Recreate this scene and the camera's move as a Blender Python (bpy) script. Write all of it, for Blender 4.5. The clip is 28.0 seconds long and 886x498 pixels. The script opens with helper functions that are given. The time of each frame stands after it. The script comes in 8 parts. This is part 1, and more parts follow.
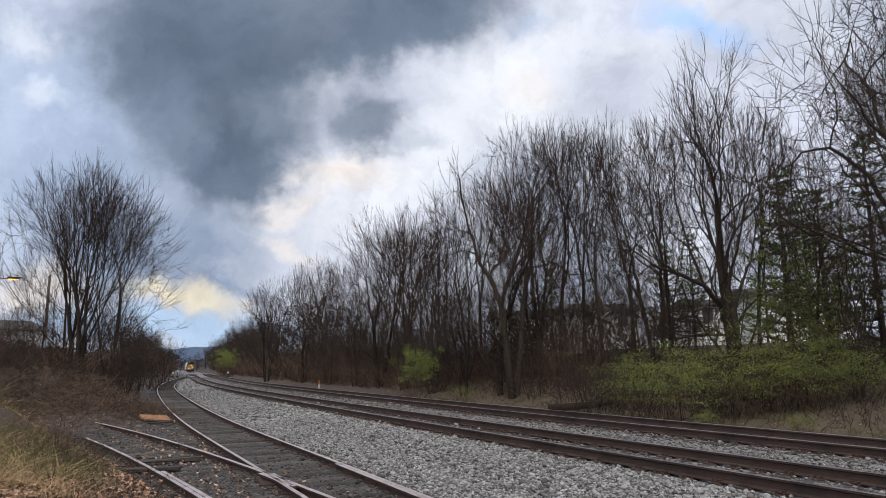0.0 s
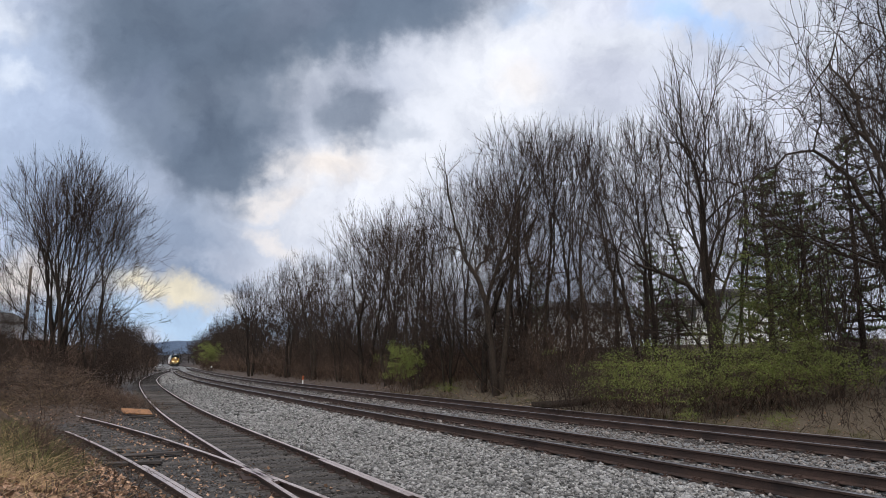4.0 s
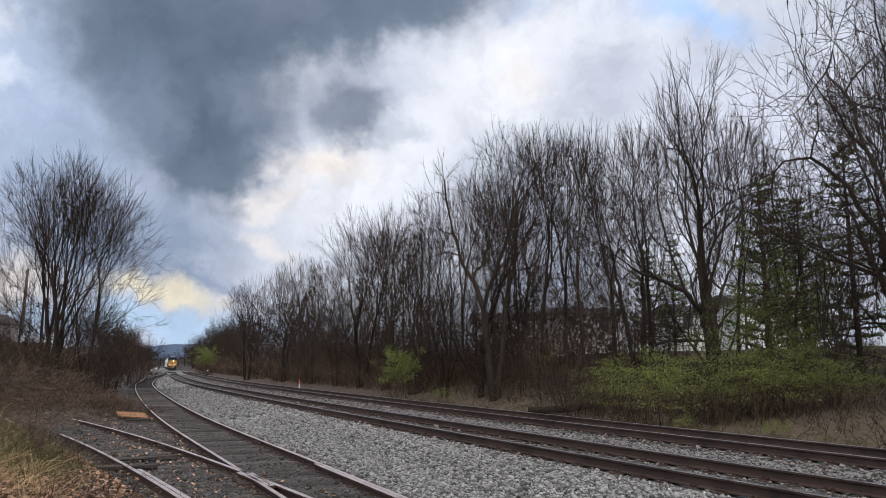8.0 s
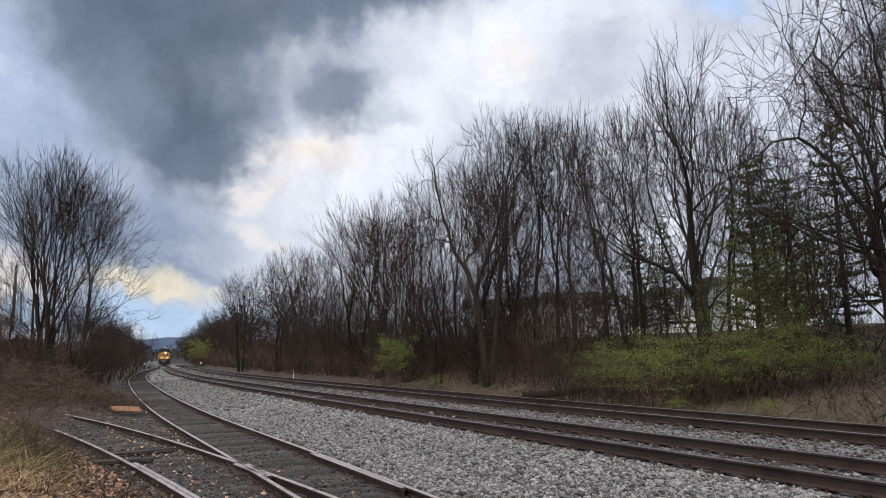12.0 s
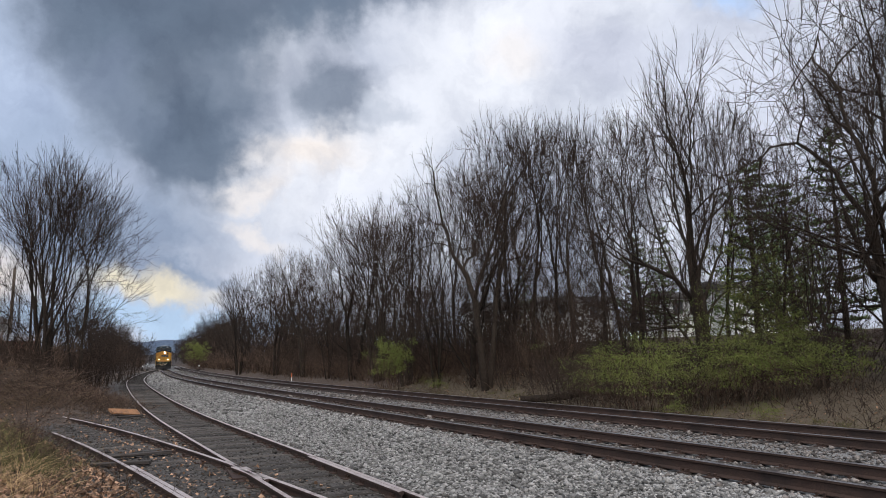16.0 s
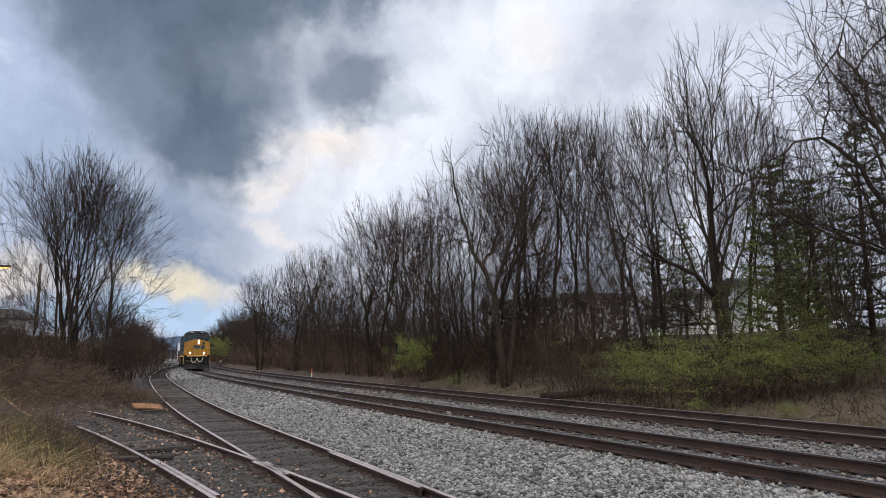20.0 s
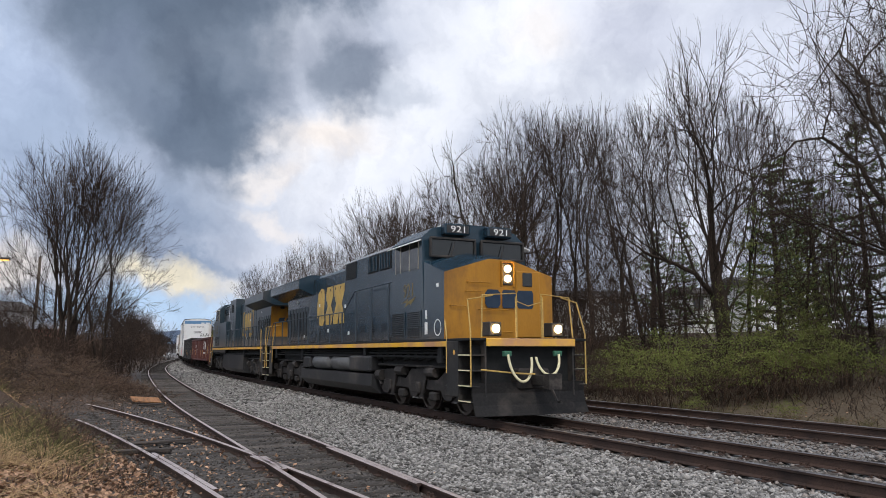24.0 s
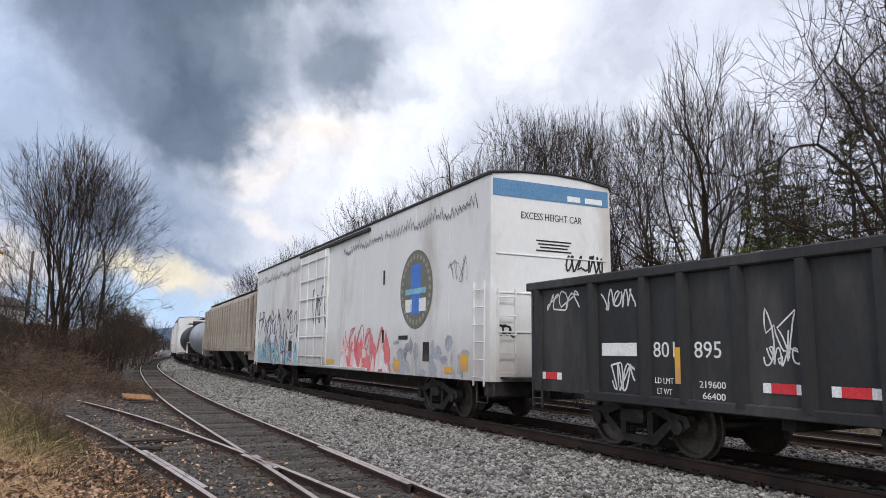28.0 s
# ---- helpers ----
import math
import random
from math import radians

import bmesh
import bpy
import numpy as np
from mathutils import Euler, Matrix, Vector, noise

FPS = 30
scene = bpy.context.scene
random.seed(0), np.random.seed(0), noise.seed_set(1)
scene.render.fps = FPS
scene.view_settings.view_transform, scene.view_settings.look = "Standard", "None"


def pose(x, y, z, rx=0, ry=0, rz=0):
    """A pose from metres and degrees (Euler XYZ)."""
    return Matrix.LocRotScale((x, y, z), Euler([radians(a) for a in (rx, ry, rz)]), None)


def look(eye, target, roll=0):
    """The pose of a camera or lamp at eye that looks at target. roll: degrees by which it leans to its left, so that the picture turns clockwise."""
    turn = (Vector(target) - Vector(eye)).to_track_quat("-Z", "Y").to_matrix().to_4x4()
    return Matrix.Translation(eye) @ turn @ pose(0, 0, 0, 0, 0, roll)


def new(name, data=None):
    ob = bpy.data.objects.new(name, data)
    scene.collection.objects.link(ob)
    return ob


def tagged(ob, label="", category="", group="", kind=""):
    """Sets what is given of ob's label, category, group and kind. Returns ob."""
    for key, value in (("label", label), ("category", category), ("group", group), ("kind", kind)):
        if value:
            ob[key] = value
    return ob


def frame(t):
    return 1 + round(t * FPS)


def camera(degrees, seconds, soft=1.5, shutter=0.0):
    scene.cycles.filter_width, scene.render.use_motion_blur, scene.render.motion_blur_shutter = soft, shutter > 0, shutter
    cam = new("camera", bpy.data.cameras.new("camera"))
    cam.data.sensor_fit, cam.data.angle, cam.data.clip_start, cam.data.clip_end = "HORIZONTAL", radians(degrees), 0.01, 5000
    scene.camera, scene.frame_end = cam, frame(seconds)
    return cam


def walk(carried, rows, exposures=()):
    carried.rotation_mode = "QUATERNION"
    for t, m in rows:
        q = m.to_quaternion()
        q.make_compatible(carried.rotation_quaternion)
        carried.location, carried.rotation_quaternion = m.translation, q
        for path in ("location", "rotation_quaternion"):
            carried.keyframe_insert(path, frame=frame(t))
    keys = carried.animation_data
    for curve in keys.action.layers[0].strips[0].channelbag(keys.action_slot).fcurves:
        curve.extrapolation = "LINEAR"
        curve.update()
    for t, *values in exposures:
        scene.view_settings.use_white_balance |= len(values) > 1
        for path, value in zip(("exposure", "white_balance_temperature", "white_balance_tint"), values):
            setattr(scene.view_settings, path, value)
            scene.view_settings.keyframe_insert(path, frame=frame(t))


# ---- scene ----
# ================= camera =================
HEIGHT = 1.5          # the lens above the rail heads; X is right of the line, Y runs along it, away


def turned(yaw, pitch, roll):
    return pose(0, 0, HEIGHT) @ pose(0, 0, 0, 0, 0, yaw) @ pose(0, 0, 0, 90 + pitch) @ pose(0, 0, 0, 0, 0, roll)


# seconds, yaw to the left, pitch up, roll, in degrees
LOOKS = [
    (0.0, -23.00, 9.19, -0.63),
    (0.5, -22.84, 9.25, -0.48),
    (1.0, -22.75, 9.26, -0.42),
    (1.5, -22.65, 9.24, -0.44),
    (2.0, -22.70, 9.20, -0.45),
    (2.5, -22.96, 9.17, -0.41),
    (3.0, -23.41, 9.11, -0.34),
    (3.5, -23.91, 9.00, -0.25),
    (5.5, -24.27, 8.78, 0.12),
    (6.0, -24.16, 8.90, 0.15),
    (6.5, -24.14, 9.06, 0.21),
    (7.0, -24.19, 9.19, 0.25),
    (7.5, -24.27, 9.29, 0.25),
    (8.0, -24.32, 9.30, 0.27),
    (8.5, -24.33, 9.23, 0.16),
    (9.0, -24.32, 9.14, -0.03),
    (9.5, -24.36, 9.04, -0.25),
    (10.0, -24.47, 8.92, -0.42),
    (10.5, -24.61, 8.77, -0.60),
    (11.0, -24.78, 8.59, -0.74),
    (11.5, -24.90, 8.43, -0.90),
    (12.0, -25.02, 8.29, -1.04),
    (12.5, -25.14, 8.19, -1.08),
    (14.5, -25.40, 8.41, -0.97),
    (15.0, -25.29, 8.52, -0.93),
    (15.5, -25.16, 8.57, -0.87),
    (16.0, -25.11, 8.57, -0.82),
    (16.5, -25.07, 8.54, -0.76),
    (17.0, -25.01, 8.49, -0.76),
    (17.5, -24.94, 8.42, -0.75),
    (18.0, -24.83, 8.35, -0.70),
    (18.5, -24.63, 8.30, -0.67),
    (19.0, -24.32, 8.29, -0.65),
    (19.5, -23.93, 8.31, -0.63),
    (20.0, -23.56, 8.31, -0.62),
    (20.5, -23.33, 8.26, -0.62),
    (21.0, -23.22, 8.18, -0.59),
    (21.5, -23.18, 8.04, -0.57),
    (23.5, -23.34, 7.78, -0.34),
    (24.0, -23.58, 8.03, -0.08),
    (24.5, -23.84, 8.32, 0.21),
    (25.0, -24.02, 8.53, 0.46),
    (25.5, -24.11, 8.62, 0.53),
    (26.0, -24.14, 8.59, 0.67),
    (26.5, -24.15, 8.46, 0.79),
    (27.0, -24.11, 8.32, 0.82),
    (27.5, -24.08, 8.19, 0.83),
    (28.0, -24.01, 8.10, 0.67),
]

cam = camera(63.0, 28.0, soft=0.55)
walk(cam, [(t, turned(a, b, c)) for t, a, b, c in LOOKS], exposures=[(0.0, 0.04), (23.5, 0.05), (25.0, 0.21), (28.0, 0.21)])

# ================= light =================
SUN_UP, SUN_AT = 48.0, 205.0   # degrees: height, and bearing clockwise from +Y
world = bpy.data.worlds.new("world")
scene.world = world
world.use_nodes = True
wn, wl = world.node_tree.nodes, world.node_tree.links
wn.clear()
sky = wn.new("ShaderNodeTexSky")
sky.sky_type, sky.sun_disc = "NISHITA", False
sky.sun_elevation, sky.sun_rotation = radians(SUN_UP), radians(SUN_AT)
sky.dust_density, sky.air_density = 3.0, 1.0
veil = wn.new("ShaderNodeMix")
veil.data_type = "RGBA"
veil.inputs[0].default_value = 0.62
veil.inputs[7].default_value = (6.6, 7.0, 7.8, 1)      # the grey cloud cover
wl.new(sky.outputs[0], veil.inputs[6])
back = wn.new("ShaderNodeBackground")
back.inputs[1].default_value = 0.15
wl.new(veil.outputs[2], back.inputs[0])
wout = wn.new("ShaderNodeOutputWorld")
wl.new(back.outputs[0], wout.inputs[0])

sun = new("sun", bpy.data.lights.new("sun", "SUN"))
sun.data.energy, sun.data.angle, sun.data.color = 1.55, radians(12), (1.0, 0.97, 0.92)
sb, se = radians(SUN_AT), radians(SUN_UP)
sun.matrix_world = look((0, 0, 50), (-math.sin(sb) * math.cos(se), -math.cos(sb) * math.cos(se), 50 - math.sin(se)))


# ================= materials =================
def ramp(nodes, links, fac, stops):
    r = nodes.new("ShaderNodeValToRGB")
    while len(r.color_ramp.elements) < len(stops):
        r.color_ramp.elements.new(0.5)
    for e, (at, col) in zip(r.color_ramp.elements, stops):
        e.position, e.color = at, (*col, 1)
    links.new(fac, r.inputs[0])
    return r.outputs[0]


def fbm(nodes, links, vec, scale, detail=5.0, rough=0.6, distort=0.0):
    n = nodes.new("ShaderNodeTexNoise")
    n.inputs["Scale"].default_value, n.inputs["Detail"].default_value = scale, detail
    n.inputs["Roughness"].default_value, n.inputs["Distortion"].default_value = rough, distort
    if vec is not None:
        links.new(vec, n.inputs["Vector"])
    return n.outputs["Fac"]


def blend(nodes, links, fac, a, b, how="MIX"):
    m = nodes.new("ShaderNodeMix")
    m.data_type, m.blend_type = "RGBA", how
    for slot, v in ((0, fac), (6, a), (7, b)):
        if isinstance(v, (int, float)):
            m.inputs[slot].default_value = v
        elif isinstance(v, tuple):
            m.inputs[slot].default_value = (*v, 1)
        else:
            links.new(v, m.inputs[slot])
    return m.outputs[2]


def surface(name, base, other, scale=4.0, fine=40.0, rough=0.8, metal=0.0, bump=0.3, depth=0.01,
            dirt=None, dirt_scale=1.5, dirt_amount=0.5, spread=0.0, stretch=None, island=False, gloss=0.22, grain_mix=0.45, dust=None):
    """Two tones at a coarse and a fine scale, stains of a third colour, and relief."""
    m = bpy.data.materials.new(name)
    m.use_nodes = True
    n, l = m.node_tree.nodes, m.node_tree.links
    b = n["Principled BSDF"]
    where = n.new("ShaderNodeTexCoord").outputs["Object"]
    if stretch:
        mp = n.new("ShaderNodeMapping")
        mp.inputs["Scale"].default_value = stretch
        l.new(where, mp.inputs[0])
        where = mp.outputs[0]
    coarse = fbm(n, l, where, scale)
    grain = fbm(n, l, where, fine, 3.0)
    col = ramp(n, l, coarse, [(0.3, base), (0.7, other)])
    lo, hi = tuple(c * 0.72 for c in base), tuple(min(c * 1.25, 0.95) for c in other)
    col = blend(n, l, grain_mix, col, ramp(n, l, grain, [(0.35, lo), (0.65, hi)]))
    if dirt:
        d = fbm(n, l, where, dirt_scale, 6.0, 0.65)
        col = blend(n, l, ramp(n, l, d, [(0.62 - dirt_amount * 0.3, (0, 0, 0)), (0.75 - dirt_amount * 0.15, (1, 1, 1))]), col, dirt)
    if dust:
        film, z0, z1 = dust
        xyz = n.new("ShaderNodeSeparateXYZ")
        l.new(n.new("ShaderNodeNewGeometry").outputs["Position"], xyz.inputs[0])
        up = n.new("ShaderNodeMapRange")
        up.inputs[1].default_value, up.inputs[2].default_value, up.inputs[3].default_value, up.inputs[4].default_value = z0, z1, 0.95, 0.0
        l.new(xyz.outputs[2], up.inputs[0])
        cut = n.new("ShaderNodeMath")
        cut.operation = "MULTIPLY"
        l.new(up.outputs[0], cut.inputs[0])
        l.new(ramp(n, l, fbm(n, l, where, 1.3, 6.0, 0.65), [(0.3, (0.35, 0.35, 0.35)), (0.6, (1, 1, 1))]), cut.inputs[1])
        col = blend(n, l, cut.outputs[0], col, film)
    if spread:
        source = n.new("ShaderNodeNewGeometry").outputs["Random Per Island"] if island else n.new("ShaderNodeObjectInfo").outputs["Random"]
        col = blend(n, l, 1.0, col, ramp(n, l, source, [(0.0, (1 - spread,) * 3), (1.0, (1.0,) * 3)]), "MULTIPLY")
    l.new(col, b.inputs["Base Color"])
    b.inputs["Roughness"].default_value, b.inputs["Metallic"].default_value = rough, metal
    b.inputs["Specular IOR Level"].default_value = gloss
    if bump:
        bp = n.new("ShaderNodeBump")
        bp.inputs["Strength"].default_value, bp.inputs["Distance"].default_value = bump, depth
        l.new(grain, bp.inputs["Height"])
        l.new(bp.outputs[0], b.inputs["Normal"])
    return m


def glowing(name, colour, strength):
    m = bpy.data.materials.new(name)
    m.use_nodes = True
    n, l = m.node_tree.nodes, m.node_tree.links
    n.remove(n["Principled BSDF"])
    e = n.new("ShaderNodeEmission")
    e.inputs[0].default_value, e.inputs[1].default_value = (*colour, 1), strength
    l.new(e.outputs[0], n["Material Output"].inputs[0])
    return m


STEEL = surface("rail_steel", (0.038, 0.024, 0.02), (0.075, 0.047, 0.037), 3, 60, 0.75, 0.0, 0.25, 0.003, dirt=(0.028, 0.02, 0.018), dirt_amount=0.5)
SHINE = surface("rail_head_steel", (0.22, 0.2, 0.2), (0.34, 0.32, 0.32), 2, 30, 0.35, 0.85, 0.1, 0.001, dirt=(0.12, 0.09, 0.08), dirt_amount=0.4)
DULL = surface("old_rail_head", (0.4, 0.33, 0.31), (0.58, 0.5, 0.475), 2, 30, 0.4, 0.45, 0.1, 0.001, dirt=(0.2, 0.14, 0.12), dirt_amount=0.35)
TIE = surface("tie_wood", (0.045, 0.038, 0.034), (0.11, 0.093, 0.083), 2, 30, 0.9, 0, 0.5, 0.01, spread=0.45, stretch=(0.6, 5, 5), dirt=(0.03, 0.026, 0.024))
STONE = surface("ballast_stone", (0.17, 0.163, 0.155), (0.54, 0.52, 0.495), 6, 90, 0.9, 0, 0.4, 0.004, spread=0.85, island=True)
BROWN_STONE = surface("brown_ballast_stone", (0.11, 0.094, 0.084), (0.4, 0.355, 0.325), 6, 90, 0.9, 0, 0.4, 0.004, spread=0.85, island=True)
CINDER_STONE = surface("cinder_stone", (0.07, 0.062, 0.058), (0.2, 0.18, 0.165), 6, 90, 0.9, 0, 0.4, 0.004, spread=0.75, island=True)
BARK = surface("bark", (0.018, 0.0135, 0.0105), (0.07, 0.054, 0.043), 3, 30, 0.95, 0, 0.6, 0.02, spread=0.5, stretch=(1, 1, 0.3), gloss=0.1)
YARD_TIE = surface("weathered_tie", (0.06, 0.052, 0.046), (0.18, 0.16, 0.145), 2, 30, 0.9, 0, 0.7, 0.015, spread=0.65, stretch=(0.6, 6, 6), dirt=(0.03, 0.025, 0.022))
TWIG = surface("twig_bark", (0.026, 0.0185, 0.0145), (0.082, 0.06, 0.048), 1, 10, 0.95, 0, 0, spread=0.5, gloss=0.05)
NEEDLE = surface("pine_needles", (0.07, 0.11, 0.04), (0.17, 0.23, 0.085), 1, 8, 0.9, 0, 0, spread=0.5, island=True)
LEAF = surface("young_leaves", (0.125, 0.15, 0.034), (0.22, 0.24, 0.066), 0.8, 8, 0.8, 0, 0, spread=0.4, island=True)
BRUSH = surface("dead_brush", (0.06, 0.04, 0.03), (0.2, 0.135, 0.1), 0.5, 6, 0.95, 0, 0, spread=0.75, island=True, gloss=0.05)
STRAW = surface("dry_grass", (0.4, 0.26, 0.13), (0.72, 0.51, 0.28), 0.5, 6, 0.9, 0, 0, spread=0.65, island=True)
DEAD_GRASS = surface("dead_grass", (0.09, 0.064, 0.038), (0.23, 0.165, 0.095), 0.5, 6, 0.9, 0, 0, spread=0.65, island=True)
VINE = surface("dead_vines", (0.075, 0.05, 0.037), (0.26, 0.18, 0.13), 0.5, 6, 0.95, 0, 0, spread=0.75, island=True)
GRASS = surface("green_grass", (0.085, 0.085, 0.03), (0.2, 0.18, 0.07), 0.5, 6, 0.9, 0, 0, spread=0.6, island=True)
LITTER = surface("leaf_litter", (0.32, 0.175, 0.105), (0.64, 0.41, 0.27), 0.5, 9, 0.9, 0, 0, spread=0.75, island=True)
BLACK = surface("frame_black", (0.018, 0.018, 0.019), (0.035, 0.034, 0.034), 3, 40, 0.6, 0.1, 0.2, 0.003, dirt=(0.065, 0.055, 0.048), dirt_scale=1.2, dirt_amount=0.6)


# ================= building blocks =================
class Shape:
    """Corners and faces that become one mesh."""

    def __init__(self):
        self.v, self.f, self.m = [], [], []

    def add(self, verts, faces, slot=0):
        k = len(self.v)
        self.v.extend(tuple(p) for p in verts)
        self.f.extend(tuple(k + i for i in face) for face in faces)
        self.m.extend([slot] * len(faces))
        return self

    def box(self, x0, x1, y0, y1, z0, z1, bevel=0.0, slot=0, move=None):
        b = min(bevel, (x1 - x0) * 0.45, (y1 - y0) * 0.45, (z1 - z0) * 0.45)
        if b <= 0:
            pts = [(x, y, z) for x in (x0, x1) for y in (y0, y1) for z in (z0, z1)]
            faces = [(0, 1, 3, 2), (4, 6, 7, 5), (0, 4, 5, 1), (2, 3, 7, 6), (0, 2, 6, 4), (1, 5, 7, 3)]
        else:
            pts, index = [], {}
            for i, x in enumerate((x0, x1)):
                for j, y in enumerate((y0, y1)):
                    for k, z in enumerate((z0, z1)):
                        sx, sy, sz = b * (1 - 2 * i), b * (1 - 2 * j), b * (1 - 2 * k)
                        for a, p in enumerate(((x, y + sy, z + sz), (x + sx, y, z + sz), (x + sx, y + sy, z))):
                            index[i, j, k, a] = len(pts)
                            pts.append(p)
            q = index
            faces = []
            for s in (0, 1):
                o = 1 if s else -1
                faces += [[q[s, 0, 0, 0], q[s, 1, 0, 0], q[s, 1, 1, 0], q[s, 0, 1, 0]][::o],
                          [q[0, s, 0, 1], q[0, s, 1, 1], q[1, s, 1, 1], q[1, s, 0, 1]][::o],
                          [q[0, 0, s, 2], q[1, 0, s, 2], q[1, 1, s, 2], q[0, 1, s, 2]][::o]]
                for t in (0, 1):
                    o2 = 1 if s == t else -1
                    faces += [[q[s, t, 0, 0], q[s, t, 0, 1], q[s, t, 1, 1], q[s, t, 1, 0]][::o2],
                              [q[0, s, t, 1], q[0, s, t, 2], q[1, s, t, 2], q[1, s, t, 1]][::o2],
                              [q[s, 0, t, 0], q[s, 0, t, 2], q[s, 1, t, 2], q[s, 1, t, 0]][::-o2]]
                    for w in (0, 1):
                        tri = [q[s, t, w, 0], q[s, t, w, 1], q[s, t, w, 2]]
                        faces.append(tri if (s + t + w) % 2 else tri[::-1])
        if move is not None:
            pts = [move @ Vector(p) for p in pts]
        return self.add(pts, faces, slot)

    def tube(self, points, radii, sides=8, slot=0, cap=True):
        pts = [Vector(p) for p in points]
        if isinstance(radii, (int, float)):
            radii = [radii] * len(pts)
        k, side = len(self.v), None
        for i, p in enumerate(pts):
            d = (pts[min(i + 1, len(pts) - 1)] - pts[max(i - 1, 0)]).normalized()
            if side is None:
                side = d.orthogonal().normalized()
            side = (side - d * side.dot(d)).normalized() if abs(side.dot(d)) < 0.999 else d.orthogonal().normalized()
            up = d.cross(side)
            for s in range(sides):
                a = 2 * math.pi * s / sides
                q = p + (side * math.cos(a) + up * math.sin(a)) * radii[i]
                self.v.append((q.x, q.y, q.z))
        for i in range(len(pts) - 1):
            for s in range(sides):
                a, b = k + i * sides + s, k + i * sides + (s + 1) % sides
                self.f.append((a, b, b + sides, a + sides))
                self.m.append(slot)
        if cap:
            self.f += [tuple(range(k + sides - 1, k - 1, -1)), tuple(range(len(self.v) - sides, len(self.v)))]
            self.m += [slot, slot]
        return self

    def rod(self, a, b, r, sides=8, slot=0):
        return self.tube([a, b], r, sides, slot)

    def prism(self, outline, axis, lo, hi, slot=0, move=None):
        """An outline in the two other axes (in the order xyz), drawn out along one axis."""
        n, put = len(outline), {"x": lambda p, a: (a, p[0], p[1]), "y": lambda p, a: (p[0], a, p[1]), "z": lambda p, a: (p[0], p[1], a)}[axis]
        pts = [put(p, lo) for p in outline] + [put(p, hi) for p in outline]
        if move is not None:
            pts = [move @ Vector(p) for p in pts]
        faces = [tuple(range(n)), tuple(range(2 * n - 1, n - 1, -1))] + [(i, i + n, (i + 1) % n + n, (i + 1) % n) for i in range(n)]
        return self.add(pts, faces, slot)

    def mesh(self, name, *materials, smooth=False):
        me = bpy.data.meshes.new(name)
        me.from_pydata(self.v, [], self.f)
        for m in materials:
            me.materials.append(m)
        if len(materials) > 1:
            me.polygons.foreach_set("material_index", self.m)
        if smooth:
            me.polygons.foreach_set("use_smooth", [True] * len(self.f))
        bm = bmesh.new()
        bm.from_mesh(me)
        bmesh.ops.recalc_face_normals(bm, faces=bm.faces)
        bm.to_mesh(me)
        bm.free()
        return me


def raw_mesh(name, verts, faces, material):
    """A mesh from arrays: corners (n, 3) and triangles or quads (m, 3 or 4)."""
    me = bpy.data.meshes.new(name)
    verts, faces = np.asarray(verts, np.float32), np.asarray(faces, np.int32)
    k = faces.shape[1]
    me.vertices.add(len(verts))
    me.vertices.foreach_set("co", verts.ravel())
    me.loops.add(faces.size)
    me.loops.foreach_set("vertex_index", faces.ravel())
    me.polygons.add(len(faces))
    me.polygons.foreach_set("loop_start", np.arange(0, faces.size, k, dtype=np.int32))
    me.materials.append(material)
    me.update(calc_edges=True)
    return me


def part(name, shape, material, parent, label="", smooth=False, at=None):
    """One mesh object under a thing or a part. shape: a Shape or a mesh."""
    mats = material if isinstance(material, (tuple, list)) else (material,)
    me = shape.mesh(name, *mats, smooth=smooth) if isinstance(shape, Shape) else shape
    ob = new(name, me)
    ob.parent = parent
    if at is not None:
        ob.matrix_basis = at
    return tagged(ob, label)


def thing(name, label, category, group="", kind="", at=None):
    ob = tagged(new(name), label, category, group, kind)
    ob.empty_display_size = 0.2
    if at is not None:
        ob.matrix_basis = at
    return ob


def sheet(name, shape, material, label, kind="structure", category="ground"):
    me = shape.mesh(name, material) if isinstance(shape, Shape) else shape
    return tagged(new(name, me), label, category, kind=kind)


# ================= plan =================
def smooth(a, b, x):
    t = np.clip((np.asarray(x, float) - a) / (b - a), 0, 1)
    return t * t * (3 - 2 * t)


def main_line(y):
    """X of the near main track's centre at Y."""
    y = np.asarray(y, float)
    c = np.clip(y, -120, 300) / 100
    return 9.043 - 5.934 * c + 5.31 * c**2 - 0.693 * c**3 + 1.1 * smooth(62, 140, y) + np.where(y > 300, (y - 300) * 0.055, 0) + np.where(y < -120, (y + 120) * -0.2, 0)


def spline(points):
    ys, xs = np.array(points, float).T
    fine = np.arange(ys[0], ys[-1] + 0.5, 0.5)
    raw = np.interp(fine, ys, xs)
    for _ in range(3):
        raw[7:-7] = np.convolve(raw, np.ones(15) / 15, "valid")
    return lambda y: np.interp(y, fine, raw)


siding = spline([(-60, 6.5), (-30, 4.75), (0, 3.4), (9.5, 3.08), (13, 2.97), (20, 2.6), (27, 2.36), (36, 2.3), (45, 2.33), (62, 2.55), (82, 3.2), (102, 4.6), (130, 7.5), (152, 10.2), (170, 11.6)])
spur = spline([(-60, 6.4), (-30, 4.7), (-8, 3.65), (0, 3.05), (6, 2.45), (11, 1.8), (13, 1.46), (16.5, 0.88), (19.7, 0.27), (22.5, -0.38), (26, -1.27), (30, -2.4), (36, -4.3), (44, -7.0)])
PAIR = 4.33      # from one main track's centre to the other's
LOW = -0.27      # how far the yard tracks lie below the main ones


def yard_level(y):
    return LOW * (1 - smooth(80, 150, y))


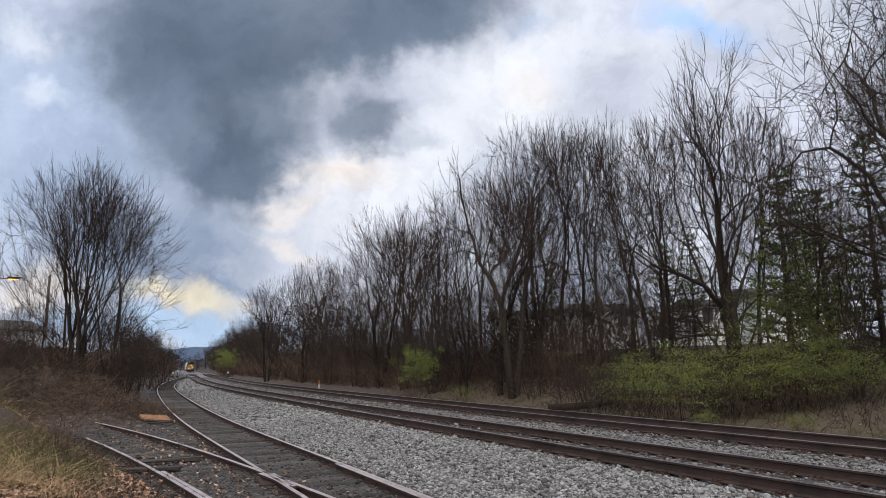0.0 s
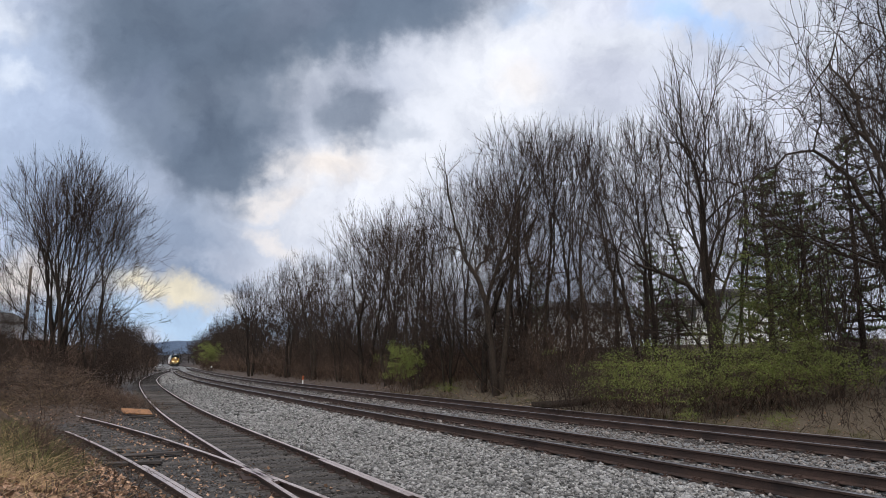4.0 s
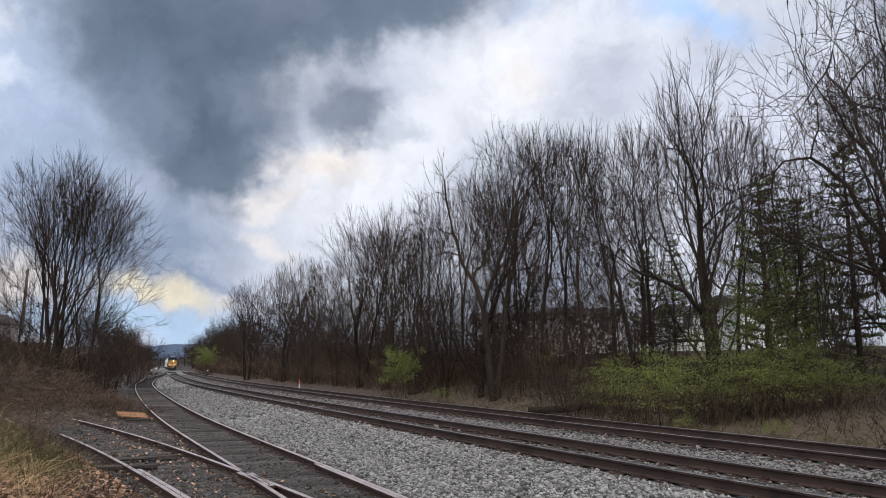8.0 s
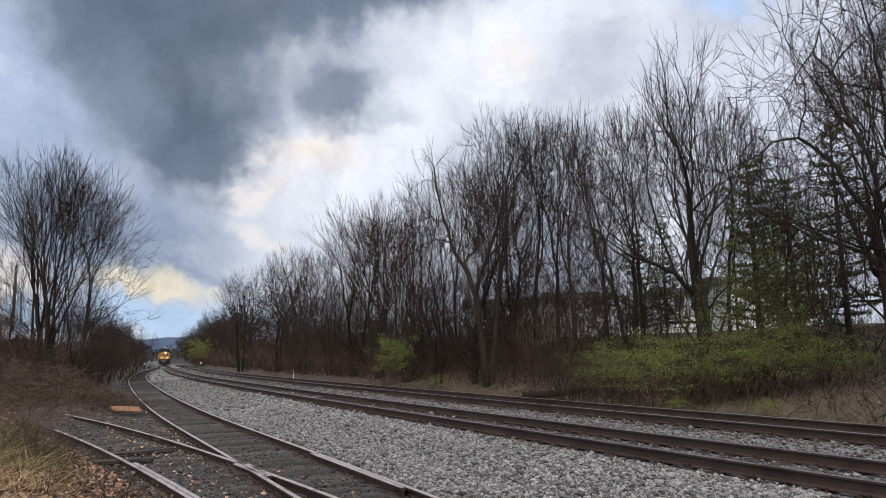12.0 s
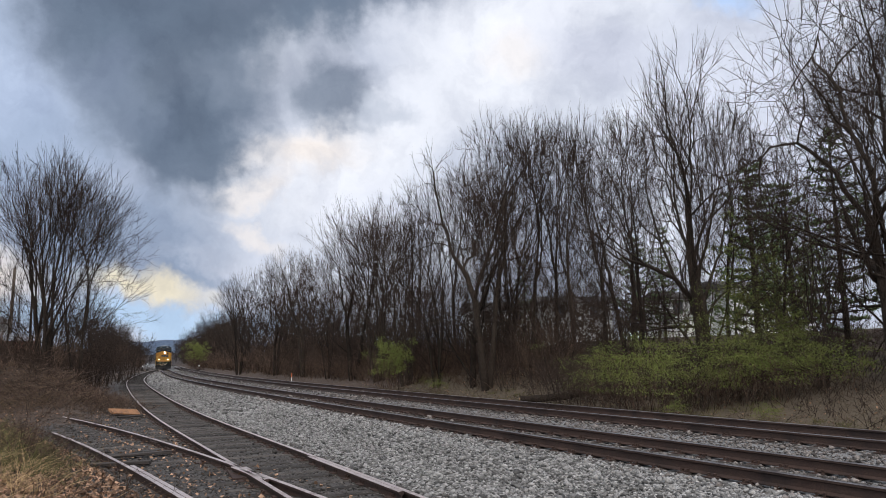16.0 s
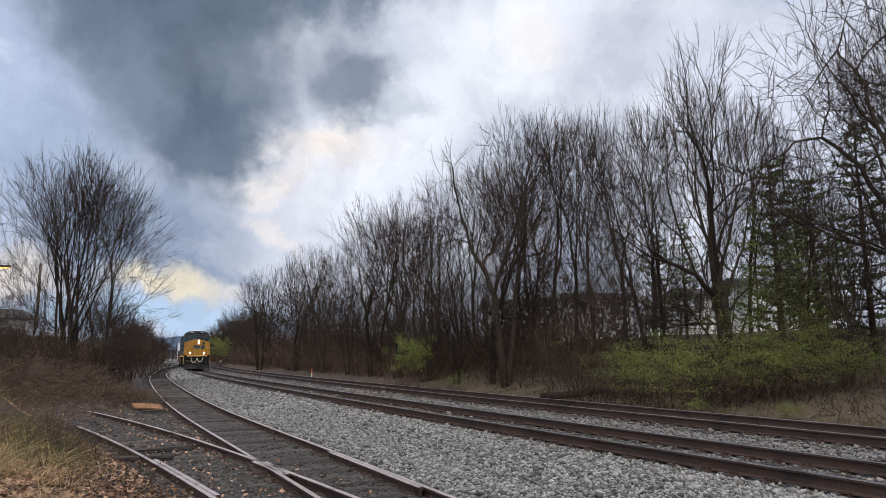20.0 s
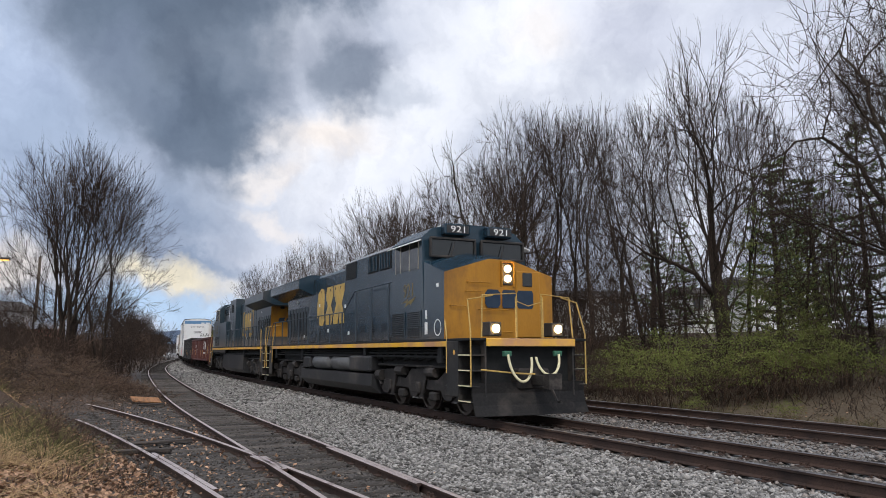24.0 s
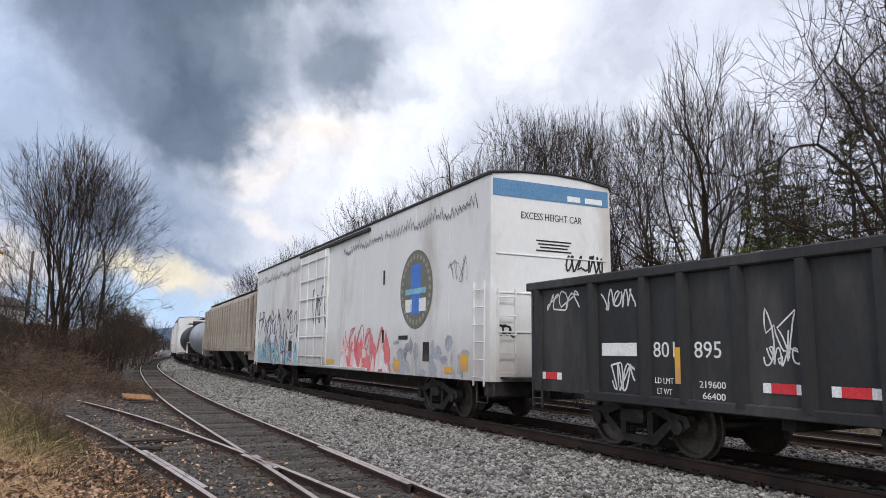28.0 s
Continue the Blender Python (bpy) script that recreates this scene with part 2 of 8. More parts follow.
def ground_z(x, y):
    """Height of the ground; rail heads of the main tracks are at 0."""
    x, y = np.asarray(x, float), np.asarray(y, float)
    a = x - main_line(y)
    yard = siding(np.clip(y, -60, 170))
    left_track = np.where(y < 26, spur(np.clip(y, -60, 44)), yard)
    low = yard_level(y) - 0.14
    z = np.where(a < -1.7, low + (-0.22 - low) * smooth(-3.4, -1.8, a), -0.22)
    # the wooded bank beyond the tracks
    b = a - PAIR - 1.75
    z = np.where(b > 0, -0.22 - 0.22 * smooth(0, 1.1, b) + 1.25 * smooth(2.2, 9.5, b) + 2.0 * smooth(8, 26, b) + 0.012 * np.clip(b - 26, 0, 200), z)
    # the verge and the brushy bank beside the yard
    d = left_track - 1.25 - x
    verge = 1.85 * smooth(0.6, 7.5, d) * (1 - smooth(22, 32, y)) + 0.25 * smooth(0.2, 1.2, d) * (1 - smooth(16, 24, y))
    bank = 1.75 * smooth(1.0, 5.2, yard - 1.4 - x) * smooth(25, 33, y)
    off_spur = 1 - (1 - smooth(1.0, 2.2, abs(x - spur(np.clip(y, -60, 44))))) * (1 - smooth(31, 38, y))
    bank = bank * off_spur
    verge = verge * np.where(y > 18, off_spur, 1.0)
    mound = 0.75 * np.exp(-(((x + 2.2) / 2.6) ** 2 + ((y - 33.5) / 4.5) ** 2))
    z = np.where(d > 0, np.maximum(z, low) + np.maximum(verge, bank), z) + mound * (x < yard - 1.3)
    near_eye = np.exp(-((x + 1) ** 2 + (y + 1) ** 2) / 9)
    z = z * (1 - near_eye * (x < 1.8)) + (-0.25) * near_eye * (x < 1.8)
    far = np.hypot(x, y)
    return z + 22 * smooth(700, 2200, far) * np.clip(0.5 + 0.5 * np.sin(x * 0.004 + 1.0), 0.25, 1)


GROUND = bpy.data.materials.new("ground_soil")


def ground_material(m):
    m.use_nodes = True
    n, l = m.node_tree.nodes, m.node_tree.links
    b = n["Principled BSDF"]
    where = n.new("ShaderNodeTexCoord").outputs["Object"]
    att = n.new("ShaderNodeVertexColor")
    att.layer_name = "cover"
    sep = n.new("ShaderNodeSeparateColor")
    l.new(att.outputs[0], sep.inputs[0])
    c1, c2, c3 = fbm(n, l, where, 0.35), fbm(n, l, where, 4.0, 6), fbm(n, l, where, 28.0, 4)
    vor = n.new("ShaderNodeTexVoronoi")
    vor.inputs["Scale"].default_value = 17.0
    l.new(where, vor.inputs["Vector"])
    soil = blend(n, l, c2, (0.026, 0.017, 0.012), (0.11, 0.072, 0.05))
    soil = blend(n, l, 0.4, soil, ramp(n, l, c3, [(0.35, (0.03, 0.021, 0.017)), (0.65, (0.17, 0.12, 0.09))]))
    green = blend(n, l, c2, (0.13, 0.115, 0.055), (0.27, 0.225, 0.12))
    gravel = blend(n, l, 0.75, ramp(n, l, vor.outputs["Color"], [(0.2, (0.07, 0.068, 0.066)), (0.8, (0.36, 0.352, 0.342))]), ramp(n, l, c3, [(0.3, (0.06, 0.058, 0.057)), (0.7, (0.34, 0.333, 0.324))]))
    cinder = blend(n, l, c3, (0.022, 0.02, 0.019), (0.12, 0.108, 0.1))
    col = blend(n, l, sep.outputs[1], soil, green)
    col = blend(n, l, sep.outputs[2], col, cinder)
    col = blend(n, l, sep.outputs[0], col, gravel)
    l.new(col, b.inputs["Base Color"])
    b.inputs["Roughness"].default_value = 0.95
    bp = n.new("ShaderNodeBump")
    bp.inputs["Strength"].default_value, bp.inputs["Distance"].default_value = 0.9, 0.05
    l.new(vor.outputs["Distance"], bp.inputs["Height"])
    bp2 = n.new("ShaderNodeBump")
    bp2.inputs["Strength"].default_value, bp2.inputs["Distance"].default_value = 0.6, 0.06
    l.new(c2, bp2.inputs["Height"])
    l.new(bp.outputs[0], bp2.inputs["Normal"])
    l.new(bp2.outputs[0], b.inputs["Normal"])


def build_ground():
    ground_material(GROUND)
    sides = np.concatenate([-np.geomspace(4500, 26, 26), np.arange(-25, -13, 0.8), np.arange(-13, 17, 0.35), np.arange(17, 45, 1.2), np.geomspace(46, 4500, 26)])
    alongs = np.concatenate([-np.geomspace(1500, 21, 16), np.arange(-20, 0, 1.5), np.arange(0, 60, 0.5), np.arange(60, 200, 2.5), np.geomspace(203, 4700, 36)])
    a, y = np.meshgrid(sides, alongs)
    x = a + main_line(np.clip(y, -120, 600))
    z = ground_z(x, y)
    rough = np.array([noise.noise(Vector((p * 0.45, q * 0.45, 3))) for p, q in zip(x.ravel(), y.ravel())]).reshape(x.shape)
    d = np.where(y < 26, spur(np.clip(y, -60, 44)), siding(np.clip(y, -60, 170))) - 1.5 - x
    soft = np.clip(smooth(0.3, 2.5, d) + smooth(PAIR + 3.2, PAIR + 6, a), 0, 1)
    z = z + rough * 0.035 * soft
    nx, ny = len(sides), len(alongs)
    k = (np.arange(ny - 1)[:, None] * nx + np.arange(nx - 1)).ravel()
    me = raw_mesh("ground", np.stack([x, y, z], -1).reshape(-1, 3), np.stack([k, k + 1, k + nx + 1, k + nx], 1), GROUND)
    yard = siding(np.clip(y, -60, 170))
    cover = np.zeros((ny, nx, 4), np.float32)
    wob = 0.35 * rough
    cover[..., 0] = smooth(-0.1, 0.5, x + wob - yard - 1.3) * (1 - smooth(PAIR + 1.7, PAIR + 2.7, a + wob))
    cover[..., 2] = (1 - cover[..., 0]) * (1 - smooth(0.2, 1.3, d + wob)) * (a < 0)
    edge = smooth(PAIR + 2.4, PAIR + 4, a + wob) * (1 - smooth(PAIR + 8, PAIR + 13, a))
    cover[..., 1] = np.clip(edge * 0.2 * (y < 45) + smooth(1.5, 3.5, d) * (1 - smooth(5, 7, d)) * 0.55 * (y < 26), 0, 1)
    cover[..., 3] = 1
    me.color_attributes.new("cover", "FLOAT_COLOR", "POINT").data.foreach_set("color", cover.ravel())
    me.polygons.foreach_set("use_smooth", [True] * len(me.polygons))
    tagged(new("ground", me), "brown soil with leaf litter, grass and grey track gravel", "ground", kind="structure")


build_ground()


# ================= clouds =================
CLOUD_UP = 400.0


def cloud_material():
    m = bpy.data.materials.new("cloud_layer")
    m.use_nodes = True
    n, l = m.node_tree.nodes, m.node_tree.links
    n.remove(n["Principled BSDF"])
    uv = n.new("ShaderNodeUVMap").outputs[0]

    def vec(op, a, b):
        v = n.new("ShaderNodeVectorMath")
        v.operation = op
        for i, q in enumerate((a, b)):
            if isinstance(q, tuple):
                v.inputs[i].default_value = q
            elif isinstance(q, float):
                v.inputs[3].default_value = q
            else:
                l.new(q, v.inputs[i])
        return v.outputs[0]

    def colour_noise(scale, detail):
        q = n.new("ShaderNodeTexNoise")
        q.inputs["Scale"].default_value, q.inputs["Detail"].default_value, q.inputs["Roughness"].default_value = scale, detail, 0.55
        l.new(uv, q.inputs["Vector"])
        return vec("SUBTRACT", q.outputs["Color"], (0.5, 0.5, 0.5))

    def scaled(v, s):
        q = n.new("ShaderNodeVectorMath")
        q.operation = "SCALE"
        l.new(v, q.inputs[0])
        q.inputs[3].default_value = s
        return q.outputs[0]

    bent = vec("ADD", uv, scaled(colour_noise(5.0, 8.0), 0.13))
    bent = vec("ADD", bent, scaled(colour_noise(14.0, 7.0), 0.08))
    bent = vec("ADD", bent, scaled(colour_noise(38.0, 6.0), 0.03))

    def blob(cx, cy, rx, ry, turn, inner=0.35):
        mp = n.new("ShaderNodeMapping")
        mp.vector_type = "TEXTURE"
        mp.inputs["Location"].default_value = (cx / 1000, cy / 1000, 0)
        mp.inputs["Rotation"].default_value = (0, 0, radians(turn))
        mp.inputs["Scale"].default_value = (rx / 1000, ry / 1000, 1)
        flat = vec("MULTIPLY", bent, (1, 1, 0))
        l.new(flat, mp.inputs[0])
        ln = n.new("ShaderNodeVectorMath")
        ln.operation = "LENGTH"
        l.new(mp.outputs[0], ln.inputs[0])
        r = n.new("ShaderNodeMapRange")
        r.interpolation_type = "SMOOTHSTEP"
        r.inputs[1].default_value, r.inputs[2].default_value, r.inputs[3].default_value, r.inputs[4].default_value = inner, 1.15, 1.0, 0.0
        l.new(ln.outputs["Value"], r.inputs[0])
        return r.outputs[0]

    soft = fbm(n, l, uv, 3.0, 6.0, 0.55, 0.6)
    puff = fbm(n, l, bent, 7.0, 7.0, 0.6)
    col = ramp(n, l, soft, [(0.3, (0.50, 0.53, 0.62)), (0.5, (0.66, 0.67, 0.74)), (0.68, (0.86, 0.86, 0.9))])
    # pale blue-grey cover, bright rifts, dark masses: centre, half-axes, turn, colour, strength
    for cx, cy, rx, ry, turn, colour, amount, inner in CLOUDS:
        f = blob(cx, cy, rx, ry, turn, inner)
        g = n.new("ShaderNodeMath")
        g.operation = "MULTIPLY"
        l.new(f, g.inputs[0])
        g.inputs[1].default_value = amount
        col = blend(n, l, g.outputs[0], col, colour)
    col = blend(n, l, 1.0, col, ramp(n, l, puff, [(0.3, (0.78, 0.79, 0.82)), (0.52, (1.0, 1.0, 1.0)), (0.75, (1.14, 1.13, 1.12))]), "MULTIPLY")
    e = n.new("ShaderNodeEmission")
    col = blend(n, l, 1.0, col, (0.95, 1.0, 1.06), "MULTIPLY")
    e.inputs[1].default_value = 1.02
    l.new(col, e.inputs[0])
    l.new(e.outputs[0], n["Material Output"].inputs[0])
    return m


PALE, DARK, DEEP, SLATE = (0.5, 0.58, 0.74), (0.155, 0.195, 0.258), (0.118, 0.147, 0.195), (0.26, 0.325, 0.44)
WARM, WHITE, BLUE = (0.97, 0.85, 0.76), (0.95, 0.93, 0.95), (0.42, 0.62, 0.95)
CLOUDS = [
    (60, 250, 380, 360, 0, PALE, 0.9, 0.2), (170, 330, 200, 110, -25, SLATE, 0.5, 0.1), (270, 450, 300, 100, -12, SLATE, 0.75, 0.25), (40, 70, 90, 50, 30, (0.85, 0.87, 0.93), 0.85, 0.1), (70, 165, 60, 30, 10, (0.8, 0.83, 0.9), 0.7, 0.1), (20, 300, 60, 60, 0, (0.5, 0.58, 0.72), 0.6, 0.1),
    (-350, 100, 400, 400, 0, (0.6, 0.66, 0.78), 0.8, 0.4), (800, -260, 1000, 200, 0, SLATE, 0.8, 0.3),
    (640, 320, 260, 110, -20, WHITE, 0.97, 0.15), (600, 300, 130, 50, -10, WARM, 0.85, 0.1), (510, 370, 80, 26, -20, WARM, 0.6, 0.1), (510, 435, 70, 22, 10, WARM, 0.55, 0.1), (720, 400, 160, 80, 0, (0.85, 0.84, 0.9), 0.6, 0.1),
    (920, 140, 260, 140, -30, WHITE, 0.9, 0.15), (945, 150, 70, 45, 0, WARM, 0.45, 0.1), (1230, 45, 150, 40, 12, BLUE, 0.8, 0.05), (1090, 20, 110, 50, 0, (0.75, 0.75, 0.86), 0.5, 0.1), (930, 30, 60, 40, 0, (0.6, 0.75, 0.97), 0.4, 0.1),
    (1080, 150, 160, 70, 20, (0.66, 0.66, 0.75), 0.55, 0.1), (1350, 250, 260, 260, 0, (0.74, 0.74, 0.83), 0.5, 0.1), (1750, 150, 300, 350, 0, (0.6, 0.62, 0.7), 0.7, 0.2),
    (520, 10, 440, 165, -10, DARK, 0.93, 0.6), (390, 180, 190, 190, -20, DARK, 0.88, 0.55), (415, 300, 110, 105, 0, DARK, 0.92, 0.5), (700, 40, 215, 80, -22, DARK, 0.85, 0.5), (300, 100, 170, 150, 0, DARK, 0.6, 0.3),
    (470, 120, 190, 70, -25, DEEP, 0.65, 0.1), (330, 60, 130, 60, 20, DEEP, 0.4, 0.1), (420, 250, 110, 60, 50, DEEP, 0.4, 0.1), (560, 60, 120, 50, -30, (0.22, 0.25, 0.32), 0.5, 0.1), (280, 190, 80, 60, 0, (0.23, 0.27, 0.36), 0.5, 0.1), (330, 260, 70, 50, 40, (0.21, 0.25, 0.33), 0.5, 0.1),
    (650, 212, 92, 66, 10, (0.25, 0.285, 0.35), 0.92, 0.3), (735, 235, 60, 26, 10, (0.5, 0.53, 0.6), 0.6, 0.2), (390, 505, 90, 22, 8, SLATE, 0.7, 0.2),
    (330, 530, 130, 34, 6, (1.0, 0.86, 0.62), 0.9, 0.2), (60, 520, 110, 60, 0, (0.98, 0.84, 0.72), 0.7, 0.2), (320, 590, 400, 42, 0, (0.52, 0.68, 0.86), 0.85, 0.3),
]


def build_clouds():
    """A level layer of cloud that drifts towards the viewer; its pattern is laid out as seen at the start."""
    m = turned(-23.0, 9.19, -0.63)
    half = 784 / math.tan(radians(31.5))
    xs, ys = np.arange(-900, 2500, 40.0), np.concatenate([np.arange(-1500, 440, 40.0), np.arange(440, 700, 8.0)])
    verts, uvs = [], []
    for y in ys:
        for x in xs:
            d = m.to_3x3() @ Vector(((x - 784) / half, (441 - y) / half, -1))
            s = (CLOUD_UP - HEIGHT) / max(d.z, 0.09 * d.length)
            verts.append(d * s + Vector((0, 0, HEIGHT - CLOUD_UP)))
            uvs.append((x / 1000, y / 1000))
    nx, ny = len(xs), len(ys)
    k = (np.arange(ny - 1)[:, None] * nx + np.arange(nx - 1)).ravel()
    faces = np.stack([k, k + 1, k + nx + 1, k + nx], 1)
    me = raw_mesh("cloud_layer", np.array([tuple(v) for v in verts]), faces, cloud_material())
    layer = me.uv_layers.new(name="sky")
    layer.data.foreach_set("uv", np.array(uvs, np.float32)[faces.ravel()].ravel())
    ob = tagged(new("cloud_backdrop", me), "grey and white broken storm clouds", "sky", kind="structure")
    ob.location = (0, 0, CLOUD_UP)
    return ob


clouds = build_clouds()


# ================= tracks =================
RAIL = [(-0.07, -0.18), (0.07, -0.18), (0.07, -0.168), (0.012, -0.145), (0.01, -0.05), (0.036, -0.037), (0.037, -0.008), (0.026, 0.0),
        (-0.026, 0.0), (-0.037, -0.008), (-0.036, -0.037), (-0.01, -0.05), (-0.012, -0.145), (-0.07, -0.168)]


def swept_rail(line, level, side, y0, y1, top, step=1.5):
    """A rail beside a centre line: the foot and web brown, the running surface worn."""
    ys = np.concatenate([np.arange(y0, min(y1, 60), step), np.arange(60, y1, 6.0), [y1]]) if y1 > 60 else np.append(np.arange(y0, y1, step), y1)
    s, n = Shape(), len(RAIL)
    for i, y in enumerate(ys):
        slope = float(line(y + 0.5) - line(y - 0.5))
        nx, ny = 1 / math.hypot(1, slope), -slope / math.hypot(1, slope)
        x, z = float(line(y)), float(level(y))
        s.v.extend((x + nx * (side + a), y + ny * (side + a), z + b) for a, b in RAIL)
        if i:
            for j in range(n):
                k = (i - 1) * n
                s.f.append((k + j, k + (j + 1) % n, k + n + (j + 1) % n, k + n + j))
                s.m.append(1 if j in (6, 7, 8) else 0)
    s.f += [tuple(range(n)), tuple(range(len(s.v) - n, len(s.v)))]
    s.m += [0, 0]
    return s.mesh("rail", STEEL, top)


def zero(y):
    return 0.0 * y


def main_two(y):
    return main_line(y) + PAIR


def tie_mesh(length, seed, wood):
    r = random.Random(seed)
    s = Shape().box(-length / 2, length / 2, -0.115, 0.115, -0.17, 0, 0.018)
    s.v = [(x + r.uniform(-0.012, 0.012), y + r.uniform(-0.008, 0.008), z + r.uniform(-0.006, 0.006)) for x, y, z in s.v]
    return s.mesh("tie", wood)


def chair_mesh():
    """A tie plate with its spikes, both sides of the rail foot."""
    s = Shape().box(-0.18, 0.18, -0.095, 0.095, 0, 0.014, 0.004)
    for x, y in ((-0.098, -0.05), (-0.098, 0.055), (0.098, 0.05), (0.098, -0.055)):
        s.box(x - 0.016, x + 0.016, y - 0.012, y + 0.012, 0.01, 0.05).box(x - 0.03 + 0.012 * (x < 0), x + 0.018 + 0.012 * (x < 0), y - 0.017, y + 0.017, 0.045, 0.06)
    return s.mesh("tie_plate", STEEL)


def build_track(name, line, level, y0, y1, top, label, ties, spacing=0.53, length=2.6, seed=1, wear=1.0, wood=TIE, sunk=0.19, short=0.0):
    r = random.Random(seed)
    track = thing(name, label, "railway track", "railway tracks", "structure")
    for side in (-0.755, 0.755):
        part("rail", swept_rail(line, level, side, y0, y1 - (short if side < 0 else 0), top), STEEL, track)
    woods = [tie_mesh(length, seed * 10 + i, wood) for i in range(4)]
    plate = chair_mesh()
    rest, y, far = Shape(), ties[0], ties[1]
    while y < min(y1, 230):
        slope = float(line(y + 0.5) - line(y - 0.5))
        deep = sunk + r.uniform(0, 0.025) * wear
        at = Matrix.Translation((float(line(y)) + r.uniform(-0.04, 0.04) * wear, y, float(level(y)) - deep)) @ Matrix.Rotation(-math.atan(slope) + r.uniform(-0.015, 0.015) * wear, 4, "Z")
        if y < far:
            tie = new("tie", woods[r.randrange(4)])
            tie.parent, tie.matrix_basis = track, at
            if y < 34:
                for side in (-0.755, 0.755):
                    p = new("tie_plate", plate)
                    p.parent, p.matrix_basis = tie, Matrix.Translation((side, 0, 0.001))
        else:
            rest.box(-length / 2, length / 2, -0.115, 0.115, -0.12, 0, 0, move=at)
        y += spacing * r.uniform(0.94, 1.06)
    if rest.v:
        part("far_ties", rest, wood, track, "row of far dark wooden ties")["kind"] = "stuff"
    return track


build_track("main_track", main_line, zero, -60, 560, SHINE, "brown steel rails on dark wooden ties in grey ballast", (2, 60), seed=1)
build_track("main_track", main_two, zero, -60, 560, SHINE, "brown steel rails of the second line on dark ties", (2, 60), seed=2)
build_track("siding_track", siding, yard_level, -40, 160, DULL, "worn yard track with rusty rails and weathered ties", (3, 70), 0.6, seed=3, wear=0.6, wood=YARD_TIE, sunk=0.112)
build_track("spur_track", spur, yard_level, -6, 33, DULL, "overgrown rusty spur track that curves into brush", (14.5, 31), 0.66, seed=4, wear=0.8, wood=YARD_TIE, sunk=0.115, short=11.0)


def scatter(count, y0, y1, place, size, material, name, label, seed, category="stones", flat=0.7):
    """Many small broken stones, as one heap."""
    r = np.random.RandomState(seed)
    base = np.array([(1, 0.2, 0.1), (-1, -0.1, 0.15), (0.1, 0.9, 0), (-0.15, -1, 0.1), (0.25, 0.1, 0.9), (-0.1, 0.1, -0.9)], float)
    tris = np.array([(0, 2, 4), (2, 1, 4), (1, 3, 4), (3, 0, 4), (2, 0, 5), (1, 2, 5), (3, 1, 5), (0, 3, 5)])
    y = y0 + (y1 - y0) * r.rand(count) ** 1.7
    x, keep = place(y, r)
    x, y = x[keep], y[keep]
    n = len(x)
    s = size * np.exp(r.randn(n) * 0.38)
    pts = base[None] * (1 + 0.6 * (r.rand(n, 6, 3) - 0.5))
    pts[..., 2] *= flat
    a, t = r.rand(n) * 6.283, (r.rand(n) - 0.5) * 1.2
    ca, sa, ct, st = np.cos(a)[:, None], np.sin(a)[:, None], np.cos(t)[:, None], np.sin(t)[:, None]
    px, py, pz = pts[..., 0], pts[..., 1], pts[..., 2]
    py, pz = py * ct - pz * st, py * st + pz * ct
    px, py = px * ca - py * sa, px * sa + py * ca
    v = np.stack([px, py, pz], -1) * s[:, None, None] + np.stack([x, y, ground_z(x, y) + s * (0.1 + 0.7 * r.rand(n))], -1)[:, None]
    faces = (tris[None] + (np.arange(n) * 6)[:, None, None]).reshape(-1, 3)
    return tagged(new(name, raw_mesh(name, v.reshape(-1, 3), faces, material)), label, category, kind="stuff")


def bed_between(y, r):
    lo, hi = siding(y) + 1.0, main_line(y) - 1.0
    x = lo + (hi - lo) * r.rand(len(y)) ** 0.85
    return x, np.ones(len(y), bool)


def bed_main(y, r):
    x = main_line(y) - 1.5 + (PAIR + 3.6) * r.rand(len(y))
    a = x - main_line(y)
    clear = np.minimum(abs(abs(a) - 0.755), abs(abs(a - PAIR) - 0.755)) > 0.1
    return x, clear


def bed_yard(y, r):
    x = spur(y) - 1.5 + (siding(y) - spur(y) + 2.9) * r.rand(len(y))
    return x, (abs(abs(x - siding(y)) - 0.755) > 0.09) & (abs(abs(x - spur(y)) - 0.755) > 0.09)


scatter(84000, 6, 28, bed_between, 0.021, STONE, "ballast", "loose grey crushed stone between the tracks", 11)
scatter(22000, 26, 75, bed_between, 0.03, STONE, "ballast", "loose grey crushed stone farther along the tracks", 12)
scatter(15000, 66, 190, bed_between, 0.045, STONE, "ballast", "grey crushed stone far along the tracks", 15)
scatter(20000, 30, 150, bed_main, 0.034, BROWN_STONE, "ballast", "grey crushed stone far along the main tracks", 16)
scatter(26000, 5, 30, bed_yard, 0.018, CINDER_STONE, "cinder_stones", "dark small cinders and stones in the yard tracks", 14)
scatter(34000, 4, 34, bed_main, 0.023, BROWN_STONE, "ballast", "brown-grey crushed stone in and beside the main tracks", 13)


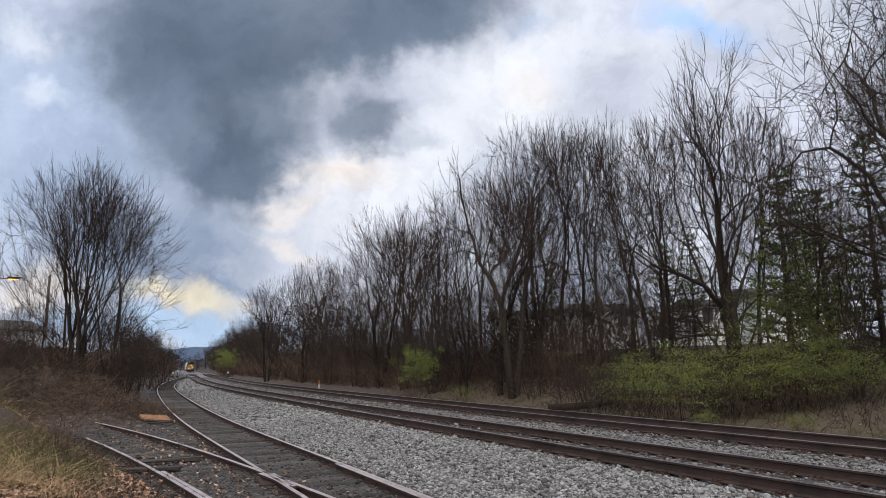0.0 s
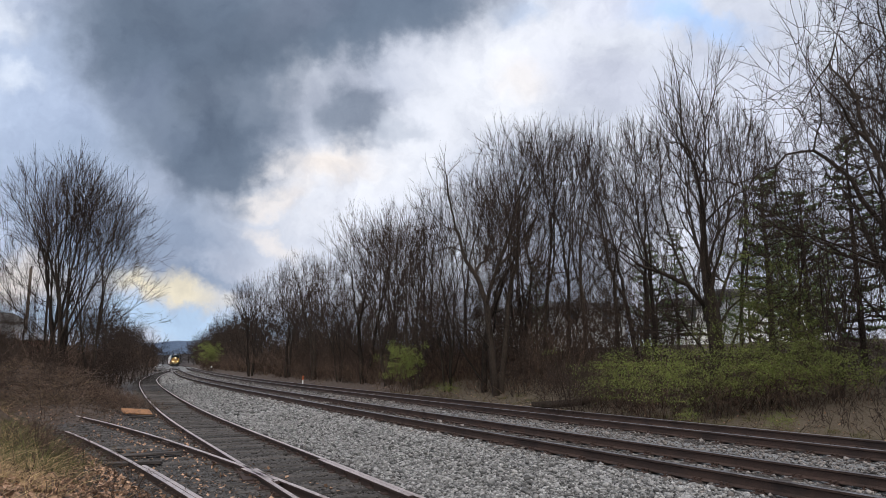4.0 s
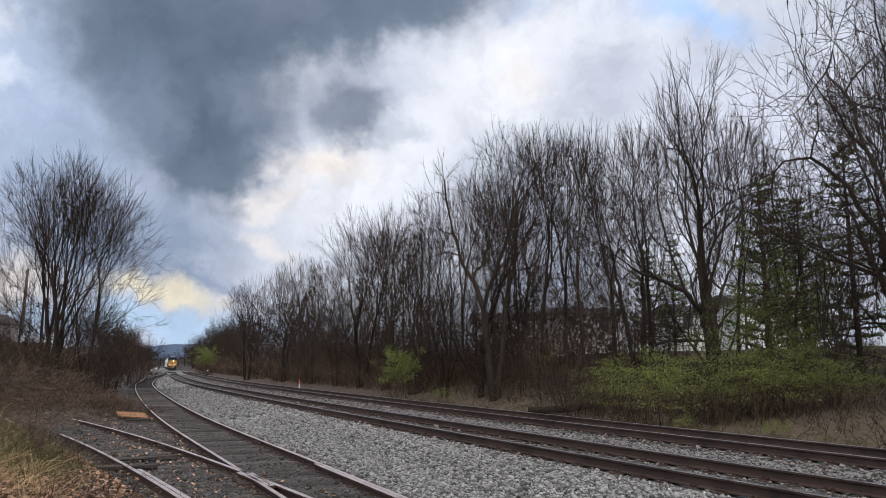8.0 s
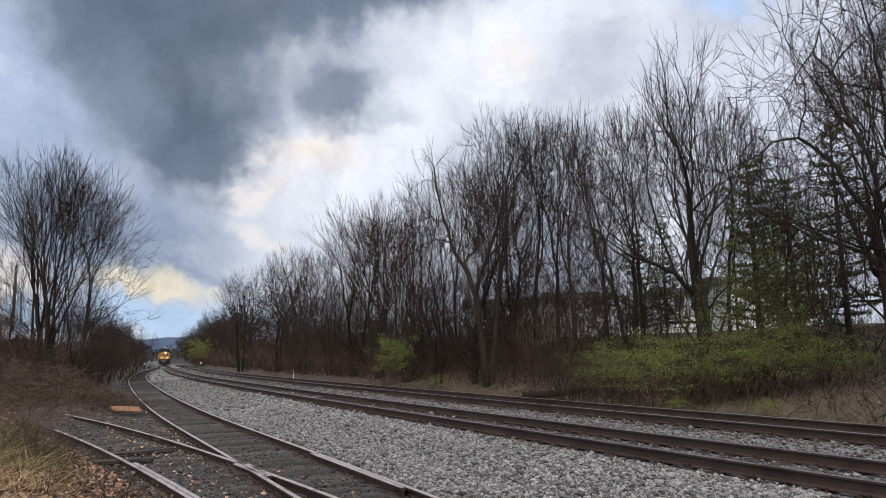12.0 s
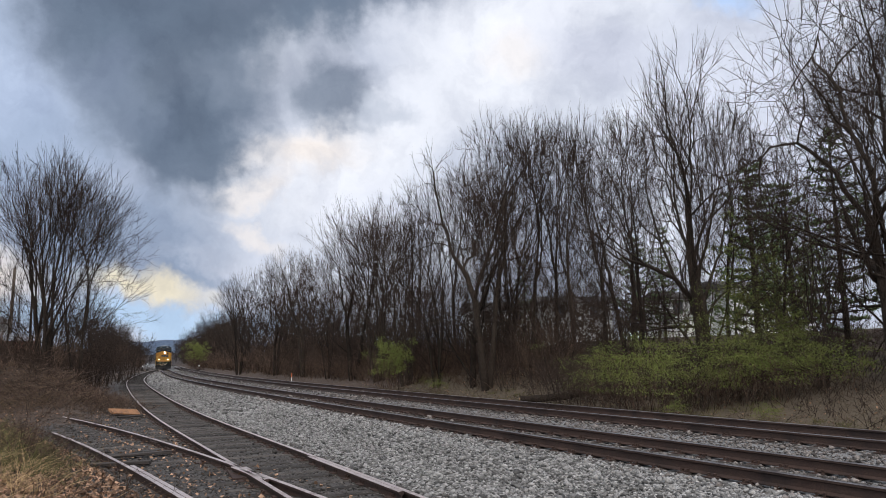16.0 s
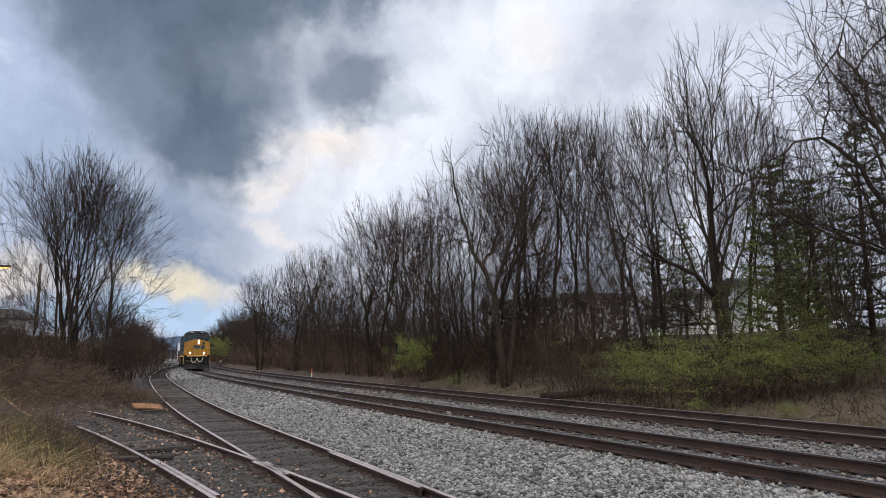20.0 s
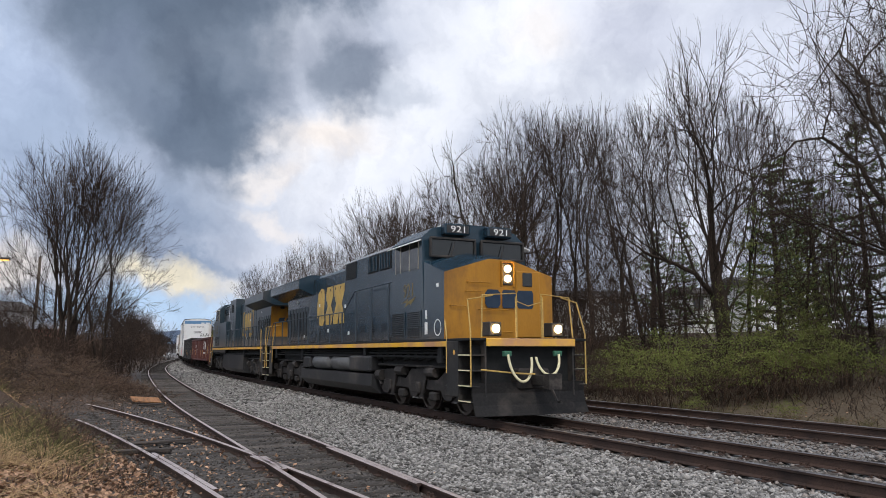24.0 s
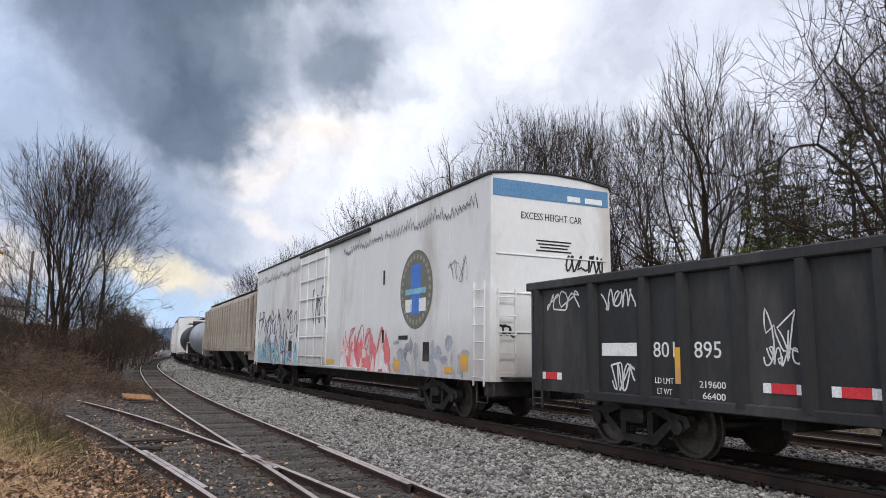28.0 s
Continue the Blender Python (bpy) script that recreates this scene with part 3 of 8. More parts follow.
# ================= plants =================
def strands(lines, radii, sides=3, pointed=True):
    """Thin tapered stems: lines (n, m, 3), radii (n, m). Corners and triangles."""
    lines, radii = np.asarray(lines, float), np.asarray(radii, float)
    n, m, _ = lines.shape
    d = lines[:, -1] - lines[:, 0]
    d /= np.linalg.norm(d, axis=1, keepdims=True) + 1e-9
    ref = np.where(abs(d[:, 2:]) < 0.8, np.array([[0, 0, 1.0]]), np.array([[1.0, 0, 0]]))
    a = np.cross(d, ref)
    a /= np.linalg.norm(a, axis=1, keepdims=True)
    b = np.cross(d, a)
    ang = np.arange(sides) * 2 * np.pi / sides
    ring = a[:, None] * np.cos(ang)[:, None] + b[:, None] * np.sin(ang)[:, None]
    last = m - 1 if pointed else m
    body = lines[:, :last, None] + ring[:, None] * radii[:, :last, None, None]
    v = body.reshape(n, last * sides, 3)
    tri = []
    for i in range(last - 1):
        for s in range(sides):
            p, q = i * sides + s, i * sides + (s + 1) % sides
            tri += [(p, q, q + sides), (p, q + sides, p + sides)]
    if pointed:
        v = np.concatenate([v, lines[:, -1:]], 1)
        tri += [((last - 1) * sides + s, (last - 1) * sides + (s + 1) % sides, last * sides) for s in range(sides)]
    per = v.shape[1]
    f = (np.array(tri)[None] + (np.arange(n) * per)[:, None, None]).reshape(-1, 3)
    return v.reshape(-1, 3), f


def pooled(name, bundles, material):
    vs, fs, k = [], [], 0
    for v, f in bundles:
        vs.append(v)
        fs.append(f + k)
        k += len(v)
    return raw_mesh(name, np.concatenate(vs), np.concatenate(fs), material)


def limb(r, start, way, length, radius, bend, rise, parts, taper=0.8):
    pts, p, d = [start], start.copy(), way.normalized()
    for i in range(parts):
        d = (d + Vector((r.gauss(0, bend), r.gauss(0, bend), r.gauss(0, bend) + rise))).normalized()
        p = p + d * (length / parts)
        pts.append(p.copy())
    return pts, [radius * (1 - taper * i / parts) for i in range(parts + 1)]


def grow_tree(seed, height=14.0, stems=1, lean=0.1, bole=0.25, thick=0.2, fork=26.0, rise=0.05, bend=0.07, depth=8, sprays=2, twigs=4, fine=1.0, wide=0.35, low=3, inner=0.3):
    """A bare tree: boles that fork again and again into limbs, side shoots and fine twigs."""
    r = random.Random(seed)
    heavy, light, tips = [], [], []

    def aside(d, angle):
        out = d.orthogonal().normalized()
        out.rotate(Matrix.Rotation(r.uniform(0, 2 * math.pi), 3, d))
        return (d * math.cos(angle) + out * math.sin(angle)).normalized()

    def twig(p, d, length):
        tips.append((tuple(p), tuple(p + (d + Vector((0, 0, r.gauss(0.15, 0.15)))) * length)))

    def spray(p, d, length):
        pts, rad = limb(r, p, d, length, 0.011 * fine, 0.13, rise * 1.2, 2, 0.55)
        light.extend(([tuple(q0), tuple(q1)], [r0, r1]) for q0, q1, r0, r1 in zip(pts, pts[1:], rad, rad[1:]))
        for k in range(twigs):
            q = pts[1].lerp(pts[2], r.uniform(-0.8, 1.0)) if k else pts[2]
            twig(q, aside(d, r.uniform(0.25, 0.8)), length * r.uniform(0.3, 0.6))

    def shoot(p, d, length, radius, level):
        pts, rad = limb(r, p, d, length, radius, bend * (0.5 if level == 0 else 1.0), rise * (0.2 if level == 0 else 1.0), 5 if level == 0 else 3 if level < depth - 2 else 2, 0.2)
        if radius > 0.022:
            heavy.append((pts, rad, 8 if level == 0 else 6 if radius > 0.06 else 4))
        else:
            for q0, q1, r0, r1 in zip(pts, pts[1:], rad, rad[1:]):
                light.append(([tuple(q0), tuple(q1)], [r0, r1]))
        d = (pts[-1] - pts[-2]).normalized()
        if level < depth - 3:
            for k in range(low if level == 0 else 1 if r.random() < inner else 0):
                j = r.randrange(2, len(pts)) if level == 0 else r.randrange(1, len(pts))
                shoot(pts[j - 1].lerp(pts[j], r.random()), aside(d, r.uniform(0.7, 1.15)), height * r.uniform(0.09, 0.16) * 0.86 ** level, max(radius * r.uniform(0.22, 0.38), 0.01 * fine), max(level + 2, depth - 4))
        if level >= 1:
            for k in range(sprays):
                j = r.randrange(1, len(pts))
                spray(pts[j - 1].lerp(pts[j], r.random()), aside(d, r.uniform(0.5, 1.1)), height * r.uniform(0.04, 0.085))
        if level >= depth or radius < 0.006:
            for k in range(2):
                spray(pts[-1], aside(d, r.uniform(0.1, 0.5)), height * r.uniform(0.04, 0.075))
            return
        f = radians(fork) * r.uniform(0.75, 1.25)
        axis = d.orthogonal().normalized()
        axis.rotate(Matrix.Rotation(r.uniform(0, 2 * math.pi), 3, d))
        share = r.uniform(0.3, 0.5)
        for angle, thin, short in ((f * share, 0.92, r.uniform(0.82, 0.92)), (-f * (1.5 - share), r.uniform(0.6, 0.8), r.uniform(0.72, 0.92))):
            w = d.copy()
            w.rotate(Matrix.Rotation(angle, 3, axis))
            shoot(pts[-1], w, length * short if level else height * (1 - bole) * 0.2 * short, max(radius * 0.8 * thin, 0.008 * fine), level + 1)

    for i in range(stems):
        a = i * 2 * math.pi / stems + r.uniform(-0.5, 0.5)
        off = Vector((math.cos(a), math.sin(a), 0))
        way = Vector((0, 0, 1)) + off * (lean * r.uniform(0.4, 1.4))
        shoot(off * (0.25 if stems > 1 else 0) + Vector((0, 0, -0.3)), way, height * bole * r.uniform(0.75, 1.15), thick * r.uniform(0.7, 1.05), 0)
    top = max(t[1][2] for t in tips)
    out = np.quantile([math.hypot(t[1][0], t[1][1]) for t in tips], 0.96)
    up, side = height / top, wide * height / out
    fit = np.array([side, side, up])
    wood = Shape()
    for pts, rad, sides in heavy:
        wood.tube([Vector((p.x * side, p.y * side, p.z * up)) for p in pts], rad, sides, cap=False)
    sets = [strands(np.array([q[0] for q in light]) * fit, [q[1] for q in light], 3, False),
            strands(np.array(tips) * fit, np.array([0.006, 0.0]) * fine * np.ones((len(tips), 1)), 3, True)]
    return wood.mesh("trunk", BARK, smooth=True), pooled("crown", sets, TWIG)


TREES = {
    "fan": grow_tree(1, 14.5, 4, 0.16, 0.17, 0.13, 27, 0.03, 0.09, 6, 1, 4, 0.9, 0.4, 1, 0.2),
    "fan_narrow": grow_tree(2, 14.5, 2, 0.1, 0.2, 0.14, 26, 0.03, 0.08, 7, 1, 4, 0.9, 0.34, 1, 0.2),
    "oak": grow_tree(12, 15, 2, 0.08, 0.3, 0.21, 38, 0.01, 0.16, 7, 1, 4, 0.9, 0.38, 2, 0.25),
    "maple": grow_tree(3, 15, 1, 0.05, 0.26, 0.2, 32, 0.02, 0.13, 8, 1, 3, 0.9, 0.36, 2, 0.2),
    "walnut": grow_tree(14, 15, 2, 0.16, 0.22, 0.19, 34, 0.02, 0.13, 7, 1, 3, 0.9, 0.38, 2, 0.2),
    "crooked": grow_tree(7, 13, 2, 0.36, 0.2, 0.18, 54, -0.02, 0.2, 7, 1, 4, 0.9, 0.52, 2, 0.3),
    "slim": grow_tree(5, 12, 1, 0.05, 0.3, 0.09, 22, 0.03, 0.09, 6, 1, 3, 0.9, 0.28, 3, 0.2),
    "young": grow_tree(6, 6.5, 5, 0.25, 0.2, 0.035, 28, 0.02, 0.14, 4, 1, 3, 0.8, 0.5, 1),
    "wood_a": grow_tree(21, 14, 1, 0.1, 0.3, 0.12, 28, 0.02, 0.12, 6, 1, 3, 1.0, 0.34, 3, 0.2),
    "wood_b": grow_tree(22, 13, 3, 0.16, 0.24, 0.085, 30, 0.02, 0.13, 5, 1, 3, 1.0, 0.42, 2, 0.2),
    "wood_c": grow_tree(23, 11, 3, 0.25, 0.2, 0.08, 36, 0.0, 0.17, 5, 1, 3, 1.0, 0.5, 2, 0.3),
    "bush": grow_tree(26, 3.4, 9, 0.5, 0.25, 0.02, 42, -0.02, 0.25, 3, 1, 4, 0.8, 0.75, 0),
    "thorn": grow_tree(27, 4.6, 6, 0.3, 0.24, 0.028, 42, -0.01, 0.24, 4, 1, 3, 0.8, 0.6, 1),
    "far_a": grow_tree(24, 15, 2, 0.12, 0.24, 0.15, 34, 0.0, 0.14, 4, 2, 3, 2.0, 0.45, 3),
    "far_b": grow_tree(25, 14, 3, 0.2, 0.2, 0.13, 36, 0.0, 0.16, 4, 1, 4, 2.0, 0.5, 3),
}


def plant(kind, x, y, tall=1.0, spin=0.0, label="bare deciduous tree with grey-brown bark", lean=(0, 0), group="bare trees", wide=None, category="tree"):
    wood, crown = TREES[kind]
    t = thing(category, label, category, group)
    wide = wide or tall
    t.matrix_basis = Matrix.Translation((x, y, float(ground_z(x, y)) - 0.1)) @ Euler((radians(lean[0]), radians(lean[1]), radians(spin))).to_matrix().to_4x4() @ Matrix.Diagonal((wide, wide, tall, 1))
    part("trunk", wood, BARK, t)
    part("crown", crown, TWIG, t)
    return t


def spot(across, ahead):
    """A place by its slant across the opening view (-0.61 to 0.61 at its borders) and its distance ahead."""
    return ahead * (across * 0.9205 + 0.3907), ahead * (0.9205 - 0.3907 * across)


def column(px):
    return (px - 784) / 1277.7


def build_trees():
    # the group on the bank beside the yard
    for px, d, kind, tall, spin, lean in ((138, 46, "fan", 1.06, 10, (0, 0)), (152, 47, "fan_narrow", 1.05, 80, (0, 0)), (200, 48, "fan_narrow", 0.93, 200, (0, 3)), (120, 49, "slim", 1.0, 30, (0, -6)), (176, 50, "wood_c", 0.72, 140, (0, 6)), (84, 49, "wood_b", 0.6, 100, (0, -6)),
                                          (232, 56, "wood_c", 0.5, 0, (0, 0)), (252, 62, "wood_b", 0.42, 60, (0, 0)), (270, 72, "wood_c", 0.5, 15, (0, 0)), (286, 84, "wood_c", 0.55, 70, (0, 0)), (300, 98, "far_b", 0.45, 10, (0, 0)),
                                          (25, 47, "young", 0.8, 20, (0, 0)), (55, 46, "young", 0.75, 100, (0, 0)), (-5, 43, "young", 0.6, 70, (0, 0))):
        x, y = spot(column(px), d)
        plant(kind, x, y, tall, spin, "tall bare tree on the brushy bank beside the yard" if tall > 0.85 else "small bare tree on the brushy bank beside the yard", lean)
    # the large ones along the far side
    for px, d, kind, tall, spin, lean in ((905, 38, "oak", 1.1, 30, (0, 0)), (880, 40, "maple", 0.95, 100, (0, -3)), (1292, 28, "walnut", 0.94, 60, (0, -2)), (1300, 29, "maple", 0.92, 200, (0, -3)), (1335, 37, "slim", 1.15, 20, (0, 0)),
                                          (1040, 30, "young", 0.85, 0, (0, 0)), (1062, 39, "slim", 1.25, 140, (0, 0)), (1030, 42, "wood_a", 1.12, 20, (0, 0)), (1120, 38, "wood_a", 1.05, 60, (0, 0)), (1185, 35, "slim", 1.15, 250, (0, 0)), (985, 42, "slim", 1.3, 10, (0, 0)), (1160, 40, "oak", 0.88, 140, (0, 0)),
                                          (1500, 23, "wood_b", 0.62, 300, (0, 2)), (1440, 27, "slim", 0.72, 30, (0, -8)), (1650, 22, "crooked", 1.15, 170, (0, -4)), (1730, 21, "oak", 1.05, 100, (0, -8)), (1650, 27, "walnut", 0.92, 40, (0, -4)), (1545, 24, "young", 0.85, 40, (0, 0)),
                                          (820, 43, "wood_b", 1.06, 20, (0, 0)), (765, 47, "fan", 0.95, 60, (0, 0)), (715, 53, "fan", 1.02, 90, (0, 0)), (672, 58, "oak", 0.95, 0, (0, 0)), (630, 64, "wood_b", 1.0, 40, (0, 0)),
                                          (585, 72, "oak", 0.92, 110, (0, 0)), (540, 84, "walnut", 1.02, 160, (0, 0)), (475, 104, "fan", 1.1, 30, (0, 0)), (850, 49, "wood_a", 1.05, 210, (0, 0)), (948, 46, "fan", 1.0, 100, (0, 0))):
        x, y = spot(column(px), d)
        plant(kind, x, y, tall, spin, "large bare tree with dark bark on the wooded bank" if tall > 0.7 else "small bare tree on the wooded bank", lean)
    r = random.Random(5)
    kinds = ["wood_a", "wood_b", "wood_c"]
    for i in range(34):
        y = 40 + i * 2.3 + r.uniform(-2, 2)
        x = float(main_line(y)) + PAIR + r.uniform(10, 16 if i % 2 or y < 50 else 34)
        plant(r.choice(kinds), x, y, r.uniform(0.45, 0.75) + (y > 60) * 0.08, r.uniform(0, 360), "thin bare tree in the wood behind the tracks")
    for i in range(14):
        x, y = spot(column(960 + 43 * i + r.uniform(-12, 12)), r.uniform(40, 58))
        plant(r.choice(kinds), x, y, r.uniform(0.5, 0.78), r.uniform(0, 360), "thin bare tree high on the wooded bank")
    for i in range(100):
        y = 86 + i * 3.9 + r.uniform(-2, 2)
        plant(r.choice(("far_a", "far_b")), float(main_line(y)) + PAIR + r.uniform(7.5, 15 if i % 3 else 30), y, r.uniform(0.72, 1.0) + (y > 180) * 0.12, r.uniform(0, 360), "bare tree in the far wood along the line")
    for i in range(60):
        y = 690 + (i % 4) * 22
        plant(("far_a", "far_b")[i % 2], float(main_line(y)) - 150 + i * 5.2, y, r.uniform(0.9, 1.3), r.uniform(0, 360), "bare tree in the wood where the line bends away", wide=1.8)
    for i in range(62):
        y = 96 + i * 4.8 + r.uniform(-2, 2)
        plant(r.choice(("far_a", "far_b")), float(main_line(y)) - r.uniform(9.5, 17), y, r.uniform(0.5, 0.72) + (y > 180) * 0.12, r.uniform(0, 360), "bare tree in the far wood beside the yard lead")
    # leafless bushes along the foot of the wood, and on the yard bank
    for i in range(80):
        y = 27 + i * 1.1 + r.uniform(-1, 1)
        deep = r.uniform(6.2, 14)
        x = float(main_line(y)) + PAIR + deep
        plant(r.choice(("bush", "thorn", "thorn")), x, y, r.uniform(0.5, 0.95) + 0.09 * (deep - 6), r.uniform(0, 360), "tangled leafless bush at the foot of the wood", group="leafless bushes", category="bush")
    for i in range(22):
        x, y = spot(column(1010 + 27 * i + r.uniform(-15, 15)), r.uniform(23, 33))
        plant(r.choice(("bush", "thorn")), x, y, r.uniform(0.35, 0.75), r.uniform(0, 360), "low tangled leafless bush on the wooded bank", group="leafless bushes", category="bush")
    for px, d, k, s in ((15, 40, "bush", 0.8), (45, 42, "bush", 0.7), (75, 43, "thorn", 0.5), (215, 50, "bush", 0.9), (232, 54, "bush", 1.0), (246, 60, "thorn", 0.9), (262, 66, "thorn", 0.9), (280, 78, "thorn", 1.1), (-20, 38, "bush", 0.9), (185, 49, "bush", 0.6), (110, 45, "bush", 0.5), (8, 33, "bush", 0.5), (30, 36, "thorn", 0.45), (62, 38, "bush", 0.45), (90, 39, "bush", 0.5), (130, 44, "bush", 0.5), (-15, 31, "thorn", 0.4), (48, 33, "bush", 0.3), (160, 47, "bush", 0.6), (200, 46, "bush", 0.6), (222, 47, "thorn", 0.5), (240, 52, "bush", 0.8), (-25, 41, "thorn", 0.75), (-5, 44, "thorn", 0.85), (18, 45, "thorn", 0.7), (40, 48, "thorn", 0.8), (66, 46, "thorn", 0.7), (88, 48, "thorn", 0.8), (104, 50, "thorn", 0.9), (50, 42, "bush", 0.7), (24, 40, "bush", 0.6)):
        x, y = spot(column(px), d)
        plant(k, x, y, s, px * 7, "tangled leafless bush on the yard bank", group="leafless bushes", category="bush")


def build_bank_bushes():
    r = random.Random(15)
    for i in range(46):
        y = r.uniform(30.5, 46)
        x = float(siding(y)) - r.uniform(4.2, 13.5)
        plant(r.choice(("bush", "bush", "thorn")), x, y, r.uniform(0.16, 0.36), r.uniform(0, 360), "low tangle of bare stems on the yard bank", group="leafless bushes", category="bush")


def grow_pine(seed, height):
    """An evergreen: a straight trunk, whorls of limbs, tufts of needles."""
    r = random.Random(seed)
    wood = Shape().tube([(0, 0, -0.3), (0.05, 0, height * 0.5), (0, 0.05, height)], [0.17, 0.12, 0.02], 8)
    tufts, radii = [], []
    z = height * 0.12
    while z < height * 0.98:
        f = 1 - z / height
        for k in range(r.randint(4, 6)):
            a, long = r.uniform(0, 6.28), (0.5 + 2.9 * f ** 0.8) * r.uniform(0.6, 1.1)
            pts, rad = limb(r, Vector((0, 0, z)), Vector((math.cos(a), math.sin(a), 0.05)), long, 0.03 + 0.02 * f, 0.07, 0.06, 5)
            wood.tube(pts, rad, 4, cap=False)
            for j in range(int(4 + long * 5)):
                q = r.uniform(0.25, 1.0) * 5
                i = min(int(q), 4)
                p = pts[i].lerp(pts[i + 1], q - i) + Vector((r.gauss(0, 0.13), r.gauss(0, 0.13), r.gauss(0.02, 0.06)))
                for s in range(5):
                    e = p + Vector((r.gauss(0, 1), r.gauss(0, 1), r.gauss(0.25, 0.5))).normalized() * r.uniform(0.12, 0.24)
                    tufts.append((tuple(p), tuple(e)))
                    radii.append((0.04, 0.0))
        z += r.uniform(0.38, 0.6)
    return wood.mesh("trunk", BARK), pooled("crown", [strands(tufts, radii, 3, True)], NEEDLE)


def build_pines():
    made = [grow_pine(31, 9.5), grow_pine(32, 12.0)]
    for px, d, k, tall, spin in ((1392, 34, 0, 1.0, 0), (1432, 37, 1, 0.72, 50), (1555, 29, 1, 0.82, 100),  (1225, 48, 1, 0.66, 20), (1180, 50, 0, 0.8, 140), (975, 56, 1, 0.62, 200),
                                 (1462, 36, 0, 0.9, 80),):
        x, y = spot(column(px), d)
        t = thing("pine_tree", "dark green pine tree among bare trees", "tree", "pine trees")
        t.matrix_basis = Matrix.Translation((x, y, float(ground_z(x, y)) - 0.1)) @ Matrix.Rotation(radians(spin), 4, "Z") @ Matrix.Diagonal((tall, tall, tall, 1))
        part("trunk", made[k][0], BARK, t)
        part("crown", made[k][1], NEEDLE, t)


def stems(r, x, y, tall, spread=0.35, thick=0.008, curl=0.25, twigs=4, lift=None):
    """Stems that rise from the ground at x, y, each with side twigs."""
    n = len(x)
    z = ground_z(x, y) - 0.05 if lift is None else lift
    root = np.stack([x, y, z], 1)
    lean = np.stack([r.randn(n) * spread, r.randn(n) * spread, np.ones(n)], 1)
    lean /= np.linalg.norm(lean, axis=1, keepdims=True)
    side = r.randn(n, 3) * curl * tall[:, None]
    side[:, 2] = -abs(side[:, 2]) * 0.6
    s = np.array([0, 0.5, 1.0])
    lines = root[:, None] + lean[:, None] * (tall[:, None] * s)[..., None] + side[:, None] * (s**2)[None, :, None]
    rad = thick * (1 - 0.8 * s)[None] * np.ones((n, 1))
    out = [strands(lines, rad)]
    for k in range(twigs):
        f = r.uniform(0.25, 0.95, n)
        p = root + lean * (tall * f)[:, None] + side * (f**2)[:, None]
        w = lean * 0.5 + r.randn(n, 3) * 0.7
        w /= np.linalg.norm(w, axis=1, keepdims=True)
        long = tall * r.uniform(0.2, 0.45, n) * (1.1 - 0.5 * f)
        e = p + w * long[:, None]
        out.append(strands(np.stack([p, e], 1), np.array([0.6, 0.0])[None] * thick * np.ones((n, 1))))
    return out


def brush(name, label, seed, count, place, tall, material=BRUSH, thick=0.008, spread=0.35, curl=0.25, twigs=4, category="undergrowth"):
    r = np.random.RandomState(seed)
    x, y = place(r, count)
    h = tall * np.exp(r.randn(len(x)) * 0.35)
    return tagged(new(name, pooled(name, stems(r, x, y, h, spread, thick, curl, twigs), material)), label, category, kind="stuff")


def along_far(lo, hi, y0, y1, power=1.4):
    def place(r, n):
        y = y0 + (y1 - y0) * r.rand(n) ** power
        return main_line(y) + PAIR + lo + (hi - lo) * r.rand(n) + r.randn(n) * 0.3, y
    return place


def bank_left(lo, hi, y0, y1):
    def place(r, n):
        y = y0 + (y1 - y0) * r.rand(n) ** 1.2
        return siding(y) - lo - (hi - lo) * r.rand(n), y
    return place


def verge(lo, hi, y0, y1, power=1.0):
    def place(r, n):
        y = y0 + (y1 - y0) * r.rand(n) ** power
        return spur(y) - lo - (hi - lo) * r.rand(n), y
    return place


def patches(place, seed, size=1.2, keep=0.5):
    """Thins a planting into clumps."""
    def thinned(r, n):
        x, y = place(r, n)
        v = np.array([noise.noise(Vector((a / size, b / size, seed))) for a, b in zip(x, y)])
        ok = v > np.quantile(v, 1 - keep)
        return x[ok], y[ok]
    return thinned


def tufted(place, blades=40, radius=0.09):
    """Gathers a planting into tufts."""
    def gathered(r, n):
        x, y = place(r, n // blades)
        k = r.randint(0, len(x), n)
        return x[k] + r.randn(n) * radius, y[k] + r.randn(n) * radius
    return gathered


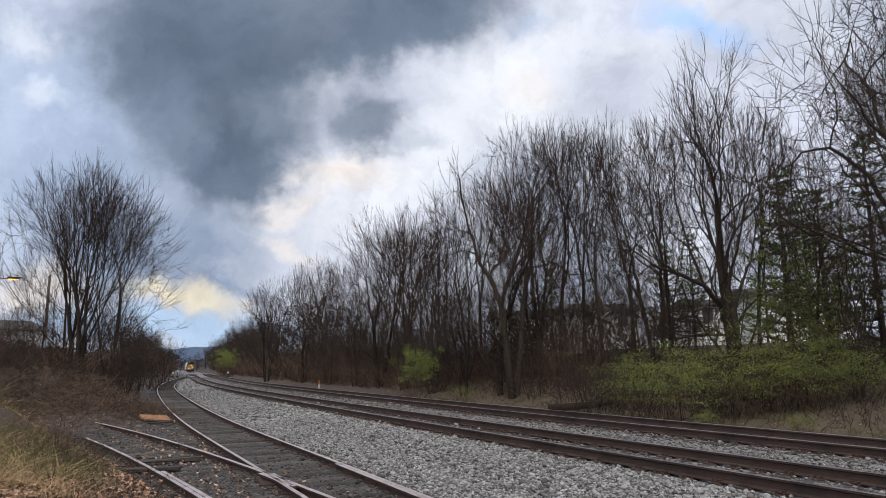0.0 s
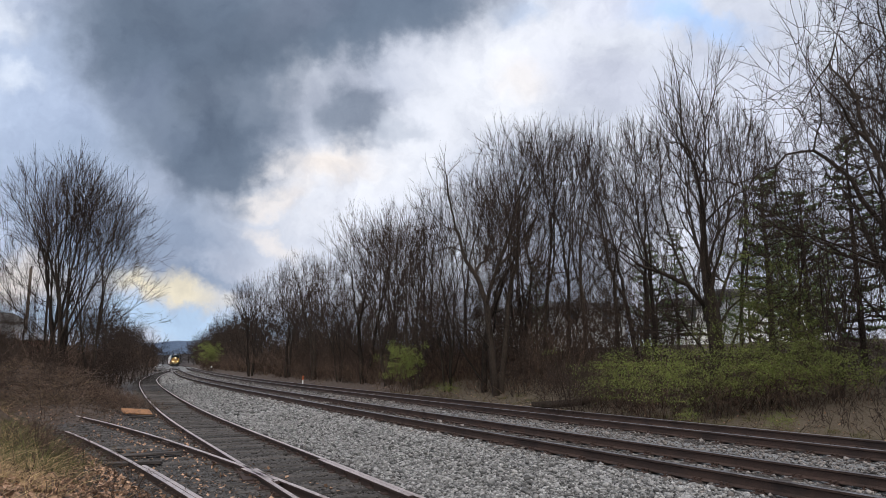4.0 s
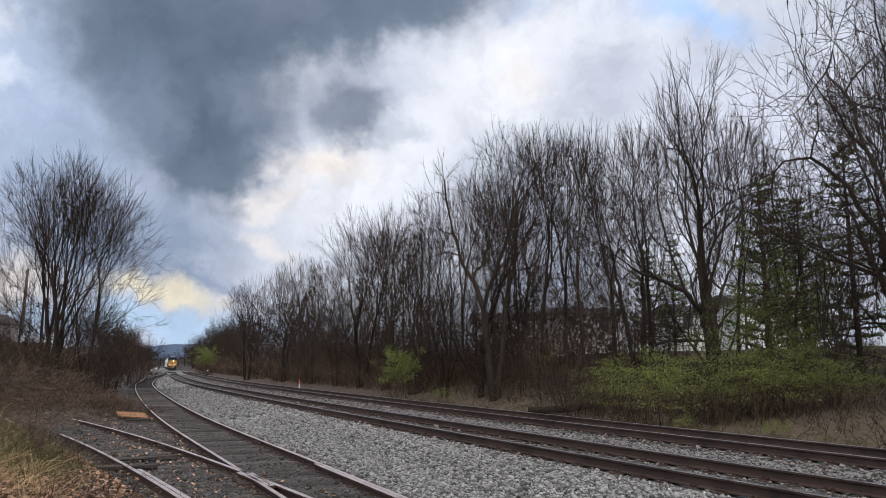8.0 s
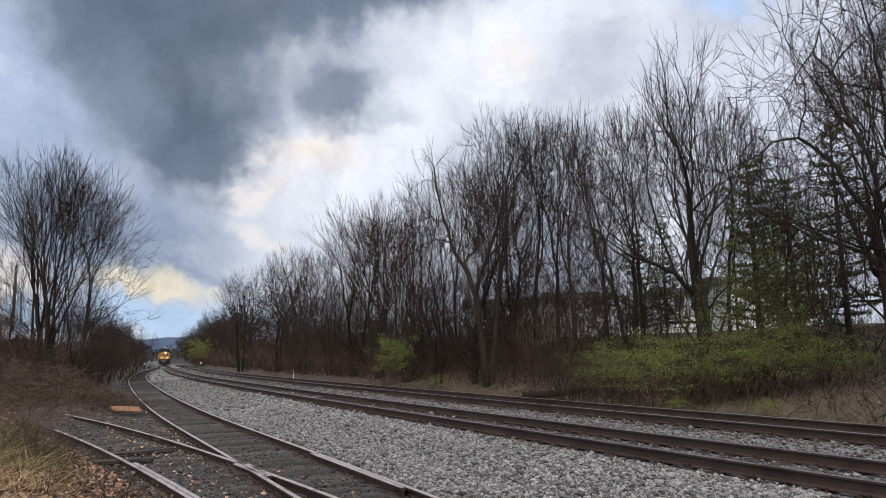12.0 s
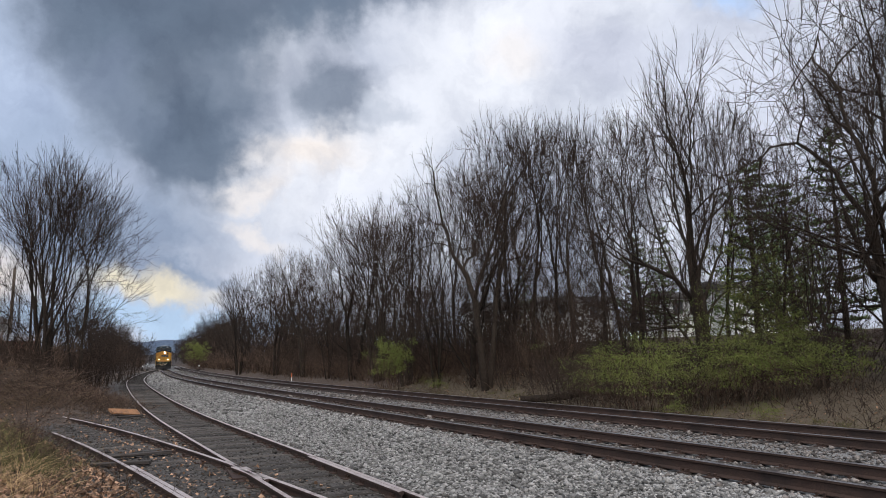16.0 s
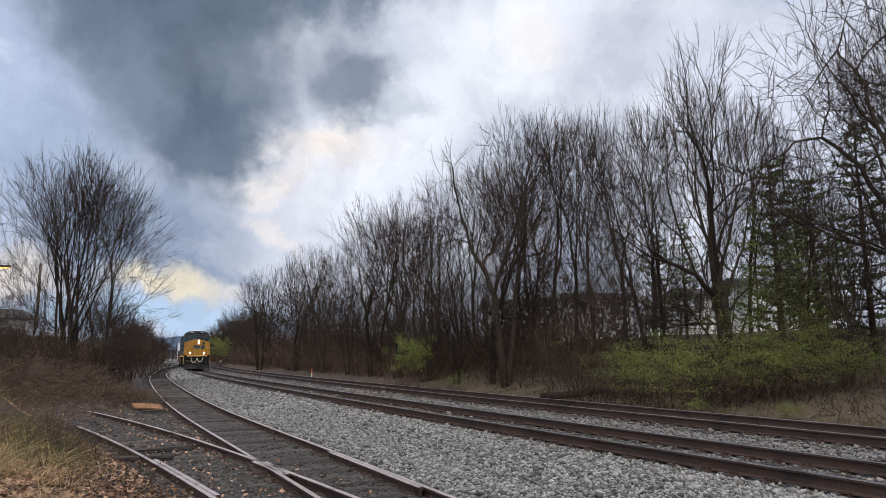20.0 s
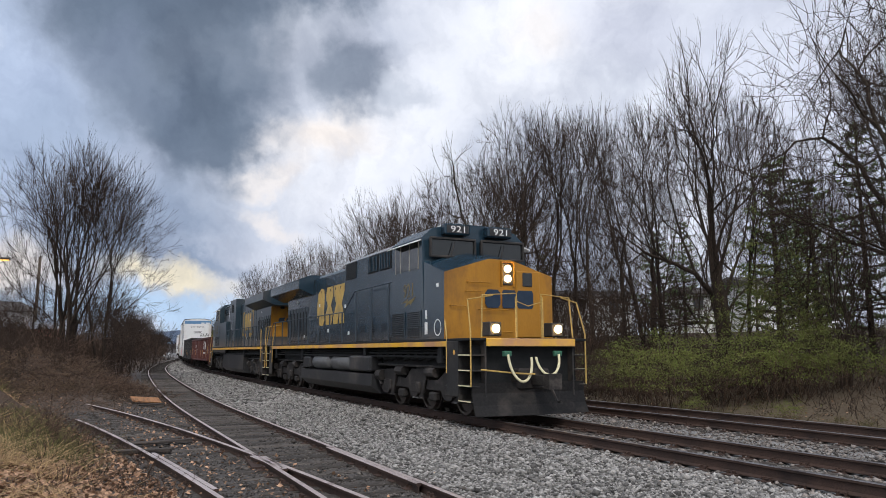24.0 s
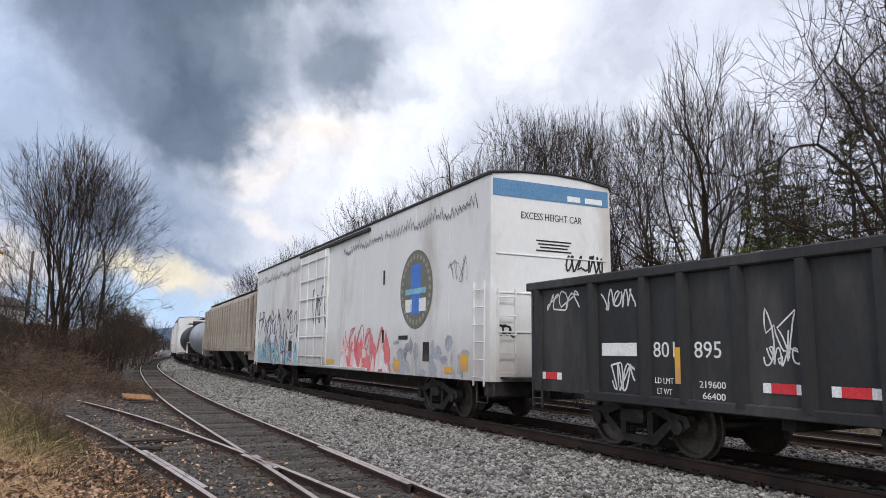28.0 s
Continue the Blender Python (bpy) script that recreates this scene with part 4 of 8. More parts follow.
def build_brush():
    brush("thicket", "brown leafless thicket under the trees", 41, 2600, patches(along_far(6.2, 15, 24, 60), 1, 2.5, 0.7), 1.1, thick=0.018, spread=0.45, twigs=5)
    brush("thicket", "dense brown brush at the foot of the wood", 59, 4200, along_far(6.0, 14, 42, 95, 1.0), 1.7, thick=0.022, spread=0.45, twigs=5)
    brush("thicket", "tall tangled saplings at the edge of the wood", 42, 1700, patches(along_far(7.5, 16, 30, 110), 2, 4.0, 0.7), 3.0, thick=0.016, spread=0.28, twigs=6)
    brush("thicket", "low brown brush among the green shrubs", 58, 4200, patches(along_far(4.5, 22, 1, 28), 17, 1.5, 0.7), 0.8, TWIG, thick=0.011, spread=0.55, twigs=5)
    brush("thicket", "brown brush along the far line", 43, 4200, along_far(6.0, 14, 85, 330, 1.0), 2.8, thick=0.06, spread=0.4)
    brush("thicket", "dark brush along the yard lead", 54, 2600, lambda r, n: bank_left(4.0, 12, 48, 165)(r, n), 1.7, thick=0.03, spread=0.4)
    brush("thicket", "dark brush beside the far line", 55, 1200, lambda r, n: (lambda y: (main_line(y) - 7 - 8 * r.rand(n), y))(160 + 180 * r.rand(n)), 3.6, thick=0.08, spread=0.4)
    brush("thicket", "reddish-brown brambles on the yard bank", 44, 2600, patches(bank_left(2.8, 12, 31, 75), 31, 1.6, 0.7), 0.45, thick=0.016, spread=0.6, curl=0.5, twigs=5)
    brush("grass", "matted brown grass on the yard bank", 66, 9000, tufted(bank_left(2.6, 14, 30, 52), 30, 0.3), 0.3, DEAD_GRASS, 0.012, 0.8, 0.6, 0, "grass")
    brush("thicket", "dark brown bramble stems on the yard bank", 67, 2400, bank_left(2.8, 14, 30, 50), 0.55, thick=0.012, spread=0.9, curl=0.7, twigs=4)
    brush("thicket", "tall leafless brush on top of the yard bank", 45, 260, bank_left(6.0, 14, 36, 90), 1.8, thick=0.022, spread=0.35, twigs=7)
    brush("thicket", "dead vines matted over the brush pile", 46, 3600, lambda r, n: (-2.3 + r.randn(n) * 1.7, 33.0 + r.randn(n) * 2.6), 0.5, VINE, thick=0.012, spread=1.6, curl=0.9)
    brush("thicket", "brown brush beside the overgrown spur", 47, 1500, patches(verge(2.0, 9, 23, 34), 7, 1.5, 0.7), 0.5, thick=0.013, spread=0.5, twigs=5)
    brush("thicket", "reddish brush between the spur and the yard track", 56, 700, lambda r, n: (siding(29 + 0 * r.rand(n)) - 2.4 + r.randn(n) * 0.6, 33.0 + r.randn(n) * 2.2), 0.5, thick=0.012, spread=0.6)
    brush("weeds", "dry brown weeds along the spur track", 48, 1500, patches(verge(0.95, 2.8, 9, 26), 33, 0.7, 0.6), 0.34, thick=0.006, spread=0.6, curl=0.4)
    brush("grass", "straw-coloured tufts of dry grass on the verge", 49, 16000, tufted(patches(verge(2.2, 8.5, 8, 21), 3, 0.9, 0.7), 60, 0.1), 0.32, STRAW, 0.006, 0.7, 0.6, 0, "grass")
    brush("grass", "flattened dry grass near the path", 57, 9000, patches(verge(2.4, 6.5, 5.5, 12.5), 13, 0.5, 0.6), 0.2, STRAW, 0.005, 1.4, 0.6, 0, "grass")
    brush("grass", "olive green grass on the verge", 50, 9000, tufted(verge(1.6, 4.2, 12, 26), 50, 0.16), 0.32, GRASS, 0.006, 0.5, 0.4, 0, "grass")
    brush("grass", "thin green grass along the ballast edge", 51, 6000, patches(along_far(2.5, 5.0, 3, 50), 9, 1.8, 0.45), 0.16, GRASS, 0.007, 0.5, 0.4, 0, "grass")
    brush("grass", "dry grass along the foot of the wooded bank", 52, 3500, patches(along_far(2.9, 9, 3, 90), 11, 1.0, 0.45), 0.22, DEAD_GRASS, 0.008, 0.6, 0.5, 0, "grass")
    brush("grass", "olive tufts along the foot of the wooded bank", 68, 7000, tufted(patches(along_far(2.5, 6.5, 1, 40), 35, 1.4, 0.6), 30, 0.12), 0.17, GRASS, 0.007, 0.7, 0.5, 0, "grass")
    brush("weeds", "dark dead weeds on the wooded bank", 60, 5000, patches(along_far(2.9, 12, 2, 46), 19, 1.2, 0.7), 0.3, TWIG, thick=0.008, spread=0.6, curl=0.4)
    brush("grass", "olive grass on the rise beside the spur", 61, 9000, patches(verge(1.7, 9.5, 19, 31), 21, 1.3, 0.7), 0.34, GRASS, 0.008, 0.5, 0.4, 0, "grass")
    brush("grass", "dry grass on the rise beside the spur", 62, 7000, patches(verge(1.5, 9.5, 19, 32), 23, 1.0, 0.6), 0.3, STRAW, 0.008, 0.6, 0.5, 0, "grass")
    brush("grass", "dry matted grass on the rise behind the spur", 63, 10000, tufted(verge(1.5, 13, 16, 33), 40, 0.2), 0.32, DEAD_GRASS, 0.009, 0.7, 0.5, 0, "grass")
    brush("grass", "green grass on the rise behind the spur", 64, 8000, tufted(patches(verge(1.6, 13, 14, 33), 27, 1.6, 0.6), 40, 0.2), 0.36, GRASS, 0.01, 0.5, 0.4, 0, "grass")
    brush("weeds", "brown dead weeds on the rise behind the spur", 65, 3000, verge(1.3, 13, 16, 34), 0.5, thick=0.009, spread=0.5, curl=0.4)
    brush("saplings", "dark leafless shrub stems on the verge", 53, 80, lambda r, n: (spur(14.5) - 2.3 + r.randn(n) * 0.3, 14.6 + r.randn(n) * 0.3), 0.85, thick=0.006, spread=0.2, twigs=6)


def leafy(seed, width, tall, stems_n, leaves, size):
    """A shrub: arching stems and many small leaves."""
    r = np.random.RandomState(seed)
    a, d = r.rand(stems_n) * 6.283, r.rand(stems_n) ** 0.6 * width * 0.35
    x, y = np.cos(a) * d, np.sin(a) * d
    h = tall * r.uniform(0.5, 1.0, stems_n)
    wood = stems(r, x, y, h, 0.4, 0.013, 0.3, 6, lift=np.zeros(stems_n))
    n = leaves
    sprays = 60
    k = r.randint(0, stems_n, sprays)
    at = np.stack([x[k], y[k], h[k] * r.uniform(0.6, 1.1, sprays)], 1) + r.randn(sprays, 3) * np.array([width * 0.22, width * 0.22, tall * 0.07])
    base = at[r.randint(0, sprays, n)] + r.randn(n, 3) * np.array([width * 0.065, width * 0.065, tall * 0.03])
    base[:, 2] = np.clip(base[:, 2], 0.1, tall * 1.15)
    v, w = r.randn(n, 3), r.randn(n, 3)
    v /= np.linalg.norm(v, axis=1, keepdims=True)
    w = np.cross(v, w)
    w /= np.linalg.norm(w, axis=1, keepdims=True)
    s = size * r.uniform(0.6, 1.3, n)[:, None]
    quad = np.stack([base, base + v * s + w * s * 0.4, base + v * s * 2, base + v * s - w * s * 0.4], 1)
    faces = np.arange(n * 4).reshape(-1, 4)
    return pooled("stem", wood, BRUSH), raw_mesh("leaves", quad.reshape(-1, 3), faces, LEAF)


def build_shrubs():
    made = [leafy(61, 3.8, 2.6, 34, 3000, 0.038), leafy(62, 3.0, 2.0, 26, 1900, 0.038), leafy(63, 2.0, 3.4, 40, 4200, 0.05), leafy(64, 3.2, 5.4, 20, 2600, 0.045)]
    for px, d, k, s, spin in ((1120, 26.5, 0, 0.85, 0), (1185, 23.5, 0, 0.9, 70), (1250, 24.3, 1, 1.0, 20), (1300, 24, 0, 0.8, 130), (1360, 23.5, 0, 0.9, 200), (1420, 23, 1, 1.0, 60), (1155, 28, 1, 1.0, 10), (1215, 27, 0, 0.9, 90), (1385, 23.5, 0, 0.95, 300),
                              (740, 41, 2, 0.95, 0), (400, 165, 2, 2.0, 40), (407, 172, 2, 1.8, 100), (1445, 26, 2, 0.75, 20), (1085, 29, 1, 0.75, 90), (1530, 22, 1, 0.8, 10), (810, 40, 1, 0.5, 0), (1400, 27, 3, 1.0, 30), (1465, 27, 3, 0.9, 80), (1330, 27, 3, 0.8, 160), (1480, 23, 0, 0.7, 100), (1395, 20, 1, 0.34, 50), (1235, 20.5, 1, 0.3, 90)):
        x, y = spot(column(px), d)
        t = thing("shrub", "shrub with fresh yellow-green spring leaves", "shrub", "green shrubs")
        t.matrix_basis = Matrix.Translation((x, y, float(ground_z(x, y)) - 0.05)) @ Matrix.Rotation(radians(spin), 4, "Z") @ Matrix.Diagonal((s, s, s, 1))
        part("stem", made[k][0], BRUSH, t)
        part("foliage", made[k][1], LEAF, t)


def build_litter():
    r = np.random.RandomState(71)
    n = 70000
    y = 6 + 34 * r.rand(n) ** 1.5
    x = np.where(r.rand(n) < 0.975, spur(y) - 1.1 - 7 * r.rand(n), np.where(r.rand(n) < 0.6, siding(y) - 2.6 + 1.8 * r.rand(n), spur(y) - 1 + 2.4 * r.rand(n)))
    m = 3500
    y2 = 3 + 50 * r.rand(m) ** 1.3
    x2 = main_line(y2) + PAIR + 2.8 + 11 * r.rand(m)
    x, y = np.concatenate([x, x2]), np.concatenate([y, y2])
    n = len(x)
    base = np.stack([x, y, ground_z(x, y) + 0.02 + 0.05 * r.rand(n)], 1)
    v = r.randn(n, 3) * np.array([1, 1, 0.45])
    v /= np.linalg.norm(v, axis=1, keepdims=True)
    w = np.cross(v, np.array([0, 0, 1.0]) + r.randn(n, 3) * 0.4)
    w /= np.linalg.norm(w, axis=1, keepdims=True)
    s = 0.03 * r.uniform(0.5, 1.7, n)[:, None]
    quad = np.stack([base - v * s, base + w * s * 0.7, base + v * s, base - w * s * 0.7 + np.array([0, 0, 0.01])], 1)
    me = raw_mesh("fallen_leaves", quad.reshape(-1, 3), np.arange(n * 4).reshape(-1, 4), LITTER)
    tagged(new("fallen_leaves", me), "dry reddish-brown fallen leaves on the ground", "leaves", kind="stuff")


build_trees()
build_bank_bushes()
build_pines()
build_shrubs()
build_brush()
build_litter()


# ================= train =================
COAL = surface("gondola_black", (0.02, 0.02, 0.0215), (0.036, 0.0355, 0.037), 0.8, 20, 0.5, 0, 0.08, 0.004, dirt=(0.065, 0.062, 0.06), dirt_scale=0.9, dirt_amount=0.35, stretch=(1, 1, 0.3), grain_mix=0.2)
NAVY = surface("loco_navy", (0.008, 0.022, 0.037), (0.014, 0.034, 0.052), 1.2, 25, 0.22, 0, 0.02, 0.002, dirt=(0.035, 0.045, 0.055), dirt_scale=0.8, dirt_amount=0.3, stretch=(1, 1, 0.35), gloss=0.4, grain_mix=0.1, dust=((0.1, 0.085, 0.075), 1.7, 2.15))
LOGO = surface("logo_navy", (0.014, 0.026, 0.05), (0.024, 0.04, 0.066), 3, 30, 0.4, 0, 0, grain_mix=0.15)
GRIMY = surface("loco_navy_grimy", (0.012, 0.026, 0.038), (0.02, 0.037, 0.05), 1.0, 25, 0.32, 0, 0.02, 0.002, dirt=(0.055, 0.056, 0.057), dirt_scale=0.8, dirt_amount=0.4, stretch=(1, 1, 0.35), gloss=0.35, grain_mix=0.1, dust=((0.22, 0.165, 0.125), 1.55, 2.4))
GOLD = surface("loco_gold", (0.29, 0.135, 0.017), (0.37, 0.175, 0.024), 1.5, 25, 0.42, 0, 0.03, 0.002, dirt=(0.17, 0.085, 0.028), dirt_scale=1.0, dirt_amount=0.4, stretch=(1, 1, 0.4), grain_mix=0.12)
STRIPE = surface("stripe_yellow", (0.66, 0.35, 0.02), (0.78, 0.45, 0.035), 1.5, 25, 0.5, 0, 0.05, 0.002, dirt=(0.46, 0.25, 0.13), dirt_scale=0.7, dirt_amount=0.75, grain_mix=0.12)
DECAL = surface("decal_gold", (0.46, 0.29, 0.07), (0.56, 0.37, 0.11), 2.5, 30, 0.5, 0, 0.03, 0.001, dirt=(0.24, 0.18, 0.08), dirt_scale=1.5, dirt_amount=0.5, stretch=(1, 1, 0.3), grain_mix=0.15)
SOOT = surface("running_gear", (0.014, 0.0125, 0.012), (0.04, 0.036, 0.034), 2.5, 30, 0.6, 0.1, 0.3, 0.006, dirt=(0.1, 0.086, 0.078), dirt_scale=1.6, dirt_amount=0.3)
TANK_GREY = surface("fuel_tank_paint", (0.016, 0.0165, 0.018), (0.034, 0.034, 0.036), 1.2, 25, 0.45, 0, 0.1, 0.003, dirt=(0.075, 0.066, 0.06), dirt_scale=1.0, dirt_amount=0.35, gloss=0.3, grain_mix=0.15)
PLOW = surface("plow_black", (0.008, 0.008, 0.009), (0.018, 0.017, 0.017), 2, 25, 0.6, 0, 0.2, 0.004, dirt=(0.04, 0.035, 0.032), dirt_scale=1.5, dirt_amount=0.35, gloss=0.15)
RESERVOIR = surface("reservoir_paint", (0.075, 0.077, 0.078), (0.12, 0.12, 0.12), 1.2, 25, 0.45, 0, 0.1, 0.003, dirt=(0.05, 0.046, 0.044), dirt_scale=1.2, dirt_amount=0.4, grain_mix=0.15)
BOARD = surface("number_board_face", (0.02, 0.02, 0.021), (0.035, 0.035, 0.036), 4, 30, 0.4, 0, 0, grain_mix=0.1)
TREAD = surface("wheel_steel", (0.07, 0.058, 0.05), (0.13, 0.11, 0.1), 3, 30, 0.5, 0.5, 0.15, 0.003)
GLASS = surface("cab_glass", (0.006, 0.007, 0.008), (0.01, 0.011, 0.012), 1, 5, 0.05, 0, 0, gloss=0.5)
# for grilles, and for shade painted on the underframe and pilot plates
GRILLE_AND_SHADE = surface("grille_and_shade_dark", (0.008, 0.009, 0.01), (0.016, 0.017, 0.018), 8, 60, 0.7, 0, 0.5, 0.01)
PALE_PAINT = surface("white_marking", (0.66, 0.66, 0.65), (0.76, 0.76, 0.75), 4, 40, 0.6, 0, 0.03, 0.001, dirt=(0.4, 0.38, 0.35), dirt_amount=0.3)
RED_MARK = surface("red_reflector", (0.5, 0.03, 0.04), (0.6, 0.05, 0.06), 4, 40, 0.4, 0, 0)
HANDRAIL = surface("handrail_paint", (0.3, 0.2, 0.07), (0.5, 0.33, 0.1), 2, 30, 0.5, 0, 0)
DARKRAIL = surface("handrail_dark", (0.03, 0.045, 0.06), (0.05, 0.06, 0.075), 2, 30, 0.5, 0, 0)
FADED = surface("faded_number_gold", (0.15, 0.115, 0.045), (0.23, 0.17, 0.065), 2.5, 30, 0.5, 0, 0.03, 0.001, dirt=(0.06, 0.06, 0.05), dirt_scale=3.0, dirt_amount=0.5, grain_mix=0.15)
HOSE = surface("hose_cream", (0.55, 0.5, 0.33), (0.68, 0.63, 0.42), 3, 40, 0.6, 0, 0.2, 0.002)
OXIDE = surface("gondola_oxide", (0.085, 0.032, 0.029), (0.135, 0.05, 0.045), 0.8, 20, 0.6, 0, 0.1, 0.004, dirt=(0.05, 0.03, 0.027), dirt_scale=0.9, dirt_amount=0.55, stretch=(1, 1, 0.3), grain_mix=0.2)
CHALK = surface("chalk_white", (0.55, 0.55, 0.56), (0.72, 0.72, 0.73), 4, 40, 0.8, 0, 0)
INK = surface("spray_ink", (0.03, 0.034, 0.05), (0.09, 0.1, 0.13), 4, 40, 0.8, 0, 0)
PINK = surface("spray_pink", (0.52, 0.08, 0.1), (0.7, 0.24, 0.25), 2.5, 20, 0.8, 0, 0)
ROSE = surface("spray_rose", (0.6, 0.42, 0.42), (0.7, 0.56, 0.55), 2.5, 20, 0.8, 0, 0)
VIOLET = surface("spray_violet", (0.16, 0.14, 0.34), (0.3, 0.28, 0.48), 2.5, 20, 0.8, 0, 0)
TEAL = surface("spray_teal", (0.1, 0.34, 0.45), (0.32, 0.52, 0.6), 2.5, 20, 0.8, 0, 0)
SHELL = surface("boxcar_white", (0.6, 0.6, 0.6), (0.7, 0.7, 0.7), 0.6, 15, 0.5, 0, 0.04, 0.002, dirt=(0.46, 0.43, 0.4), dirt_scale=0.5, dirt_amount=0.35, stretch=(1, 1, 0.4), grain_mix=0.08, dust=((0.36, 0.33, 0.31), 0.9, 2.3))
BAND = surface("end_band_blue", (0.08, 0.18, 0.32), (0.12, 0.25, 0.42), 2, 30, 0.6, 0, 0)
OLIVE = surface("emblem_olive", (0.12, 0.125, 0.1), (0.18, 0.18, 0.15), 3, 40, 0.6, 0, 0)
COBALT = surface("emblem_blue", (0.05, 0.14, 0.45), (0.09, 0.22, 0.6), 3, 40, 0.6, 0, 0)
PUTTY = surface("hopper_tan", (0.26, 0.23, 0.195), (0.36, 0.32, 0.28), 0.8, 20, 0.7, 0, 0.1, 0.004, dirt=(0.16, 0.12, 0.095), dirt_scale=1.0, dirt_amount=0.5, stretch=(1, 1, 0.35))
TANK = surface("tank_grey", (0.28, 0.3, 0.34), (0.4, 0.42, 0.46), 0.8, 20, 0.4, 0, 0.05, 0.002, dirt=(0.12, 0.11, 0.1), dirt_scale=0.8, dirt_amount=0.4)
LAMP = glowing("headlight_glow", (1.0, 0.66, 0.3), 40.0)
HALO = surface("lamp_bezel", (0.3, 0.27, 0.22), (0.4, 0.36, 0.3), 5, 30, 0.3, 0.6, 0)

NEAR, FAR_SIDE, AHEAD = -1, 1, 0


def facing(side, x, y, z):
    """Where flat lettering goes: on the flank at -X or +X, or on the front."""
    if side == AHEAD:
        rows = ((1, 0, 0, x), (0, 0, -1, y), (0, 1, 0, z), (0, 0, 0, 1))
    else:
        rows = ((0, 0, side, x), (side, 0, 0, y), (0, 1, 0, z), (0, 0, 0, 1))
    return Matrix(rows)


def letters(text, wide, high, material, parent, at, label="", name="lettering"):
    cu = bpy.data.curves.new("letters", "FONT")
    cu.body, cu.extrude, cu.align_x, cu.align_y, cu.resolution_u = text, 0.002, "CENTER", "CENTER", 3
    ob = new("letters", cu)
    bpy.context.view_layer.update()
    me = bpy.data.meshes.new_from_object(ob.evaluated_get(bpy.context.evaluated_depsgraph_get()))
    bpy.data.objects.remove(ob)
    co = np.array([v.co for v in me.vertices])
    lo, hi = co.min(0), co.max(0)
    co = (co - (lo + hi) / 2) * np.array([wide / (hi[0] - lo[0]), high / (hi[1] - lo[1]), 1.0])
    me.vertices.foreach_set("co", co.ravel().astype(np.float32))
    me.materials.clear()
    me.materials.append(material)
    me.update()
    return part(name, me, material, parent, label, at=at)


def patch(outline, thick=0.004):
    """A flat painted shape in its own plane."""
    return Shape().prism(outline, "z", 0.0, thick)


def bar(w, h):
    return patch([(-w / 2, -h / 2), (w / 2, -h / 2), (w / 2, h / 2), (-w / 2, h / 2)])


def ribbon(points, width, shape):
    """A brush stroke of even width through points of a plane, as one strip."""
    pts, n = [Vector((*p, 0)) for p in points], len(points)
    k = len(shape.v)
    for i, p in enumerate(pts):
        d = pts[min(i + 1, n - 1)] - pts[max(i - 1, 0)]
        d = d.normalized() if d.length > 1e-6 else Vector((1, 0, 0))
        shape.v += [(p.x - d.y * width / 2, p.y + d.x * width / 2, 0.004), (p.x + d.y * width / 2, p.y - d.x * width / 2, 0.004)]
    shape.f += [(k + 2 * i, k + 2 * i + 1, k + 2 * i + 3, k + 2 * i + 2) for i in range(n - 1)]
    shape.m += [0] * (n - 1)
    return shape


def scrawl(seed, w, h, strokes, width):
    """One spray-painted line in loops that spell nothing."""
    r, pts = random.Random(seed), []
    for i in range(strokes):
        cx = -w / 2 + w * (i + 0.5) / strokes
        rx, ry, a = w / strokes * r.uniform(0.35, 0.65), h * r.uniform(0.3, 0.5), r.uniform(0, 6)
        turn, b = r.uniform(2.5, 6.5), r.uniform(0.6, 1.8)
        pts += [(cx + rx * math.cos(a + turn * k / 12), h * r.uniform(-0.04, 0.04) + ry * math.sin((a + turn * k / 12) * b)) for k in range(13)]
    return ribbon(pts, width, Shape())


def lathe(profile, sides=24, slot=0):
    """Turns (radius, x) about the X axis."""
    s, n = Shape(), len(profile)
    for k in range(sides):
        a = 2 * math.pi * k / sides
        s.v.extend((x, r * math.cos(a), r * math.sin(a)) for r, x in profile)
    for k in range(sides):
        for j in range(n - 1):
            a, b = k * n + j, (k + 1) % sides * n + j
            s.f.append((a, a + 1, b + 1, b))
            s.m.append(slot)
    return s


def wheelset_mesh(radius):
    s = Shape()
    for side in (-1, 1):
        p = [(0.06, 0.60), (0.1, 0.62), (0.14, 0.63), (radius * 0.55, 0.665), (radius * 0.84, 0.665), (radius * 0.86, 0.63), (radius * 0.97, 0.62), (radius + 0.028, 0.685), (radius + 0.028, 0.705), (radius, 0.715), (radius * 0.985, 0.81), (radius * 0.86, 0.815), (radius * 0.84, 0.74), (radius * 0.45, 0.72), (0.15, 0.76), (0.1, 0.80), (0.07, 0.98), (0.0, 0.98)]
        q = lathe([(r, -side * x) for r, x in p])
        s.add(q.v, q.f)
    s.rod((-0.62, 0, 0), (0.62, 0, 0), 0.085, 10)
    return s.mesh("wheelset", TREAD, smooth=False)


WHEELS = {0.53: wheelset_mesh(0.53), 0.457: wheelset_mesh(0.457)}
SPINNING = []      # wheelset, its place on the truck, radius, sense


def freight_truck(car, y, keyed, sense=1):
    t = part("truck", freight_truck.mesh, SOOT, car, at=Matrix.Translation((0, y, 0)))
    for dy in (-0.89, 0.89):
        w = part("wheelset", WHEELS[0.457], TREAD, t, at=Matrix.Translation((0, dy, 0.457)))
        if keyed:
            SPINNING.append((w, dy, 0.457, sense))
    for side in (-1, 1):
        for dy in (-0.14, 0.0, 0.14):
            part("spring", freight_truck.spring, SOOT, t, at=Matrix.Translation((side * 1.0, dy, 0.3)))
    return t


